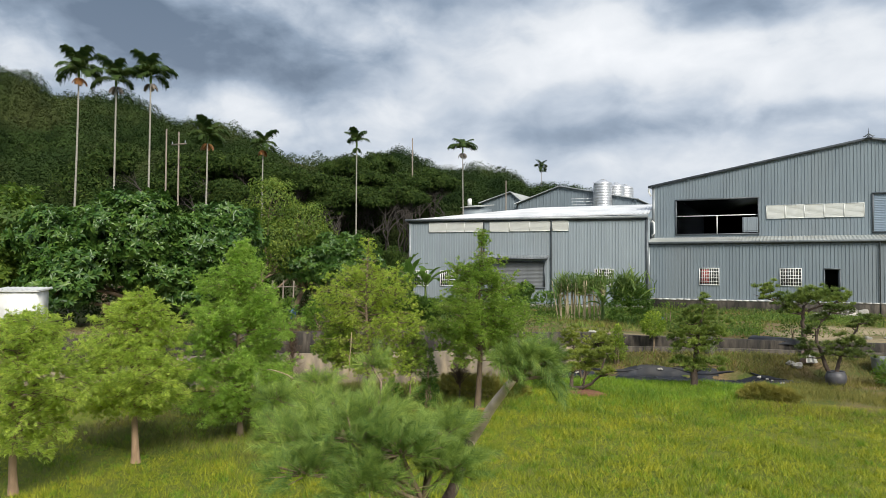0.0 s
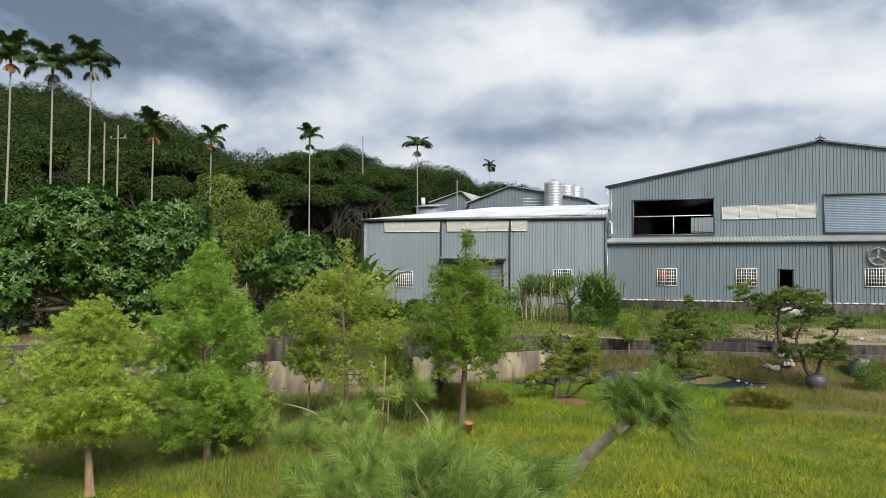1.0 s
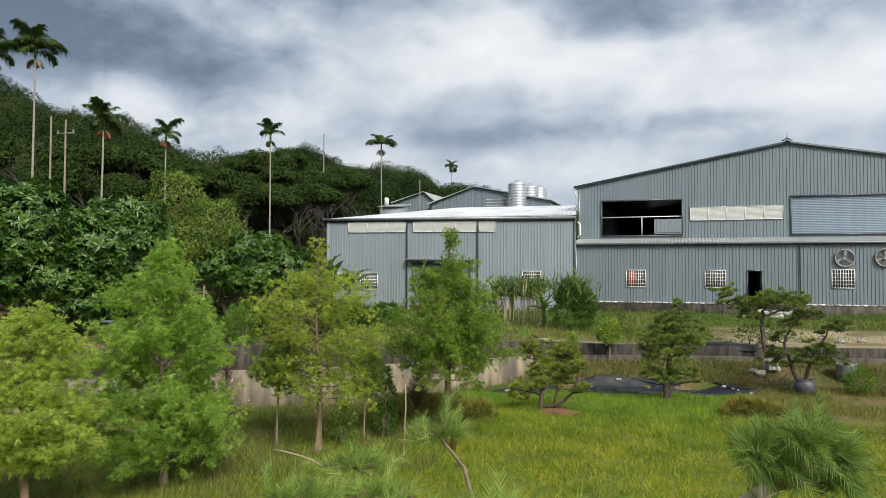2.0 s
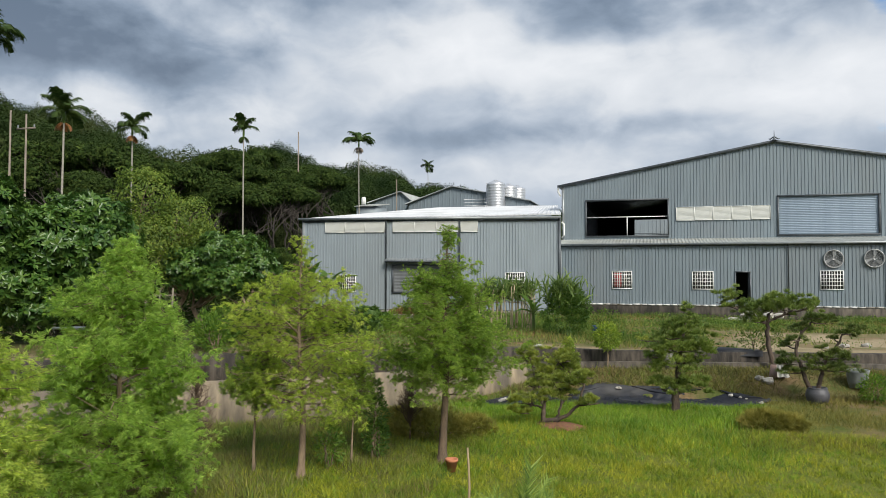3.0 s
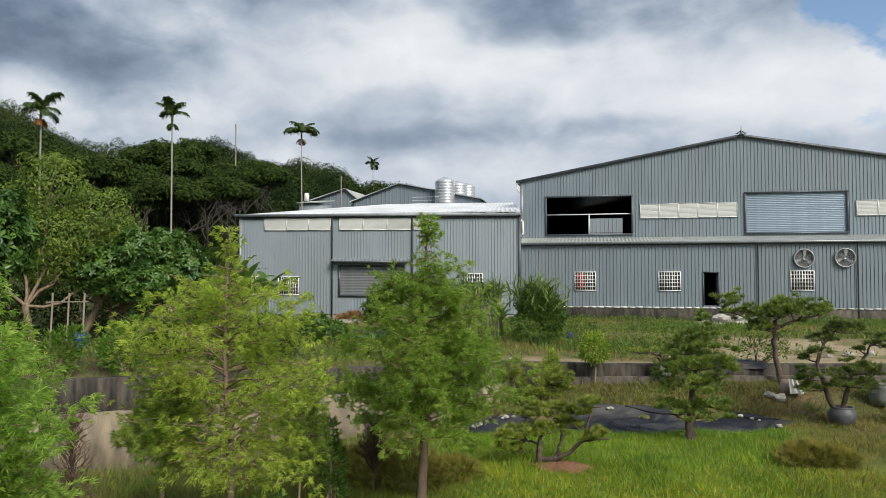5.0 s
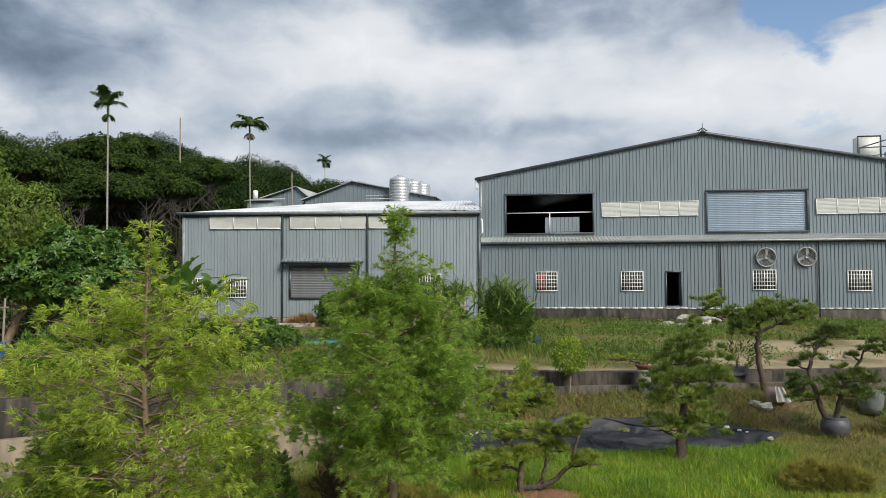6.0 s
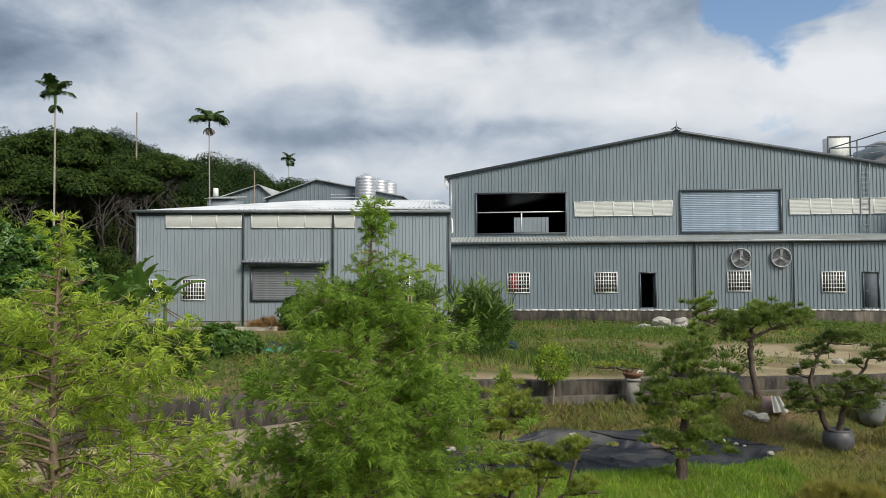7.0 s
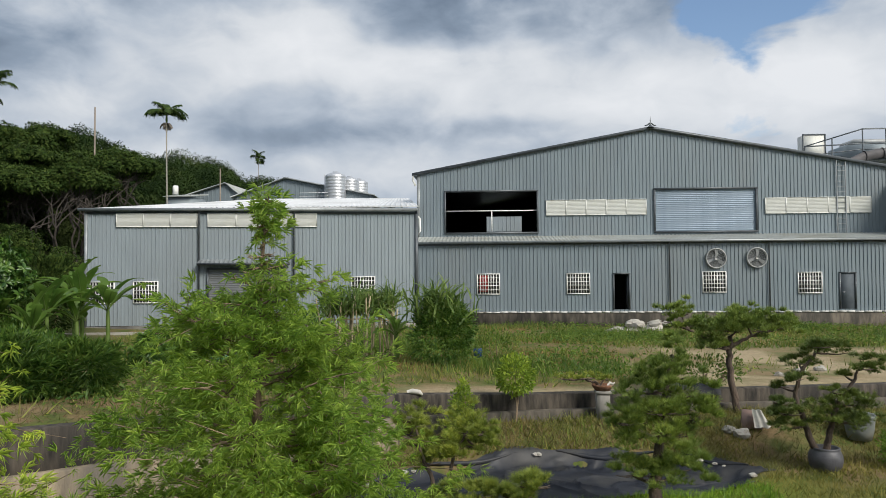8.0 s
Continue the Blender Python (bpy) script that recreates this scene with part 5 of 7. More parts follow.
def build_banana(x, y, seed, n=8, length=1.9, stem=1.5, label="banana plant with broad arching leaves"):
    rng = np.random.default_rng(seed)
    th = thing("banana_plant", on_land(x, y), label, "banana plant", "banana plants")
    part("stem", Geo().tube([(0, 0, -0.1), (0.03, 0, stem * 0.5), (0, 0.03, stem)], (0.10, 0.085, 0.06), 9), "reed", th, smooth=True)
    m = 15
    t = np.linspace(0, 1, m)
    for k in range(n):
        ln, g = length * rng.uniform(0.75, 1.1), Geo()
        rise = 82 - 7 * k + rng.uniform(-8, 8)
        ang = np.radians(rise - rng.uniform(55, 95) * t ** 1.5)
        xc = np.concatenate([[0], np.cumsum(np.cos(ang[:-1]))]) * ln / m
        zc = np.concatenate([[0], np.cumsum(np.sin(ang[:-1]))]) * ln / m
        wid = np.where(t < 0.16, 0.02, 0.11 * ln * np.sin(np.pi * np.clip((t - 0.13) / 0.87, 0, 1)) ** 0.55) * (1 - 0.12 * rng.random(m))
        fold = rng.uniform(-0.1, 0.45)
        rows = [np.stack([xc - np.sin(ang) * fold * abs(q) * wid, q * wid, zc + np.cos(ang) * fold * abs(q) * wid + rng.normal(0, 0.006, m)], -1) for q in (-1, -0.5, 0, 0.5, 1)]
        f = [(r * m + i, (r + 1) * m + i, (r + 1) * m + i + 1, r * m + i + 1) for r in range(4) for i in range(m - 1) if not (r in (0, 3) and rng.random() < 0.12)]
        g.add(np.concatenate(rows), f)
        lf = part("leaf", g, "banana", th, smooth=True)
        lf.location, lf.rotation_euler = (0, 0, stem - 0.05), (0, 0, radians(k * 137.5 + rng.uniform(-20, 20)))
        part("midrib", Geo().tube(np.stack([xc, np.zeros(m), zc - 0.008], -1), np.linspace(0.022, 0.005, m), 5, False), "reed", lf)
    return th


def build_bush(x, y, lobes, n, proto, size, seed, leaf, label, name="bush", group="bushes", stem=0.03, inner=0.5, base_z=None, category="bush"):
    rng = np.random.default_rng(seed)
    th = thing(name, on_land(x, y) if base_z is None else (x, y, base_z), label, category, group)
    P, D = shell(lobes, n, rng, inner, -0.9)
    P[:, 2] = np.maximum(P[:, 2], 0.03)
    D = unit(D + rng.normal(0, 0.4, D.shape) + np.array((0, 0, 0.35)))
    part("foliage", Geo().scatter(proto, P, D, rng.uniform(0.7, 1.25, n) * size, spin=0.7, rng=rng), leaf, th)
    g = Geo()
    for c in lobes:
        for k in range(3):
            g.tube(limb(rng, (rng.normal(0, 0.05), rng.normal(0, 0.05), -0.05), np.array(c[:3]) + rng.normal(0, 0.25, 3) * np.array(c[3:6]), 0, 0.12), np.linspace(stem, stem * 0.3, 6), 5, False)
    part("stem", g, "bark", th)
    return th


def proto_strap():
    """A long arching strap leaf."""
    t = np.linspace(0, 1, 5)
    w = 0.035 * np.array((0.7, 1, 0.9, 0.6, 0.05))
    x, z = t * (1 - 0.18 * t ** 2), 0.1 * t - 0.55 * t ** 3
    v = np.concatenate([np.stack([x, w, z], -1), np.stack([x, -w, z], -1)])
    f = [q for i in range(4) for q in ((i, 5 + i, i + 1), (i + 1, 5 + i, 6 + i))]
    return v, np.array(f)


STRAP = proto_strap()


def blades(name, label, n, xr, yr, keep, size, leaf, seed, tilt=0.45, category="grass", tuft=0):
    rng = np.random.default_rng(seed)
    x, y = rng.uniform(*xr, n), rng.uniform(*yr, n)
    if tuft:
        m = n // tuft
        x, y = np.repeat(x[:m], tuft) + rng.normal(0, 0.045, m * tuft), np.repeat(y[:m], tuft) + rng.normal(0, 0.045, m * tuft)
    k = keep(x, y, rng)
    x, y = x[k], y[k]
    P = np.stack([x, y, land(x, y) - 0.01], -1)
    D = np.stack([rng.normal(0, tilt, len(x)), rng.normal(0, tilt, len(x)), np.ones(len(x))], -1)
    s = rng.uniform(*size, len(x)) * (0.7 + 0.5 * (np.sin(x * 1.7 + np.sin(y * 1.3) * 2) * np.sin(y * 2.1 + x) * 0.5 + 0.5))
    g = Geo().scatter(BLADE, P, D, s, up=(0.3, 0.9, 0.1), spin=0.9, rng=rng)
    tagged(new(name, g.mesh(name, leaf)), label, category, kind="stuff")


def wall_y(x):
    return np.interp(x, WALL_X, WALL_Y)


def off_pond(x, y, k=1.0):
    return ((x - POND[0]) / POND[2]) ** 2 + ((y - POND[1] - 0.12 * (x - POND[0])) / POND[3]) ** 2 > k


# the row of young trees
build_swamp_cypress((-7.82, 18.1), 5.0, 1.45, 1.36, 11, label="tall young feathery swamp cypress beside a terracotta pot", lean=(0.1, 0.0), trunk_r=0.115, sprays=5600, top=0.8, neck=0.35, bark="bark_brown",
                    shape=((0, 0.62), (0.12, 0.95), (0.25, 1.0), (0.45, 0.82), (0.6, 0.6), (0.73, 0.36), (0.79, 0.14), (0.86, 0.06), (0.92, 0.1), (1, 0.03)))
build_swamp_cypress((-10.15, 16.15), 4.75, 1.2, 1.36, 12, "cypress_yellow", sprays=2900, lean=(-0.05, 0), label="yellowing feathery young tree with fine bare twigs inside", trunk_r=0.09,
                    shape=((0, 0.5), (0.15, 0.95), (0.35, 1.0), (0.55, 0.86), (0.7, 0.58), (0.79, 0.28), (0.86, 0.08), (1, 0.02)), top=0.35, neck=0.5)
build_swamp_cypress((-11.65, 12.95), 4.55, 0.5, 1.36, 13, "cypress_fresh", sprays=9500, label="dense bright green feathery young tree", trunk_r=0.085,
                    shape=((0, 0.7), (0.12, 1.0), (0.35, 0.92), (0.6, 0.68), (0.8, 0.42), (0.93, 0.18), (1, 0.04)))
build_swamp_cypress((-12.15, 10.45), 3.45, 0.95, 1.2, 14, "cypress_pale", sprays=5000, label="round-crowned feathery young tree with a forked trunk", trunk_r=0.095, bark="bark_tan",
                    shape=((0, 0.55), (0.15, 1.0), (0.45, 0.85), (0.7, 0.62), (0.88, 0.38), (1, 0.08)))
build_swamp_cypress((-12.2, 7.95), 3.1, 0.85, 1.35, 15, "cypress_pale", sprays=4600, label="low spreading feathery young tree", trunk_r=0.09, bark="bark_tan",
                    shape=((0, 0.5), (0.2, 1.0), (0.5, 0.9), (0.75, 0.62), (0.9, 0.38), (1, 0.1)))
build_swamp_cypress((-11.25, 16.3), 2.6, 1.3, 0.62, 16, "cypress", sprays=1100, label="thin leaning feathery sapling", trunk_r=0.045, lean=(0.1, 0.0), top=0.4)
build_swamp_cypress((-9.75, 17.75), 2.3, 1.05, 0.5, 17, "cypress", sprays=700, label="thin feathery sapling with a bare stem", trunk_r=0.03, top=0.4)


def build_bare_shrub(x, y, h, seed, label):
    rng = np.random.default_rng(seed)
    th = thing("bare_shrub", on_land(x, y), label, "shrub", "bare shrubs")
    g = Geo().tube([(0, 0, -0.1), (0.02, 0, h * 0.5), (0, 0.02, h)], (0.03, 0.02, 0.004), 6)
    for k in range(130):
        z = h * rng.uniform(0.3, 1)
        a, r = rng.uniform(0, 6.28), 0.34 * (1.15 - z / h) + 0.06
        p0 = np.array((0, 0, z))
        p1 = p0 + np.array((math.cos(a) * r, math.sin(a) * r, r * 1.1))
        g.tube(limb(rng, p0, p1, 0.1, 0.2, 5), np.linspace(0.009, 0.003, 5), 3, False)
        for q in range(3):
            b = p0 + (p1 - p0) * rng.uniform(0.4, 1)
            g.tube([b, b + rng.normal(0, 0.09, 3) + np.array((0, 0, 0.1))], (0.004, 0.002), 3, False)
    part("brushwood", g, "dead_twig", th)


build_bare_shrub(-11.5, 14.7, 2.3, 3, "brown leafless twiggy shrub")
build_bare_shrub(-9.1, 19.6, 1.3, 4, "small brown leafless shrub")
build_bush(-0.95, 22.5, [(0, 0, 0.1, 0.55, 0.4, 0.3), (0.5, 0.15, 0.08, 0.4, 0.35, 0.22)], 2100, TUFT, 0.15, 9, "olive_weed", "low olive mound of rank grass", "weed_mound", "garden shrubs")
build_bush(-9.35, 18.1, [(0, 0, 0.45, 0.26, 0.26, 0.4), (0.02, 0, 0.95, 0.22, 0.22, 0.45), (0, 0, 1.4, 0.12, 0.12, 0.36)], 1500, LEAF, 0.09, 5, "bush", "narrow dark green conical shrub", "conical_shrub", "garden shrubs")
build_bush(-10.0, 17.1, [(0, 0, 0.5, 0.3, 0.3, 0.45)], 380, LEAF, 0.1, 6, "bright_bush", "small sparse yellow-green shrub", "shrub", "garden shrubs")
build_bush(-8.7, 20.2, [(0, 0, 0.25, 1.0, 0.7, 0.38), (-0.9, 0.4, 0.25, 0.7, 0.6, 0.35), (0.8, 0.5, 0.2, 0.6, 0.5, 0.3)], 3000, TUFT, 0.15, 7, "olive_weed", "low mound of yellowing weeds", "weed_mound", "garden shrubs")

# pruned pine close to the camera's line
def build_near_pine():
    rng = np.random.default_rng(21)
    th = thing("long_needled_pine", (-2.75, 5.15, 0.0), "pruned pine with long soft needles and a sawn limb", "pine tree", "shaped garden trees")
    part("trunk", Geo().tube(limb(rng, (0, 0, -0.1), (0.0, 0.2, 2.0), 0, 0.12, 9), np.linspace(0.16, 0.09, 9), 10), "bark_dark", th, smooth=True)
    part("limb", Geo().tube(limb(rng, (0.0, 0.2, 1.95), (0.12, 0.9, 2.36), -0.3, 0.06, 8), np.linspace(0.06, 0.045, 8), 10), "bark_dark", th, smooth=True)
    sawn = part("limb", Geo().tube(limb(rng, (0.1, 0.94, 2.34), (0.72, 0.45, 3.02), 0.03, 0.05, 10), np.linspace(0.055, 0.034, 10), 12), "bark_pale", th, "pale grey sawn limb", True)
    part("sawn_end", Geo().tube([(0.12, 0.92, 2.36), (0.05, 0.98, 2.29)], (0.062, 0.058), 12), "bark_pale", sawn)
    heads = [(-0.5, -0.1, 2.5, 0.42, 0.4, 0.26), (-0.05, -0.05, 2.42, 0.42, 0.38, 0.26), (-0.5, 0.25, 2.66, 0.36, 0.34, 0.2), (-0.15, 0.55, 2.3, 0.36, 0.34, 0.24), (-1.05, 0.0, 2.38, 0.42, 0.4, 0.26), (0.28, 0.15, 2.28, 0.3, 0.3, 0.22),
             (-0.6, 0.55, 2.42, 0.34, 0.3, 0.2), (-1.1, 0.45, 2.5, 0.34, 0.3, 0.18), (-0.2, -0.35, 2.2, 0.36, 0.34, 0.24), (-0.75, -0.4, 2.25, 0.36, 0.34, 0.24), (0.1, 0.4, 2.5, 0.26, 0.26, 0.18), (-1.45, 0.8, 2.62, 0.3, 0.26, 0.14), (-1.75, 1.1, 2.72, 0.26, 0.24, 0.12), (-1.3, 1.45, 2.9, 0.24, 0.22, 0.14), (-1.9, 0.6, 2.62, 0.3, 0.26, 0.16), (-1.5, 0.2, 2.4, 0.36, 0.34, 0.22), (0.12, 0.75, 2.2, 0.26, 0.24, 0.2), (-0.05, 0.85, 2.5, 0.2, 0.2, 0.14),
             (0.66, 0.45, 3.16, 0.13, 0.13, 0.1), (0.84, 0.44, 3.22, 0.13, 0.13, 0.1), (0.97, 0.48, 3.17, 0.11, 0.11, 0.12), (0.92, 0.72, 3.2, 0.12, 0.12, 0.1), (0.7, 0.65, 3.1, 0.12, 0.12, 0.1), (1.02, 0.56, 3.04, 0.08, 0.1, 0.12)]
    for c in heads:
        high = c[0] > 0.35
        n = int(62 * (c[3] * c[4] + c[3] * c[5]) / 0.2) + (24 if high else 10)
        d = unit(rng.normal(0, 1, (n, 3)))
        d[:, 2] = np.where(d[:, 2] < -0.3, -d[:, 2], d[:, 2])
        P = np.array(c[:3]) + d * np.array(c[3:6]) * rng.uniform(0.35, 1.0, n)[:, None]
        D = unit(d + np.array((0.15 if high else 0, 0, 0.05 if high else 0.45)) + rng.normal(0, 0.3, (n, 3)))
        g = Geo().scatter(STAR, P, D, rng.uniform(0.09, 0.14, n), spin=0.5, rng=rng)
        m = n // 8 if c[0] < -1.1 else n // 4 if high else n // 2
        g.scatter(BRUSH, np.array(c[:3]) + d[:m] * np.array(c[3:6]) * rng.uniform(0.3, 0.8, m)[:, None], unit(d[:m] + rng.normal(0, 0.45, (m, 3)) + np.array((0, 0, 0.1))), rng.uniform(0.18, 0.27, m) * (0.75 if high else 1), spin=0.4, rng=rng)
        if high:
            m = 10
            q = unit(np.stack([rng.uniform(0.1, 1, m), rng.uniform(-0.5, 0.6, m), rng.uniform(-1.1, -0.2, m)], -1))
            g.scatter(BRUSH, np.array(c[:3]) + rng.normal(0, 0.06, (m, 3)), q, rng.uniform(0.14, 0.22, m), spin=0.3, rng=rng)
        tw = Geo()
        s0 = np.array((0.7, 0.46, 3.0)) if high else np.array((0.0, 0.2, 1.98))
        tw.tube(limb(rng, s0, np.array(c[:3]), 0.04, 0.1), np.linspace(0.022, 0.01, 6), 6, False)
        for k in range(0, n, 2):
            tw.tube(np.stack([np.array(c[:3]) + 0.2 * (P[k] - np.array(c[:3])), P[k]]), (0.007, 0.003), 3, False)
        br = part("branch", tw, "bark", th)
        part("foliage", g, "pine_soft", br)
    shoots = (((-0.25, -0.2, 2.05), (0.14, 0.36, 2.1)), ((-1.85, 0.8, 2.8), (-2.25, 0.87, 2.86)), ((-1.5, 1.3, 2.78), (-1.53, 1.4, 3.25)))
    for a, b in shoots:
        part("bare_shoot", Geo().tube(limb(rng, a, b, 0.05, 0.05), np.linspace(0.008, 0.005, 6), 5), "dry_stem", th, "pale bare shoot")


build_near_pine()

# shaped garden trees round the pond
build_cloud_pine((-3.0, 24.25), [([(0, 0, -0.05), (0.0, 0, 0.5), (0.05, 0, 1.0), (0.1, 0.02, 1.6), (0.2, 0, 2.3), (0.3, 0, 2.95)], 0.125, 0.025), ([(0.08, 0, 1.3), (-0.25, 0.1, 1.5), (-0.5, 0.1, 1.6)], 0.04, 0.02), ([(0.1, 0, 1.4), (0.45, 0, 1.6), (0.75, 0, 1.75)], 0.04, 0.02)],
                 [(-0.4, 0, 0.72, 0.42, 0.42, 0.16), (0.4, 0.1, 0.78, 0.58, 0.5, 0.17), (0.0, -0.25, 0.7, 0.4, 0.35, 0.14), (0.05, 0, 1.45, 0.72, 0.6, 0.18), (-0.45, 0, 1.7, 0.42, 0.4, 0.2), (0.62, 0, 1.78, 0.46, 0.42, 0.2), (0.15, -0.1, 1.95, 0.62, 0.55, 0.24), (0.5, 0.0, 2.25, 0.46, 0.42, 0.24), (-0.12, 0, 2.3, 0.42, 0.4, 0.24), (0.3, 0, 2.58, 0.42, 0.4, 0.24), (0.3, 0, 2.9, 0.26, 0.26, 0.22)],
                 31, "pine", "black pine pruned into tiers beside the pond", density=150, size=0.125, proto=CANDLE, stature=0.88)
build_cloud_pine((0.2, 30.05), [([(0.08, 0, -0.05), (0.02, 0, 0.5), (-0.1, 0, 1.2), (-0.08, 0, 1.9), (-0.05, 0, 2.3)], 0.095, 0.055), ([(-0.08, 0, 1.9), (-0.55, 0, 2.2), (-1.05, 0, 2.5)], 0.05, 0.025), ([(-0.06, 0, 2.0), (0.5, 0.1, 2.3), (1.05, 0, 2.5)], 0.05, 0.022)],
                 [(-1.5, 0, 2.8, 0.34, 0.34, 0.22), (-1.2, 0.1, 3.0, 0.24, 0.24, 0.2), (-1.1, 0, 2.66, 0.42, 0.42, 0.26), (-0.5, 0, 2.42, 0.6, 0.6, 0.22), (0.1, 0, 2.55, 0.7, 0.7, 0.25), (0.7, 0, 2.55, 0.6, 0.6, 0.24), (1.15, 0, 2.6, 0.4, 0.4, 0.18), (0.35, 0.1, 2.82, 0.45, 0.4, 0.18), (-0.35, -0.1, 2.0, 0.45, 0.4, 0.12), (1.3, 0.1, 2.75, 0.25, 0.25, 0.14)],
                 32, "pine", "umbrella-shaped black pine with a flat layered crown", density=150, size=0.125, proto=CANDLE, stature=0.81)
PADS = [(-0.06, 2.53, 0.28), (0.21, 2.4, 0.5), (-0.39, 2.18, 0.34), (-0.56, 1.88, 0.27), (-0.74, 1.67, 0.2), (-0.99, 1.41, 0.18), (-0.76, 1.19, 0.38), (-0.73, 0.91, 0.33), (-0.04, 1.06, 0.35), (-0.03, 1.3, 0.33), (0.61, 1.38, 0.5), (0.65, 1.03, 0.46), (0.73, 2.1, 0.3), (0.51, 1.93, 0.16), (0.25, 1.6, 0.24), (1.05, 2.2, 0.3)]
build_cloud_pine((1.05, 27.2), [([(-0.1, 0, 0.3), (-0.28, 0, 0.61), (-0.35, 0, 0.9), (-0.5, 0, 1.32), (-0.54, 0, 1.6), (-0.39, 0, 2.04), (-0.11, 0, 2.4)], 0.075, 0.03), ([(0.03, 0, 0.3), (0.08, 0, 0.56), (0.18, 0, 0.99), (0.29, 0, 1.33), (0.65, 0, 1.8), (0.71, 0, 2.05)], 0.075, 0.022)],
                 [(x, 0.18 * math.sin(9 * x + 5 * z), z, r, 0.85 * r, 0.3 * r) for x, z, r in PADS], 33, "potted", "twin-stemmed potted pine trained into cloud pads", density=260, size=0.1)
PADS = [(-0.48, 0.6, 0.38), (-0.51, 0.33, 0.26), (0.1, 0.71, 0.38), (0.42, 0.98, 0.32), (1.02, 1.26, 0.28), (0.79, 1.12, 0.25), (1.17, 0.66, 0.28), (-0.29, 0.94, 0.26), (0.57, 0.78, 0.29), (0.23, 1.12, 0.3)]
build_cloud_pine((-6.2, 21.55), [([(0, 0, -0.05), (-0.03, 0, 0.25), (-0.02, 0, 0.5), (0.05, 0, 0.65)], 0.075, 0.035), ([(0.02, 0, 0.12), (0.3, 0, 0.16), (0.6, 0, 0.3), (0.85, 0, 0.55), (1.0, 0, 1.1)], 0.06, 0.025), ([(0.3, 0, 0.16), (0.42, 0, 0.55), (0.42, 0, 0.9)], 0.035, 0.02), ([(-0.02, 0, 0.4), (-0.3, 0, 0.5), (-0.35, 0, 0.85)], 0.03, 0.015)],
                 [(x, 0.2 * math.sin(7 * x + 4 * z), z, r, 0.85 * r, 0.32 * r) for x, z, r in PADS], 34, "juniper", "low spreading juniper trained into small cloud pads on a mulch bed", density=330, size=0.1)
PADS = [(-0.57, 1.5, 0.36), (-0.49, 1.1, 0.36), (-0.66, 1.28, 0.3), (0.33, 1.31, 0.42), (0.6, 1.32, 0.3), (0.03, 1.01, 0.3), (0.48, 1.07, 0.35), (-0.34, 0.77, 0.3)]
build_cloud_pine((-6.5, 24.3), [([(-0.2, 0, -0.05), (-0.25, 0, 0.5), (-0.45, 0, 0.95), (-0.55, 0, 1.4)], 0.045, 0.02), ([(-0.15, 0, 0.05), (0.05, 0, 0.5), (0.12, 0, 1.0), (0.3, 0, 1.25)], 0.045, 0.02)],
                 [(x, 0.2 * math.sin(7 * x + 4 * z), z, r, 0.85 * r, 0.4 * r) for x, z, r in PADS], 44, "juniper", "slender twin-stemmed juniper with loose cloud pads", density=260, size=0.105)
build_bush(-6.4, 28.3, [(0, 0, 0.55, 0.36, 0.34, 0.45), (0, 0, 0.98, 0.26, 0.26, 0.4), (0.02, 0, 1.32, 0.14, 0.14, 0.26)], 2200, LEAF, 0.08, 35, "ball", "irregular green conifer with a pointed leader", "conifer_shrub", "garden shrubs")


def build_ball_bush():
    rng = np.random.default_rng(36)
    th = thing("ball_topiary", on_land(-5.15, 29.1), "small clipped ball-headed shrub on a thin stem", "topiary", "garden shrubs")
    part("stem", Geo().tube([(0, 0, -0.05), (0.02, 0, 0.4), (0, 0.02, 0.8)], 0.022, 7).tube([(0, 0, 0.05), (0.05, 0.02, 0.5), (0.06, 0, 0.8)], 0.014, 6), "bark", th)
    P, D = shell([(0, 0, 1.12, 0.43, 0.43, 0.45)], 1500, rng, 0.6, -1.0)
    part("foliage", Geo().scatter(LEAF, P, D + rng.normal(0, 0.4, D.shape), rng.uniform(0.08, 0.13, len(P)), rng=rng), "ball", th)


build_ball_bush()
build_bush(2.6, 27.2, [(0, 0, 0.42, 0.42, 0.4, 0.4)], 1100, LEAF, 0.09, 37, "bright_bush", "small round clipped shrub", "shrub", "garden shrubs")
build_bush(-0.2, 30.9, [(0, 0, 0.4, 0.55, 0.3, 0.4), (0.6, 0, 0.5, 0.3, 0.3, 0.4)], 500, LEAF, 0.11, 38, "mid_leaf", "leggy weeds growing on the wall's edge", "weed_clump", "garden shrubs", base_z=1.28)


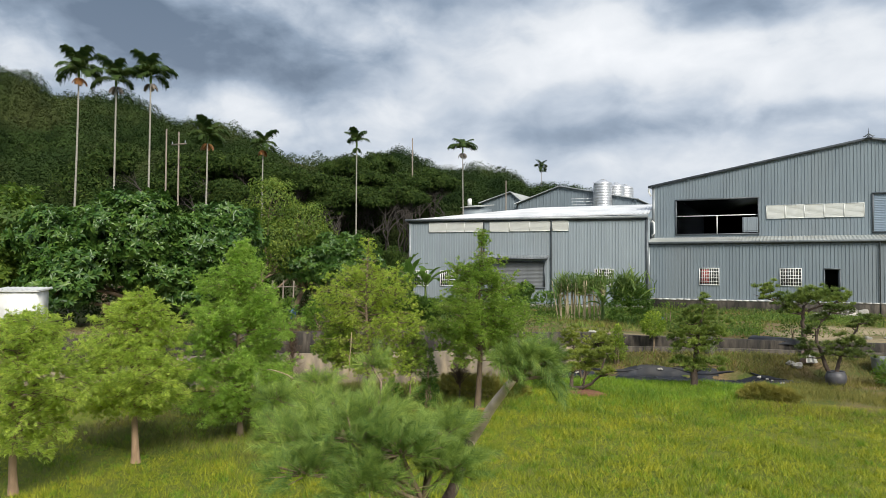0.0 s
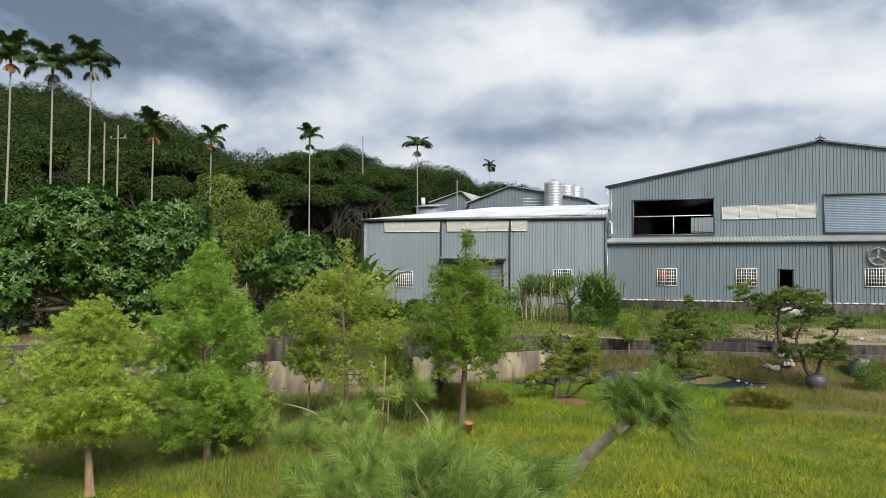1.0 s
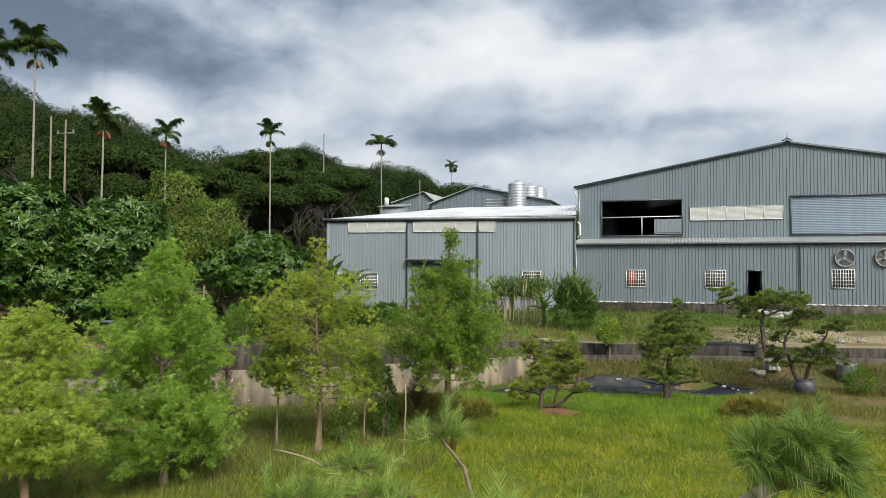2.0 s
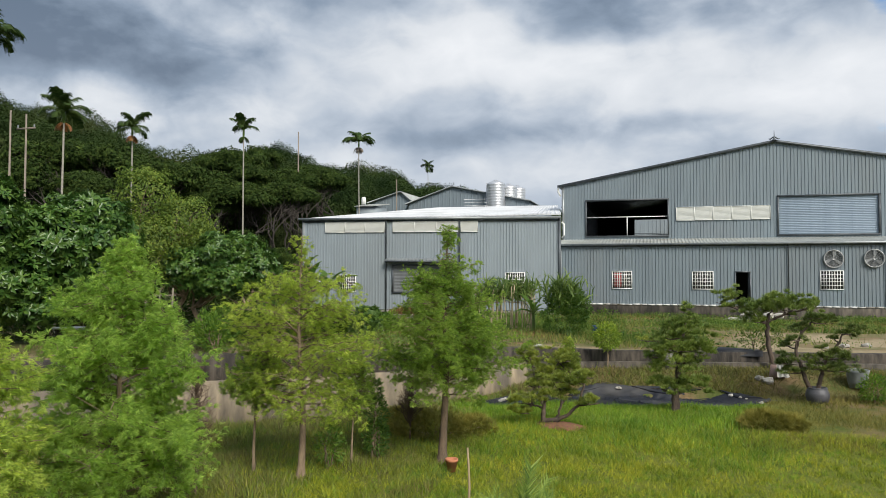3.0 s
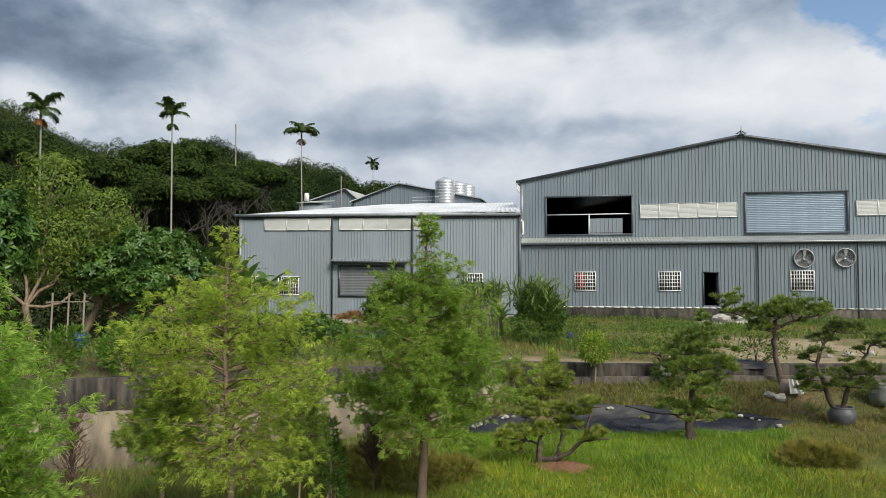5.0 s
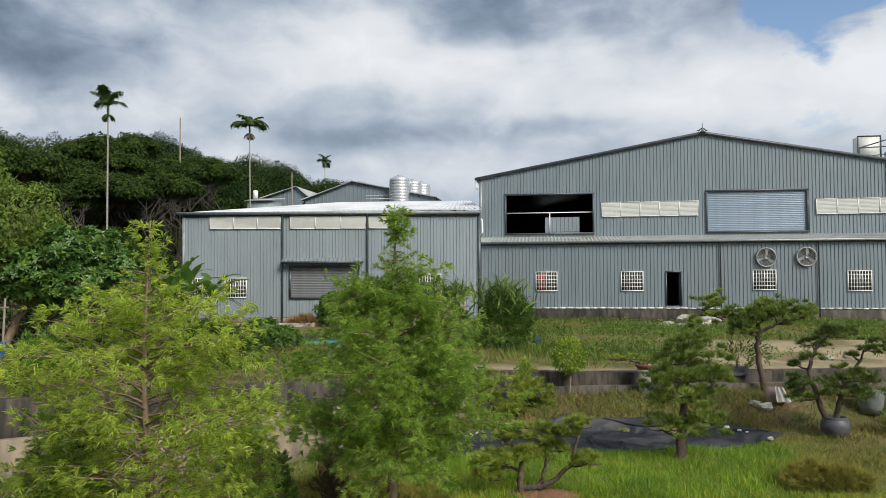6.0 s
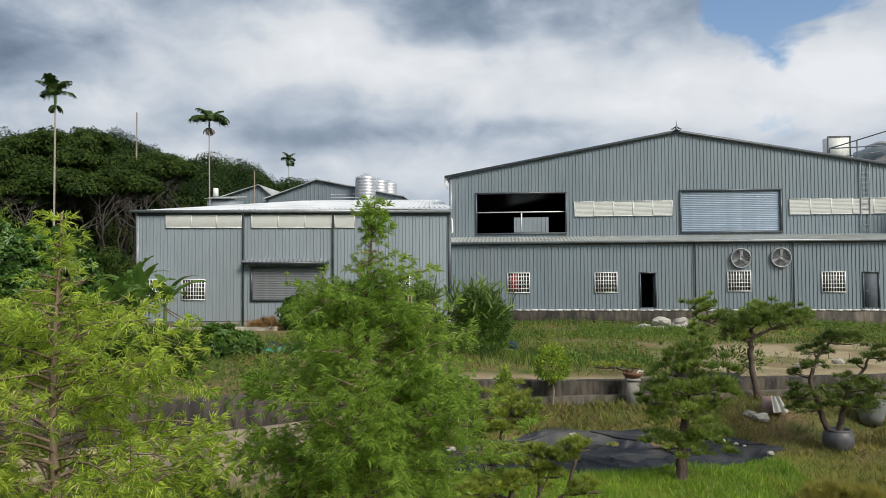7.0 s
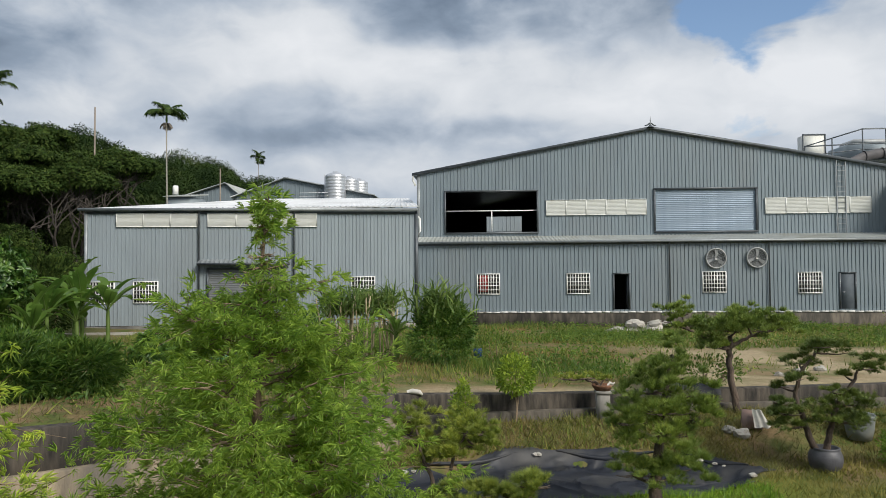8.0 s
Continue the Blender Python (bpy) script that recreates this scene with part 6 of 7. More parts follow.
def build_pots():
    t = thing("planter_pot", on_land(1.08, 27.2), "dark grey stoneware planter pot holding the twin-stemmed pine", "pot", "garden pots", size=0.86)
    part("body", Geo().lathe([(0.0, 0), (0.29, 0.0), (0.35, 0.1), (0.385, 0.25), (0.37, 0.38), (0.32, 0.48), (0.31, 0.5), (0.33, 0.53), (0.30, 0.55), (0.27, 0.53), (0.26, 0.48), (0, 0.48)], 26), "stoneware", t, smooth=True)
    t = thing("planter_pot", on_land(2.5, 28.7), "large pale glazed planter pot", "pot", "garden pots", size=0.8)
    part("body", Geo().lathe([(0.0, 0), (0.3, 0.0), (0.36, 0.25), (0.4, 0.6), (0.43, 0.7), (0.38, 0.7), (0.36, 0.58), (0, 0.58)], 28), "pale_pot", t, smooth=True)
    t = thing("terracotta_pot", on_land(-7.5, 17.6), "terracotta flower pot at the foot of a tree", "pot", "garden pots", size=0.76)
    part("body", Geo().lathe([(0.0, 0), (0.11, 0.0), (0.15, 0.27), (0.175, 0.27), (0.175, 0.34), (0.15, 0.34), (0.14, 0.27), (0, 0.27)], 22), "terracotta", t)
    t = thing("stone_pedestal", on_land(-3.08, 29.35), "square concrete pedestal carrying a shallow tray", "pedestal")
    part("block", Geo().slab(-0.15, 0.15, -0.15, 0.15, -0.1, 0.62, 0.03), "concrete", t)
    part("cap", Geo().slab(-0.18, 0.18, -0.18, 0.18, 0.62, 0.70, 0.02), "concrete", t)
    z = t.location.z + 0.70
    t = thing("bonsai_tray", (-3.08, 29.35, z), "shallow reddish bonsai tray on a pedestal", "pot", "garden pots")
    part("tray", Geo().lathe([(0, 0), (0.17, 0), (0.25, 0.1), (0.26, 0.14), (0.22, 0.14), (0.2, 0.1), (0, 0.1)], 18), "mulch", t)
    build_cloud_pine((-3.15, 29.35), [([(0, 0, 0), (-0.1, 0, 0.1), (-0.35, 0, 0.16), (-0.7, 0, 0.16)], 0.04, 0.015)], [(-0.35, 0, 0.2, 0.32, 0.26, 0.07), (-0.75, 0, 0.18, 0.3, 0.24, 0.06), (0.1, 0, 0.18, 0.2, 0.2, 0.06)],
                     39, "juniper", "tiny trailing bonsai in a shallow tray", "bonsai", size=0.07, density=240, name="small_bonsai", base_z=z + 0.09)
    t = thing("garden_ornament", (-2.92, 29.2, z + 0.14), "small white and red ornament on the tray", "ornament", size=0.6)
    part("body", Geo().tube([(-0.12, 0, 0.0), (-0.02, 0, 0.1), (0.1, 0, 0.06), (0.18, 0, 0.12)], (0.03, 0.06, 0.04, 0.015), 8), "cloth", t)
    part("base", Geo().tube([(-0.1, 0, -0.01), (0.1, 0, 0.0)], 0.035, 7), "pink", t)
    # slab with a draped white cloth
    p = on_land(0.28, 28.95)
    t = thing("stone_slab", p, "leaning pinkish stone slab", "stone", size=0.72)
    part("slab", Geo().add(np.array([(-0.42, -0.1, 0), (0.25, -0.12, 0), (0.3, 0.1, 0.55), (-0.3, 0.1, 0.6), (-0.42, 0.05, 0), (0.25, 0.05, 0), (0.3, 0.22, 0.52), (-0.3, 0.22, 0.57)]), [(0, 1, 2, 3), (7, 6, 5, 4), (0, 4, 5, 1), (3, 2, 6, 7), (0, 3, 7, 4), (1, 5, 6, 2)]), "pink", t)
    t = thing("white_cloth", p, "white cloth draped over a stone slab", "cloth", size=0.72)
    u, v = np.meshgrid(np.linspace(0, 1, 12), np.linspace(0, 1, 12))
    X = -0.1 + 0.3 * u + 0.22 * v * u
    Y = -0.12 - 0.22 * v + 0.05 * np.sin(u * 14)
    Z = 0.62 - 0.52 * v + 0.02 * np.sin(u * 11 + v * 3)
    i, k = np.meshgrid(np.arange(11), np.arange(11), indexing="ij")
    f = np.stack([i * 12 + k, i * 12 + k + 1, (i + 1) * 12 + k + 1, (i + 1) * 12 + k], -1).reshape(-1, 4)
    g = Geo().add(np.stack([X, Y, Z], -1).reshape(-1, 3), f).add(np.stack([X, Y + 0.02, Z - 0.01], -1).reshape(-1, 3), f[:, ::-1])
    part("fabric", g, "cloth", t, smooth=True)


build_pots()


def rock_mesh(seed, r):
    bm = bmesh.new()
    bmesh.ops.create_icosphere(bm, subdivisions=2, radius=r)
    for v in bm.verts:
        n = noise.noise(v.co * (1.6 / r) + Vector((seed, 0, 0)))
        v.co *= 1 + 0.38 * n
        v.co.z *= 0.62
    me = bpy.data.meshes.new("rock")
    bm.to_mesh(me)
    bm.free()
    me.materials.append(M["rock"])
    return me


def build_rocks():
    rng = np.random.default_rng(8)
    big, small = [rock_mesh(k, 0.36) for k in range(4)], [rock_mesh(9 + k, 0.075) for k in range(3)]
    for k in range(17):
        x, y = 1.7 + rng.normal(0, 0.7), 49.6 + rng.normal(0, 0.4)
        ob = tagged(new("rock", big[k % 4]), "pale boulder in a heap before the plinth", "rock", "boulder heap")
        s = rng.uniform(0.7, 1.35)
        ob.matrix_basis = pose(*on_land(x, y, 0.14 * s + (0.34 if k > 10 else 0)), rng.uniform(-20, 20), 0, rng.uniform(0, 360))
        ob.scale = (s, s, s)
    for k in range(30):
        a = rng.uniform(0, 2 * math.pi)
        x = POND[0] + POND[2] * 1.0 * math.cos(a)
        y = POND[1] + 0.12 * (x - POND[0]) + POND[3] * 1.0 * math.sin(a)
        if math.sin(a) < -0.2:
            continue
        ob = tagged(new("rock", small[k % 3]), "small pale stone holding down the pond liner", "rock", "pond edge stones")
        s = rng.uniform(0.6, 1.3)
        ob.matrix_basis = pose(*on_land(x, y, 0.05 * s), 0, 0, rng.uniform(0, 360))
        ob.scale = (s, s, s)
    for x, y, s in ((-0.05, 28.75, 0.55), (-0.3, 28.9, 0.45), (3.2, 33.5, 0.55), (2.4, 32.9, 0.4), (4.1, 34.2, 0.5)):
        ob = tagged(new("rock", big[int(x * 7) % 4]), "pale boulder lying in the garden", "rock", "loose boulders")
        ob.matrix_basis = pose(*on_land(x, y, 0.1 * s), 0, 0, x * 100)
        ob.scale = (s, s, s)


build_rocks()


def build_pond():
    m, w = 240, 64
    u, a = np.meshgrid(np.linspace(0, 1, w), np.linspace(0, 2 * np.pi, m))
    edge = 1.04 + 0.07 * np.sin(5 * a) + 0.06 * np.sin(11 * a + 1) + 0.02 * np.sin(23 * a)
    X = POND[0] + POND[2] * u * edge * np.cos(a)
    Y = POND[1] + 0.12 * (X - POND[0]) + POND[3] * u * edge * np.sin(a)
    Z = land(X, Y) + 0.05 + 0.09 * (1 - np.abs(np.sin(X * 1.6 + 1.2 * np.sin(Y * 1.7)))) ** 12 + 0.07 * (1 - np.abs(np.sin(Y * 2.1 + X * 0.7 + np.sin(X * 1.3)))) ** 12 + 0.06 * (1 - np.abs(np.sin(X * 3.3 - Y * 2.6 + 1.5 * np.sin(Y * 2.3 + X)))) ** 9 + 0.015 * np.sin(X * 6 + Y * 5)
    Z = np.where(u > 0.86, land(X, Y) + 0.02 + (Z - land(X, Y) - 0.02) * smooth(1.0, 0.86, u), Z)
    i, k = np.meshgrid(np.arange(m - 1), np.arange(w - 1), indexing="ij")
    f = np.stack([i * w + k, i * w + k + 1, (i + 1) * w + k + 1, (i + 1) * w + k], -1).reshape(-1, 4)
    th = thing("pond_liner", (0, 0, 0), "wrinkled black plastic sheet lining a drained pond", "pond liner")
    part("sheet", Geo().add(np.stack([X, Y, Z], -1).reshape(-1, 3), f), "liner", th, smooth=True)
    # loose folds along the bank
    rng = np.random.default_rng(15)
    for a0, a1 in ((0.25, 0.8), (0.95, 1.5), (1.7, 2.25), (2.4, 2.9)):
        q = np.linspace(a0, a1, 16)
        e = 1.0 + 0.05 * rng.random() + 0.03 * np.sin(9 * q)
        fx = POND[0] + POND[2] * e * np.cos(q)
        fy = POND[1] + 0.12 * (fx - POND[0]) + POND[3] * e * np.sin(q)
        r = 0.05 * np.sin(np.linspace(0.1, 3.04, 16)) * rng.uniform(0.7, 1.3, 16) + 0.012
        part("fold", Geo().tube(np.stack([fx, fy, land(fx, fy) + 0.03], -1), r, 7), "liner", th, smooth=True)
    # mulch bed under the low juniper
    th = thing("mulch_bed", on_land(-5.9, 21.6), "reddish mulch heap under the trained juniper", "mulch")
    rng = np.random.default_rng(5)
    ang = np.linspace(0, 2 * np.pi, 40)[:-1]
    prof = [(0.0, 0.13), (0.35, 0.11), (0.7, 0.06), (0.95, 0.0), (1.0, -0.08)]
    v = [(0.75 * r * math.cos(q) * (1 + 0.12 * math.sin(3 * q)), 0.42 * r * math.sin(q) * (1 + 0.1 * math.sin(5 * q)), z + rng.normal(0, 0.008)) for r, z in prof for q in ang]
    f = [(i * 39 + k, i * 39 + (k + 1) % 39, (i + 1) * 39 + (k + 1) % 39, (i + 1) * 39 + k) for i in range(4) for k in range(39)]
    part("heap", Geo().add(v, f), "mulch", th, smooth=True)


build_pond()

# ---- the yard beyond the wall ----
def build_reeds():
    rng = np.random.default_rng(41)
    th = thing("creeper_clump", on_land(-7.3, 34.6), "tall reeds overgrown by dark ivy creeper", "creeper", "yard plants")
    P, D = shell([(0, 0, 0.8, 0.95, 0.7, 0.85), (0.1, 0, 1.5, 0.85, 0.6, 0.55), (0.5, 0, 1.2, 0.6, 0.5, 0.6)], 5600, rng, 0.7, -1)
    P[:, 2] = np.maximum(P[:, 2], 0.02)
    part("creeper", Geo().scatter(LEAF, P, D + rng.normal(0, 0.4, D.shape), rng.uniform(0.10, 0.16, len(P)), rng=rng), "bush", th)
    n = 300
    P = np.stack([rng.normal(-0.05, 0.42, n), rng.normal(0, 0.3, n), rng.uniform(1.3, 2.2, n)], -1)
    D = np.stack([rng.normal(0, 0.5, n), rng.normal(0, 0.5, n), rng.uniform(0.5, 1.3, n)], -1)
    part("leaf_mass", Geo().scatter(STRAP, P, D, rng.uniform(0.6, 1.05, n), rng=rng), "reed", th)
    th = thing("reed_stand", on_land(-10.3, 37.2), "stand of reeds tied to dry bamboo stakes", "reeds", "yard plants")
    for k in range(46):
        x, y = rng.uniform(-1.2, 1.2), rng.normal(-0.1, 0.22)
        part("stake", Geo().tube(limb(rng, (x, y, -0.05), (x + rng.normal(0, 0.16), y, rng.uniform(1.3, 2.3)), 0, 0.02), 0.024, 5), "bamboo", th)
    for z in (1.3,):
        part("cross_pole", Geo().tube([(-1.25, -0.25, z), (0, -0.28, z + 0.05), (1.2, -0.25, z - 0.02)], 0.022, 5), "dry_stem", th)
    n = 800
    P = np.stack([rng.uniform(-1.25, 1.25, n), rng.normal(0, 0.3, n), rng.uniform(1.35, 2.1, n)], -1)
    D = np.stack([rng.normal(0, 0.6, n), rng.normal(0, 0.5, n), rng.uniform(0.3, 1.2, n)], -1)
    part("leaf_mass", Geo().scatter(STRAP, P, D, rng.uniform(0.5, 0.95, n), rng=rng), "reed", th)


build_reeds()
for k, (x, y, st, ln) in enumerate(((-22.9, 41.3, 2.0, 2.3), (-24.0, 42.6, 2.3, 2.3), (-22.3, 39.9, 1.5, 2.0), (-24.6, 39.6, 2.2, 2.5), (-23.6, 37.0, 1.7, 2.3), (-22.0, 36.6, 1.3, 2.0), (-21.4, 40.6, 1.9, 2.4), (-22.6, 38.4, 1.8, 2.5), (-13.2, 42.6, 1.0, 1.5), (-12.2, 43.4, 1.2, 1.5), (-8.9, 36.0, 0.9, 1.4))):
    build_banana(x, y, 50 + k, length=ln, stem=st)
for k, (x, y, lob, leaf, lab) in enumerate((
        (-16.8, 27.6, [(0, 0, 0.6, 1.2, 0.9, 0.65), (1.3, 0.8, 0.55, 1.0, 0.8, 0.6), (-1.2, -0.6, 0.6, 1.1, 0.8, 0.6)], "bush", "dense dark hedge of strap-leaved bushes on the wall's bank"),
        (-15.9, 33.4, [(0, 0, 0.5, 0.85, 0.75, 0.55), (0.7, 0.3, 0.4, 0.6, 0.5, 0.4)], "bush", "broad-leaved dark bush on the bank"),
        (-17.9, 24.4, [(0, 0, 0.6, 0.6, 0.55, 0.6), (0.3, 0.2, 1.0, 0.4, 0.4, 0.4)], "bright_bush", "leafy green shrub on the bank"),
        (-16.9, 23.3, [(0, 0, 0.5, 0.6, 0.55, 0.5), (-0.5, 0.3, 0.7, 0.45, 0.4, 0.45)], "bright_bush", "leafy green shrub on the bank"),
        (-18.5, 22.7, [(0, 0, 0.55, 0.55, 0.5, 0.55), (0.3, 0.2, 0.9, 0.4, 0.4, 0.4)], "bright_bush", "leafy green shrub on the bank"),
        (-19.8, 21.6, [(0, 0, 0.5, 0.5, 0.5, 0.5)], "bright_bush", "leafy green shrub on the bank"),
        (-23.6, 38.2, [(0, 0, 0.8, 1.2, 1.0, 0.9), (1.4, -0.8, 0.6, 1.0, 0.9, 0.7)], "bush", "thicket of green shrubs below the bananas"),
        (-20.6, 35.0, [(0, 0, 0.5, 1.0, 0.9, 0.6), (-1.3, 0.5, 0.6, 1.1, 0.9, 0.7), (-2.4, 1.8, 0.8, 1.1, 1.0, 0.8)], "bush", "tall leafy green shrubs beside the bananas"),
        (-27.5, 46.0, [(0, 0, 2.0, 1.8, 1.5, 2.0), (-1.5, -1, 1.6, 1.6, 1.5, 1.6)], "woods", "dark shrub against the shed's corner"))):
    build_bush(x, y, lob, int((2200 if 2 <= k <= 5 else 900) * sum(c[3] * c[5] for c in lob)), LANCE if k < 1 else ROSETTE if k == 1 else LEAF, (0.36, 0.2, 0.13, 0.13, 0.13, 0.13, 0.18, 0.2, 0.24)[k], 60 + k, leaf, lab, "shrub", "bank shrubs")
for k, (x, y, s, leaf) in enumerate(((-30.5, 25.5, 1.2, "woods"), (-32.5, 30.5, 1.4, "woods"), (-29.5, 29.5, 1.0, "woods"), (-34.5, 36.5, 1.5, "woods"), (-31.0, 39.5, 1.2, "woods"), (-29.0, 43.0, 1.2, "woods"), (-34.0, 43.5, 1.5, "woods"), (-37.0, 24.0, 1.5, "woods"), (-31.5, 47.5, 1.4, "woods"), (-38.0, 33.0, 1.6, "woods"))):
    build_bush(x, y, [(0, 0, 1.0 * s, 1.7 * s, 1.5 * s, 1.1 * s), (1.4 * s, 0.8 * s, 0.8 * s, 1.3 * s, 1.2 * s, 0.9 * s), (-1.4 * s, -0.7 * s, 0.9 * s, 1.4 * s, 1.3 * s, 1.0 * s)], 1500, LEAF, 0.24, 170 + k, leaf, "dark undergrowth thicket beneath the trees", "thicket", "undergrowth")
build_bush(-13.3, 40.6, [(0, 0, 0.7, 1.1, 0.9, 0.7)], 900, LEAF, 0.2, 71, "bush", "dark leafy bush before the shed", "shrub", "yard plants")
build_bush(-18.3, 49.4, [(0, 0, 0.9, 0.75, 0.6, 0.8), (0.5, 0, 1.5, 0.5, 0.45, 0.5)], 420, ROSETTE, 0.3, 74, "bush", "dark big-leaved plant beside the roller shutter", "shrub", "yard plants")
build_bush(-19.7, 49.2, [(0, 0, 0.2, 0.6, 0.4, 0.3), (-0.6, 0, 0.15, 0.5, 0.3, 0.22)], 420, TUFT, 0.34, 75, "red_straw", "clump of reddish dry grass against the shed", "dry_clump", "yard plants")
build_bush(-5.6, 35.6, [(0, 0, 0.5, 0.8, 0.5, 0.6)], 700, LEAF, 0.11, 72, "mid_leaf", "weedy green bush beside the creeper clump", "shrub", "yard plants")
build_bush(16.3, 51.5, [(0, 0, 0.7, 1.2, 0.8, 0.8), (2.2, 0, 0.8, 1.4, 0.8, 0.9)], 1500, LEAF, 0.16, 73, "mid_leaf", "weeds growing against the plinth", "shrub", "yard plants")


def build_yard_things():
    t = thing("plastic_barrel", on_land(-24.9, 31.6, -0.12), "blue plastic barrel under the trees", "barrel", size=0.85)
    part("body", Geo().lathe([(0, 0), (0.27, 0), (0.29, 0.05), (0.29, 0.3), (0.305, 0.33), (0.29, 0.36), (0.29, 0.6), (0.305, 0.63), (0.29, 0.66), (0.28, 0.88), (0.24, 0.9), (0, 0.9)], 20), "blue", t, smooth=True)
    t = thing("plastic_barrel", on_land(-6.15, 36.4), "small blue plastic drum behind the creeper", "barrel")
    part("body", Geo().lathe([(0, 0), (0.15, 0), (0.16, 0.36), (0.13, 0.4), (0, 0.4)], 16), "blue", t, smooth=True)
    t = thing("tarpaulin", on_land(-14.6, 35.4), "crumpled teal tarpaulin with black netting on the ground", "tarpaulin")
    m = 16
    u, v = np.meshgrid(np.linspace(-1, 1, m), np.linspace(-1, 1, m))
    i, k = np.meshgrid(np.arange(m - 1), np.arange(m - 1), indexing="ij")
    f = np.stack([i * m + k, i * m + k + 1, (i + 1) * m + k + 1, (i + 1) * m + k], -1).reshape(-1, 4)
    z = 0.12 + 0.09 * np.sin(u * 5 + v * 3) * np.cos(v * 4) - 0.1 * np.maximum(np.abs(u), np.abs(v)) ** 4
    part("sheet", Geo().add(np.stack([u * 1.5, v * 0.6, z], -1).reshape(-1, 3), f), "teal", t, smooth=True)
    part("netting", Geo().add(np.stack([u * 1.1 + 0.1, v * 0.5 + 1.0, z + 0.08], -1).reshape(-1, 3), f), "liner", t, smooth=True)
    # white hut under the trees
    p = on_land(-25.2, 16.75)
    t = thing("garden_hut", p, "small white sheet-walled hut under the trees", "hut", turn=30)
    part("wall", Geo().slab(-1.2, 0.35, 0, 0.9, 0, 1.62, 0.03), "white", t)
    part("roof", pitched_sheet([(-1.3, -0.1, 1.62), (0.45, -0.1, 1.62), (0.45, 1.0, 1.7), (-1.3, 1.0, 1.7)], 10), "roof_white", t)
    t = thing("garden_table", on_land(-26.3, 27.6), "pale low sheet-topped bench among the trunks", "bench")
    part("top", Geo().slab(-1.0, 1.0, -0.4, 0.4, 0.42, 0.5), "white", t)
    for x in (-0.9, 0.82):
        part("leg", Geo().slab(x, x + 0.08, -0.3, 0.3, 0, 0.42), "wood_post", t)
    # frame of poles between the trunks
    t = thing("pole_frame", on_land(-27.0, 33.4), "rough frame of thin wooden poles", "frame")
    for x in (-0.8, 0.0, 0.75):
        part("pole", Geo().tube([(x, 0, -0.1), (x + 0.1, 0, 2.3)], 0.04, 6), "wood_post", t)
    part("cross_pole", Geo().tube([(-1.0, 0, 1.9), (1.0, 0, 1.95)], 0.035, 6), "wood_post", t)
    t = thing("white_sack", (-7.55, 29.0, 1.38), "white sack lying over the wall's edge", "sack", size=0.6)
    part("body", Geo().tube([(-0.3, 0.1, 0.1), (-0.1, 0.05, 0.13), (0.2, 0, 0.1), (0.32, -0.08, 0.02)], (0.06, 0.11, 0.1, 0.04), 8), "cloth", t, smooth=True)
    # ditch drain in the wall
    t = thing("black_sheet", (-0.9, 30.75, 1.3), "black plastic sheet folded over the wall's edge", "plastic sheet")
    part("sheet", Geo().add([(-0.9, -0.35, 0.06), (0.9, -0.3, 0.05), (1.0, 0.5, 0.03), (-0.8, 0.5, 0.1), (-0.9, -0.42, -0.15), (0.9, -0.4, -0.12), (-0.9, -0.33, 0.03), (0.9, -0.28, 0.02), (1.0, 0.5, 0.0), (-0.8, 0.5, 0.07)], [(0, 1, 2, 3), (4, 5, 1, 0), (9, 8, 7, 6)]), "liner", t)


build_yard_things()

# ---- trees beyond the wall ----

build_broadleaf("broadleaf_tree", (-26.6, 22.6), [(0, 0, 4.0, 2.6, 2.4, 1.7), (1.8, 2.2, 3.4, 2.0, 2.0, 1.6), (-2.2, -1.6, 3.6, 2.2, 2.2, 1.6), (0.8, 0.8, 2.3, 2.2, 2.0, 1.3), (-1.0, -2.4, 2.4, 2.0, 1.6, 1.2), (2.2, 2.8, 2.2, 1.4, 1.4, 1.2), (2.3, 3.6, 3.6, 1.6, 1.6, 1.4), (-0.5, -3.4, 1.6, 1.6, 1.4, 1.0), (1.6, 1.5, 1.3, 1.5, 1.4, 0.8), (2.0, 3.4, 4.6, 1.6, 1.5, 1.0)], 7600, ROSETTE, 0.265, 81, "broad", "large tree with big glossy dark green leaves", 0.22, group="trees behind the wall")
build_broadleaf("broadleaf_tree", (-33.0, 20.5), [(0, 0, 4.4, 2.8, 2.6, 1.9), (2.2, 1.4, 3.6, 2.2, 2.0, 1.6), (-2.4, -2.0, 3.6, 2.4, 2.2, 1.7), (0.5, -1.5, 2.6, 2.2, 2.0, 1.3)], 3000, ROSETTE, 0.27, 82, "mid_leaf", "large spreading tree with pale green leaves", 0.22, group="trees behind the wall")
build_broadleaf("broadleaf_tree", (-29.3, 35.2), [(0.6, 0, 3.5, 2.0, 1.8, 1.1), (0, 0, 6.9, 1.7, 1.7, 1.7), (1.6, 1.0, 5.6, 1.8, 1.7, 1.6), (-1.5, -1.2, 5.4, 1.9, 1.7, 1.7), (0.5, -0.5, 4.6, 2.3, 2.0, 1.5), (2.2, 1.6, 4.4, 1.7, 1.5, 1.3), (-2.1, -1.6, 4.2, 1.7, 1.5, 1.3)], 16000, LEAF, 0.2, 83, "dome_leaf", "tall fine-leaved green tree", 0.16, group="trees behind the wall", trunks=3)
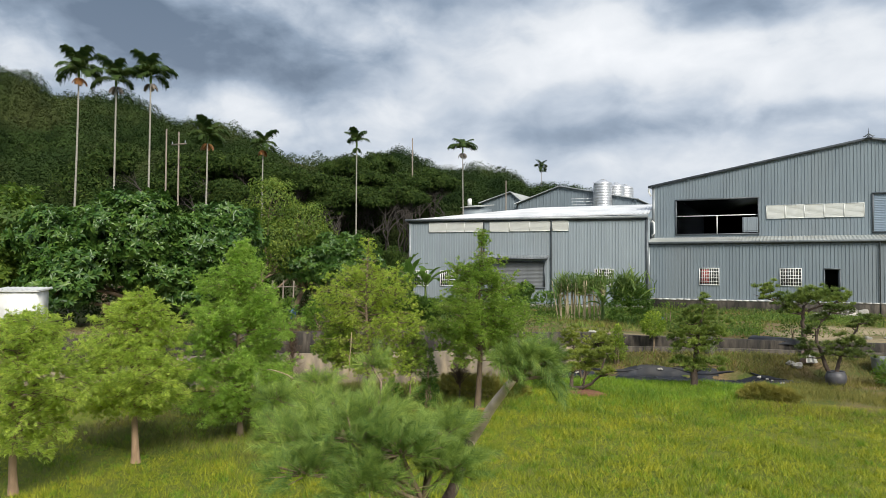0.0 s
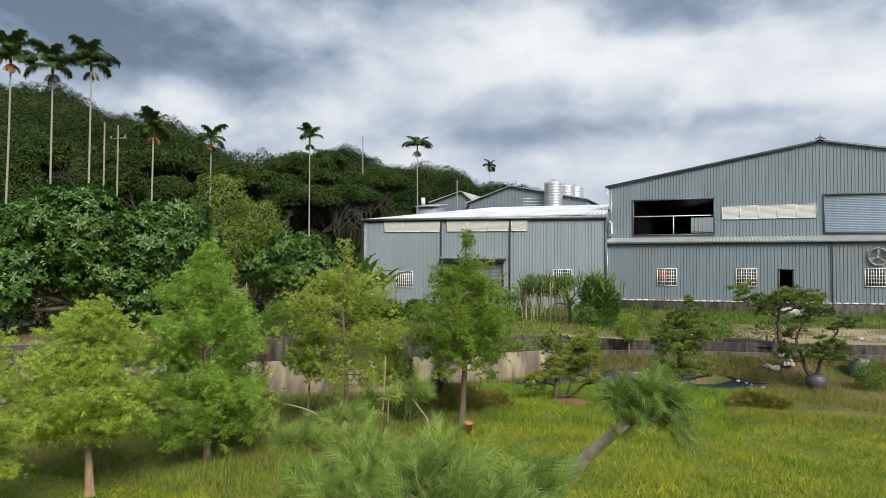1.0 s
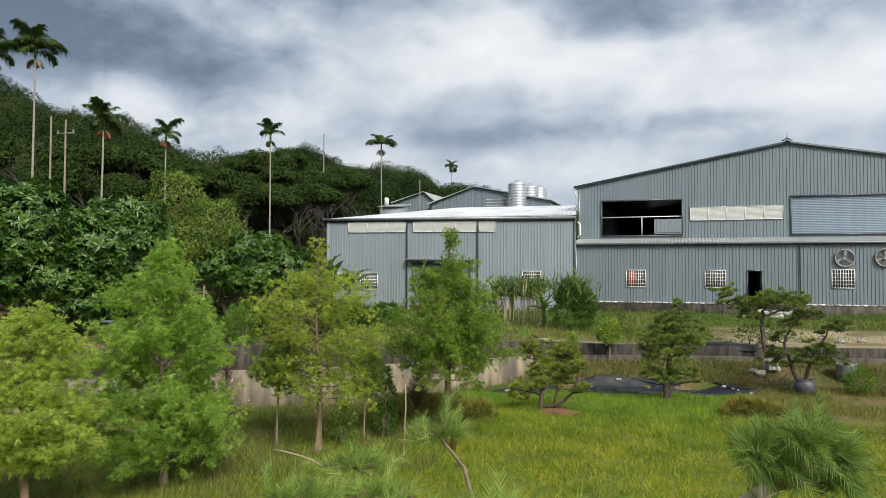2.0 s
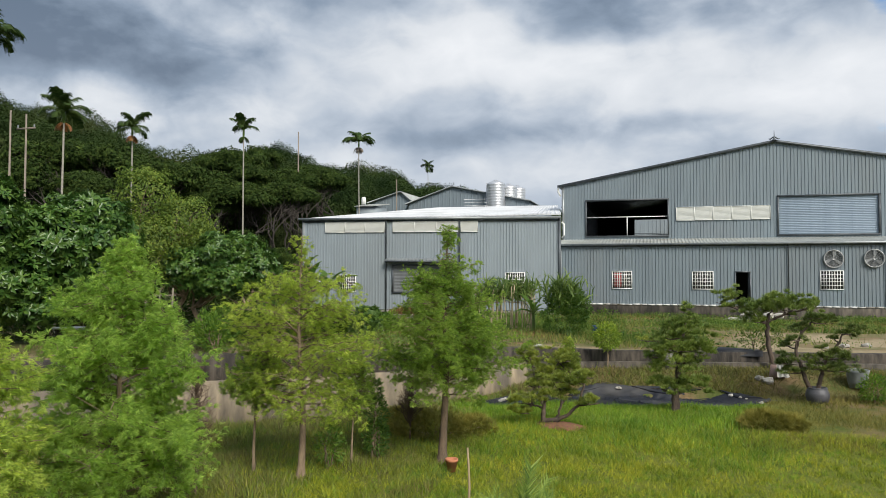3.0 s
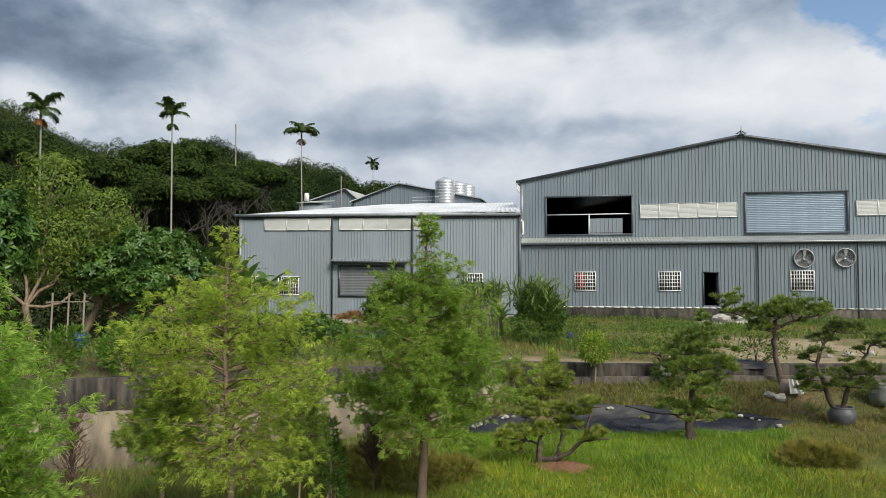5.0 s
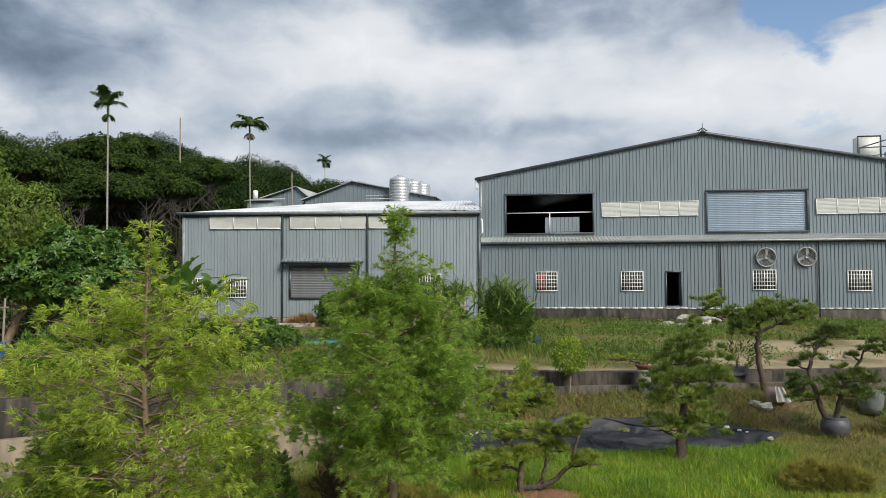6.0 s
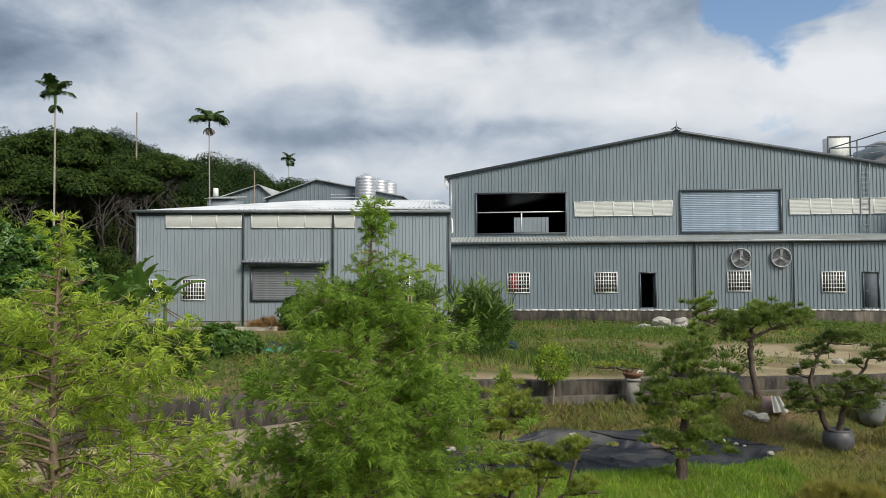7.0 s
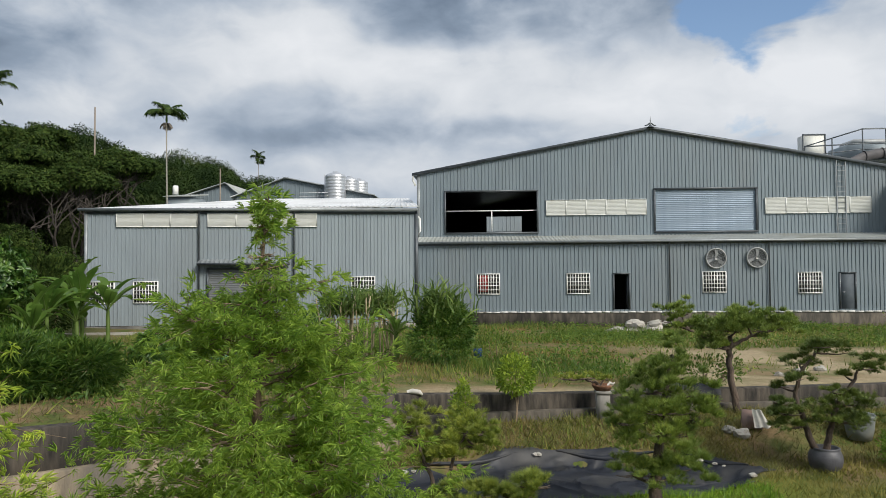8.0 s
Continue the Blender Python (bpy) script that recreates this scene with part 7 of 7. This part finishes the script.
build_broadleaf("broadleaf_tree", (-25.4, 36.4), [(0, 0, 3.8, 1.7, 1.6, 1.2), (1.5, 0.6, 3.2, 1.4, 1.3, 1.1), (-1.6, -0.8, 3.2, 1.5, 1.4, 1.2), (0.3, -0.6, 2.6, 1.4, 1.3, 0.9), (1.1, 0.2, 4.2, 1.2, 1.1, 0.8)], 2900, ROSETTE, 0.24, 84, "broad", "tree with big glossy dark leaves near the shed", 0.15, group="trees behind the wall", trunks=2)
build_broadleaf("broadleaf_tree", (-36.5, 29.0), [(0, 0, 4.4, 2.6, 2.4, 1.8), (2.2, 1.6, 3.8, 2.2, 2.0, 1.5), (-2.2, -1.4, 4.0, 2.4, 2.0, 1.6)], 1800, ROSETTE, 0.30, 85, "broad", "large tree with big glossy leaves further back", 0.2, group="trees behind the wall")
build_broadleaf("papaya_tree", (-43.5, 25.0), [(0, 0, 7.2, 1.6, 1.5, 0.5), (1.4, 0.7, 6.9, 0.9, 0.9, 0.35), (-1.4, -0.6, 7.4, 0.9, 0.9, 0.35)], 420, ROSETTE, 0.3, 87, "bright_bush", "slender tree with a sparse flat crown of pale leaves", 0.09, group="trees behind the wall", fork=0.85)


def wood_tree_meshes(seed, kind):
    rng = np.random.default_rng(seed)
    wood, leaf = Geo(), Geo()
    h = 8.5 + rng.uniform(-0.8, 0.8)
    if kind == "umbrella":
        lobes = [(rng.uniform(-2.6, 2.6), rng.uniform(-2.2, 2.2), h - 1.3 + rng.uniform(-1.0, 0.6), rng.uniform(1.4, 2.3), rng.uniform(1.4, 2.1), rng.uniform(0.8, 1.35)) for k in range(9)]
    else:
        lobes = [(rng.uniform(-1.8, 1.8), rng.uniform(-1.8, 1.8), rng.uniform(2.6, h - 1.4), rng.uniform(1.6, 2.4), rng.uniform(1.6, 2.4), rng.uniform(1.3, 1.9)) for k in range(9)]
    for k in range(6):
        x, y = rng.normal(0, 1.1), rng.normal(0, 1.1)
        mid = np.array((x * 1.6 + rng.normal(0, 0.5), y * 1.6, h * 0.42))
        wood.tube(limb(rng, (x, y, -0.5), mid, 0, 0.25, 7), np.linspace(0.11, 0.08, 7), 6, False)
        for c in [lobes[(2 * k + q) % len(lobes)] for q in range(3)]:
            p = limb(rng, mid, np.array(c[:3]), 0.0, 0.3, 7)
            wood.tube(p, np.linspace(0.065, 0.025, 7), 5, False)
            for q in range(4):
                e = np.array(c[:3]) + unit(rng.normal(0, 1, 3)) * np.array(c[3:6]) * 0.8
                wood.tube(limb(rng, p[3 + q % 3], e, 0, 0.3, 6), np.linspace(0.035, 0.012, 6), 4, False)
    n = 10500
    P, D = shell(lobes, n, rng, 0.6, -0.3 if kind == "umbrella" else -0.8)
    leaf.scatter(CHIP, P, lay(D, rng, 0.2), rng.uniform(0.2, 0.4, n), up=D + np.array((0, 0, 0.3)), spin=0.4, rng=rng)
    return wood.mesh("trunk", "bark_wood" if kind == "umbrella" else "bark_dark", True), leaf.mesh("crown", "woods")


def build_near_woods():
    kinds = [wood_tree_meshes(101, "umbrella"), wood_tree_meshes(102, "umbrella"), wood_tree_meshes(103, "umbrella"), wood_tree_meshes(104, "full"), wood_tree_meshes(105, "full")]
    spots = [(-38.5, 66, 0, 1.0), (-42.5, 68, 1, 1.05), (-46.0, 65, 2, 1.0), (-50, 63, 0, 1.1), (-53, 58, 2, 1.05), (-49, 70, 1, 1.15), (-56, 64, 0, 1.15), (-43, 73, 2, 1.15), (-57, 53, 1, 1.05),
             (-44, 58, 3, 0.75), (-39, 60, 4, 0.62), (-47, 54, 3, 0.8), (-50, 47, 4, 0.85), (-54, 42, 3, 0.9), (-47, 41, 4, 0.7), (-42, 48, 3, 0.65), (-37, 52, 4, 0.55), (-58, 36, 4, 1.0), (-52, 33, 3, 0.85), (-60, 46, 3, 1.1), (-34, 45, 3, 0.5), (-33.5, 57.5, 4, 0.5), (-63, 30, 4, 1.0), (-56, 25, 3, 0.9), (-62, 20, 4, 1.0),
             (-47, 79, 1, 1.2), (-62, 60, 2, 1.2), (-66, 52, 1, 1.2), (-40.5, 77, 0, 1.1), (-46, 73.5, 2, 1.1), (-52, 69, 1, 1.1), (-51, 76, 0, 1.15), (-57, 70, 2, 1.15), (-44.5, 84, 1, 1.2), (-52, 83, 2, 1.2), (-60, 66, 1, 1.2)]
    for k, (x, y, i, s) in enumerate(spots):
        th = thing("woodland_tree", on_land(x, y), "dark green umbrella-crowned woodland tree with bare pale trunks" if i < 3 else "dense dark green woodland tree", "tree", "woodland edge", turn=(k * 77) % 360, size=0.94 * s)
        part("trunk", kinds[i][0], None, th)
        part("crown", kinds[i][1], None, th)


build_near_woods()


def build_far_woods():
    rng = np.random.default_rng(7)
    P, D, U, S = [], [], [], []

    def dome(x, y, z, R, H, n, size):
        d = unit(rng.normal(0, 1, (n, 3)))
        d[:, 2] = np.abs(d[:, 2]) - 0.12
        lump = 1 + 0.12 * np.sin(5 * d[:, 0] + x) * np.sin(5 * d[:, 1] + y)
        P.append(np.array((x, y, z + H * 0.25)) + d * np.array((R, R, H * 0.75)) * (rng.uniform(0.86, 1.03, n) * lump)[:, None])
        D.append(lay(d, rng, 0.15))
        U.append(d + np.array((0, 0, 0.3)))
        S.append(rng.uniform(0.7, 1.2, n) * size)

    for k in range(1500):
        az = rng.uniform(8, 66)
        r = 70 + 112 * rng.random() ** 0.8
        x, y = -r * math.sin(radians(az)), r * math.cos(radians(az))
        if -52 < x < 30 and y < 118 and az < 27 and not (x < -43.5 and y > 100):
            continue
        if -38 < x and y < 82:
            continue
        if 26 < az < 46 and r < 86:
            continue
        if 35.0 < az < 39.4 and r > 138:
            continue
        R, H = rng.uniform(1.8, 4.2), rng.uniform(2.2, 6.6)
        dome(x, y, float(land(x, y)) - 0.4, R, H, int(1000 * (1.2 - 0.35 * (r > 120))), 0.29 + 0.0006 * r)
    # a few crowns that stand clear of the ridge
    for az, r, R, H in ((30.6, 176, 4.2, 7.4), (29.4, 178, 3.4, 5.4), (31.3, 172, 2.6, 5.0), (28.6, 176, 2.5, 4.0), (34.9, 172, 1.7, 3.4), (41.2, 172, 4.0, 5.4), (42.2, 175, 3.4, 4.6), (45.2, 176, 2.4, 3.6), (54.5, 178, 4, 4.5)):
        x, y = -r * math.sin(radians(az)), r * math.cos(radians(az))
        dome(x, y, float(land(x, y)) - 0.3, R, H, 1500, 0.36)
    g = Geo().scatter(CHIP, np.concatenate(P), np.concatenate(D), np.concatenate(S), up=np.concatenate(U), spin=0.22, rng=rng)
    tagged(new("far_woods", g.mesh("far_woods", "woods_far")), "dense dark green forest covering the hillside", "forest", kind="stuff")


build_far_woods()

for k, (x, y, z, sp, skirt, tiers) in enumerate((
        (-32.5, 26.3, 14.35, 1.75, "wood_post", (4, 4, 3)), (-33.6, 24.9, 14.6, 1.75, "dead_leaf", (5, 4, 4)), (-31.4, 27.6, 14.7, 1.8, "wood_post", (4, 6, 2)), (-30.1, 30.5, 11.8, 1.6, "dead_leaf", (5, 4, 4)),
        (-33.7, 39.4, 13.0, 1.6, "dead_leaf", (4, 3, 3)), (-30.1, 45.8, 13.9, 1.6, "palm_leaf", (5, 3, 0)), (-27.7, 59.7, 15.4, 1.9, "wood_post", (3, 9, 0)), (-44.9, 132.5, 24.2, 2.4, "palm_leaf", (3, 3, 2)))):
    build_palm(x, y, z, 120 + k, sp, skirt, tiers=tiers)


def build_poles():
    for x, y, z, arm in ((-50.8, 47.9, 16.4, True), (-51.6, 47.2, 16.6, False), (-43.1, 78.0, 20.2, False), (-36.2, 92.0, 16.2, False)):
        z0 = float(land(x, y))
        t = thing("utility_pole", (x, y, z0), "grey concrete utility pole", "utility pole", "utility poles")
        part("pole", Geo().tube([(0, 0, -0.2), (0, 0, z - z0)], (0.10, 0.065), 9), "wood_post", t)
        if arm:
            part("crossarm", Geo().box(-0.9, 0.9, -0.06, 0.06, z - z0 - 1.2, z - z0 - 1.08), "wood_post", t)
            for q in (-0.8, 0, 0.8):
                part("insulator", Geo().tube([(q, 0, z - z0 - 1.08), (q, 0, z - z0 - 0.85)], 0.05, 6), "trim_mid", t)


build_poles()


# ---- grass and weeds ----
blades("lawn_grass", "short mown yellow-green lawn grass", 330000, (-18, 17), (5.5, 25), lambda x, y, r: (y < wall_y(x) - 3) & off_pond(x, y) & ~((x > -0.5) & (y > 22.5)), (0.06, 0.13), "lawn", 201, 0.7)
blades("lawn_tufts", "taller tufts of yellow-green grass in the lawn", 200000, (-12, 15), (5.5, 22), lambda x, y, r: (y < wall_y(x) - 3) & off_pond(x, y), (0.10, 0.2), "lawn", 211, 0.6, tuft=12)
blades("grass_clumps", "scattered darker green clumps in the lawn", 70000, (-14, 15), (5.5, 22), lambda x, y, r: (y < wall_y(x) - 3) & off_pond(x, y), (0.09, 0.17), "lush", 212, 0.7, tuft=20)
blades("lush_grass", "long lush green grass along the pond", 75000, (-9.5, -0.6), (17.5, 25.9), lambda x, y, r: off_pond(x, y, 0.88) & (y < 25.9) & (r.random(len(x)) < np.clip((y - 18.5 - 0.3 * np.abs(x + 4.5) + 1.2 * np.sin(x * 1.1) * np.sin(y * 0.9)) / 4.5, 0, 0.85)), (0.09, 0.21), "lush", 202, 0.55)
blades("dry_grass", "long yellowing grass round the pots", 85000, (-1.6, 14), (20.5, 31.5), lambda x, y, r: off_pond(x, y, 1.15) & (y < wall_y(x) - 0.3) & (np.sin(x * 1.3 + y) + np.sin(y * 1.9) + r.normal(0, 0.7, len(x)) > -0.5), (0.08, 0.22), "straw", 203, 0.65)
blades("dry_weeds", "dry weeds under the trees and along the wall", 60000, (-16, -1), (5, 30), lambda x, y, r: (y < wall_y(x) - 0.25) & (((x < -9.2 - 0.1 * (y - 10)) & (x < -7) & (y > 14)) | (y > wall_y(x) - 2.2)) & off_pond(x, y, 1.1), (0.12, 0.34), "weed", 204, 0.55)
blades("yard_weeds", "patchy green and brown weeds in the yard", 90000, (-24, 20), (22, 53.5), lambda x, y, r: (y > wall_y(x) + np.where(x > -8, 1.9 + 0.5 * np.sin(x * 1.7), 0.4)) & ((x > -13) | (y > wall_y(x) + 6) | (r.random(len(x)) < 0.25)) & (np.sin(x * 0.8 + 1) + np.sin(y * 0.9 + x * 0.4) + r.normal(0, 0.6, len(x)) > -0.35) & ~((x > -1.5) & (y < 41) & (y > 32) & (r.random(len(x)) < 0.9)), (0.15, 0.42), "weed", 205, 0.5)


def build_herbs():
    rng = np.random.default_rng(206)
    n = 46000
    x, y = rng.uniform(-22, 18, n), rng.uniform(24, 53.5, n)
    keep = (y > wall_y(x) + 1.2) & (np.sin(x * 0.55 + 2) + np.sin(y * 0.6 + x * 0.25) + rng.normal(0, 0.5, n) > 0.0) & ~((x > -1.5) & (y < 41) & (y > 32) & (rng.random(n) < 0.85))
    x, y = x[keep], y[keep]
    P = np.stack([x, y, land(x, y) + rng.uniform(0.02, 0.3, len(x))], -1)
    D = np.stack([rng.normal(0, 1, len(x)), rng.normal(0, 1, len(x)), rng.uniform(0.0, 1.0, len(x))], -1)
    g = Geo().scatter(LEAF, P, D, rng.uniform(0.09, 0.2, len(x)), spin=0.6, rng=rng)
    tagged(new("yard_herbs", g.mesh("yard_herbs", "herb")), "low green broad-leaved weeds in the yard", "weeds", kind="stuff")


build_herbs()

blades("dry_brush", "brown dead brush under the row of trees", 42000, (-16, -8.6), (11, 24.5), lambda x, y, r: (y < wall_y(x) - 0.3) & (y > 12.5 + 0.9 * (x + 12)) & (np.sin(x * 1.5) + np.sin(y * 1.3 + x) + r.normal(0, 0.6, len(x)) > -0.6), (0.08, 0.26), "dry_brush", 207, 0.9)
blades("bank_brush", "reddish-brown dead stems behind the pond", 30000, (-8.5, 4.5), (26.5, 31), lambda x, y, r: off_pond(x, y, 1.12) & (y < wall_y(x) - 0.25) & (y > 27.2) & (r.random(len(x)) < 0.6 + 0.4 * np.sin(x * 1.6 + y)), (0.1, 0.32), "dry_brush", 208, 0.8)
blades("yard_straw", "brown dry grass patches in the yard", 60000, (-17, 16), (32, 52.5), lambda x, y, r: (y > wall_y(x) + 0.5) & (np.sin(x * 1.1 + 0.5 * y) + np.sin(y * 0.8 - x * 0.3 + 2) + r.normal(0, 0.35, len(x)) > 0.35) & ~((x > -2) & (y < 42)), (0.1, 0.28), "red_straw", 209, 0.8)
blades("wall_weeds", "rank green and yellow weeds along the foot of the wall", 34000, (-8.5, 9), (26.5, 33), lambda x, y, r: off_pond(x, y, 1.1) & (y < wall_y(x) - 0.25) & (y > wall_y(x) - 2.0 + 0.5 * np.sin(x * 1.4)), (0.1, 0.27), "straw", 210, 0.7)
blades("yard_grass", "patches of tall green grass before the warehouse", 60000, (-15, 18), (33, 53.3), lambda x, y, r: (y > wall_y(x) + 2.2) & (np.sin(x * 0.5 + 0.3 * y) + np.sin(y * 0.55 - x * 0.35 + 1) + r.normal(0, 0.3, len(x)) > 0.35) & ~((x > -1.5) & (y < 41)), (0.2, 0.5), "herb", 213, 0.45)
blades("bank_litter", "brown dead leaves and stems on the bank behind the wall", 45000, (-28, -11), (14, 36), lambda x, y, r: (y > wall_y(x) + 0.35) & (y < wall_y(x) + 8) & (r.random(len(x)) < 0.75 + 0.3 * np.sin(x + y * 1.3)), (0.06, 0.19), "litter", 214, 1.1, "litter")
blades("tree_row_grass", "rank green grass round the young trees", 42000, (-14.5, -7.5), (11, 20.5), lambda x, y, r: (y < wall_y(x) - 1.5) & (np.sin(x * 1.3 + y * 0.7) + np.sin(y * 1.1 - x * 0.6) + r.normal(0, 0.5, len(x)) > -0.5), (0.09, 0.24), "weed", 215, 0.6)
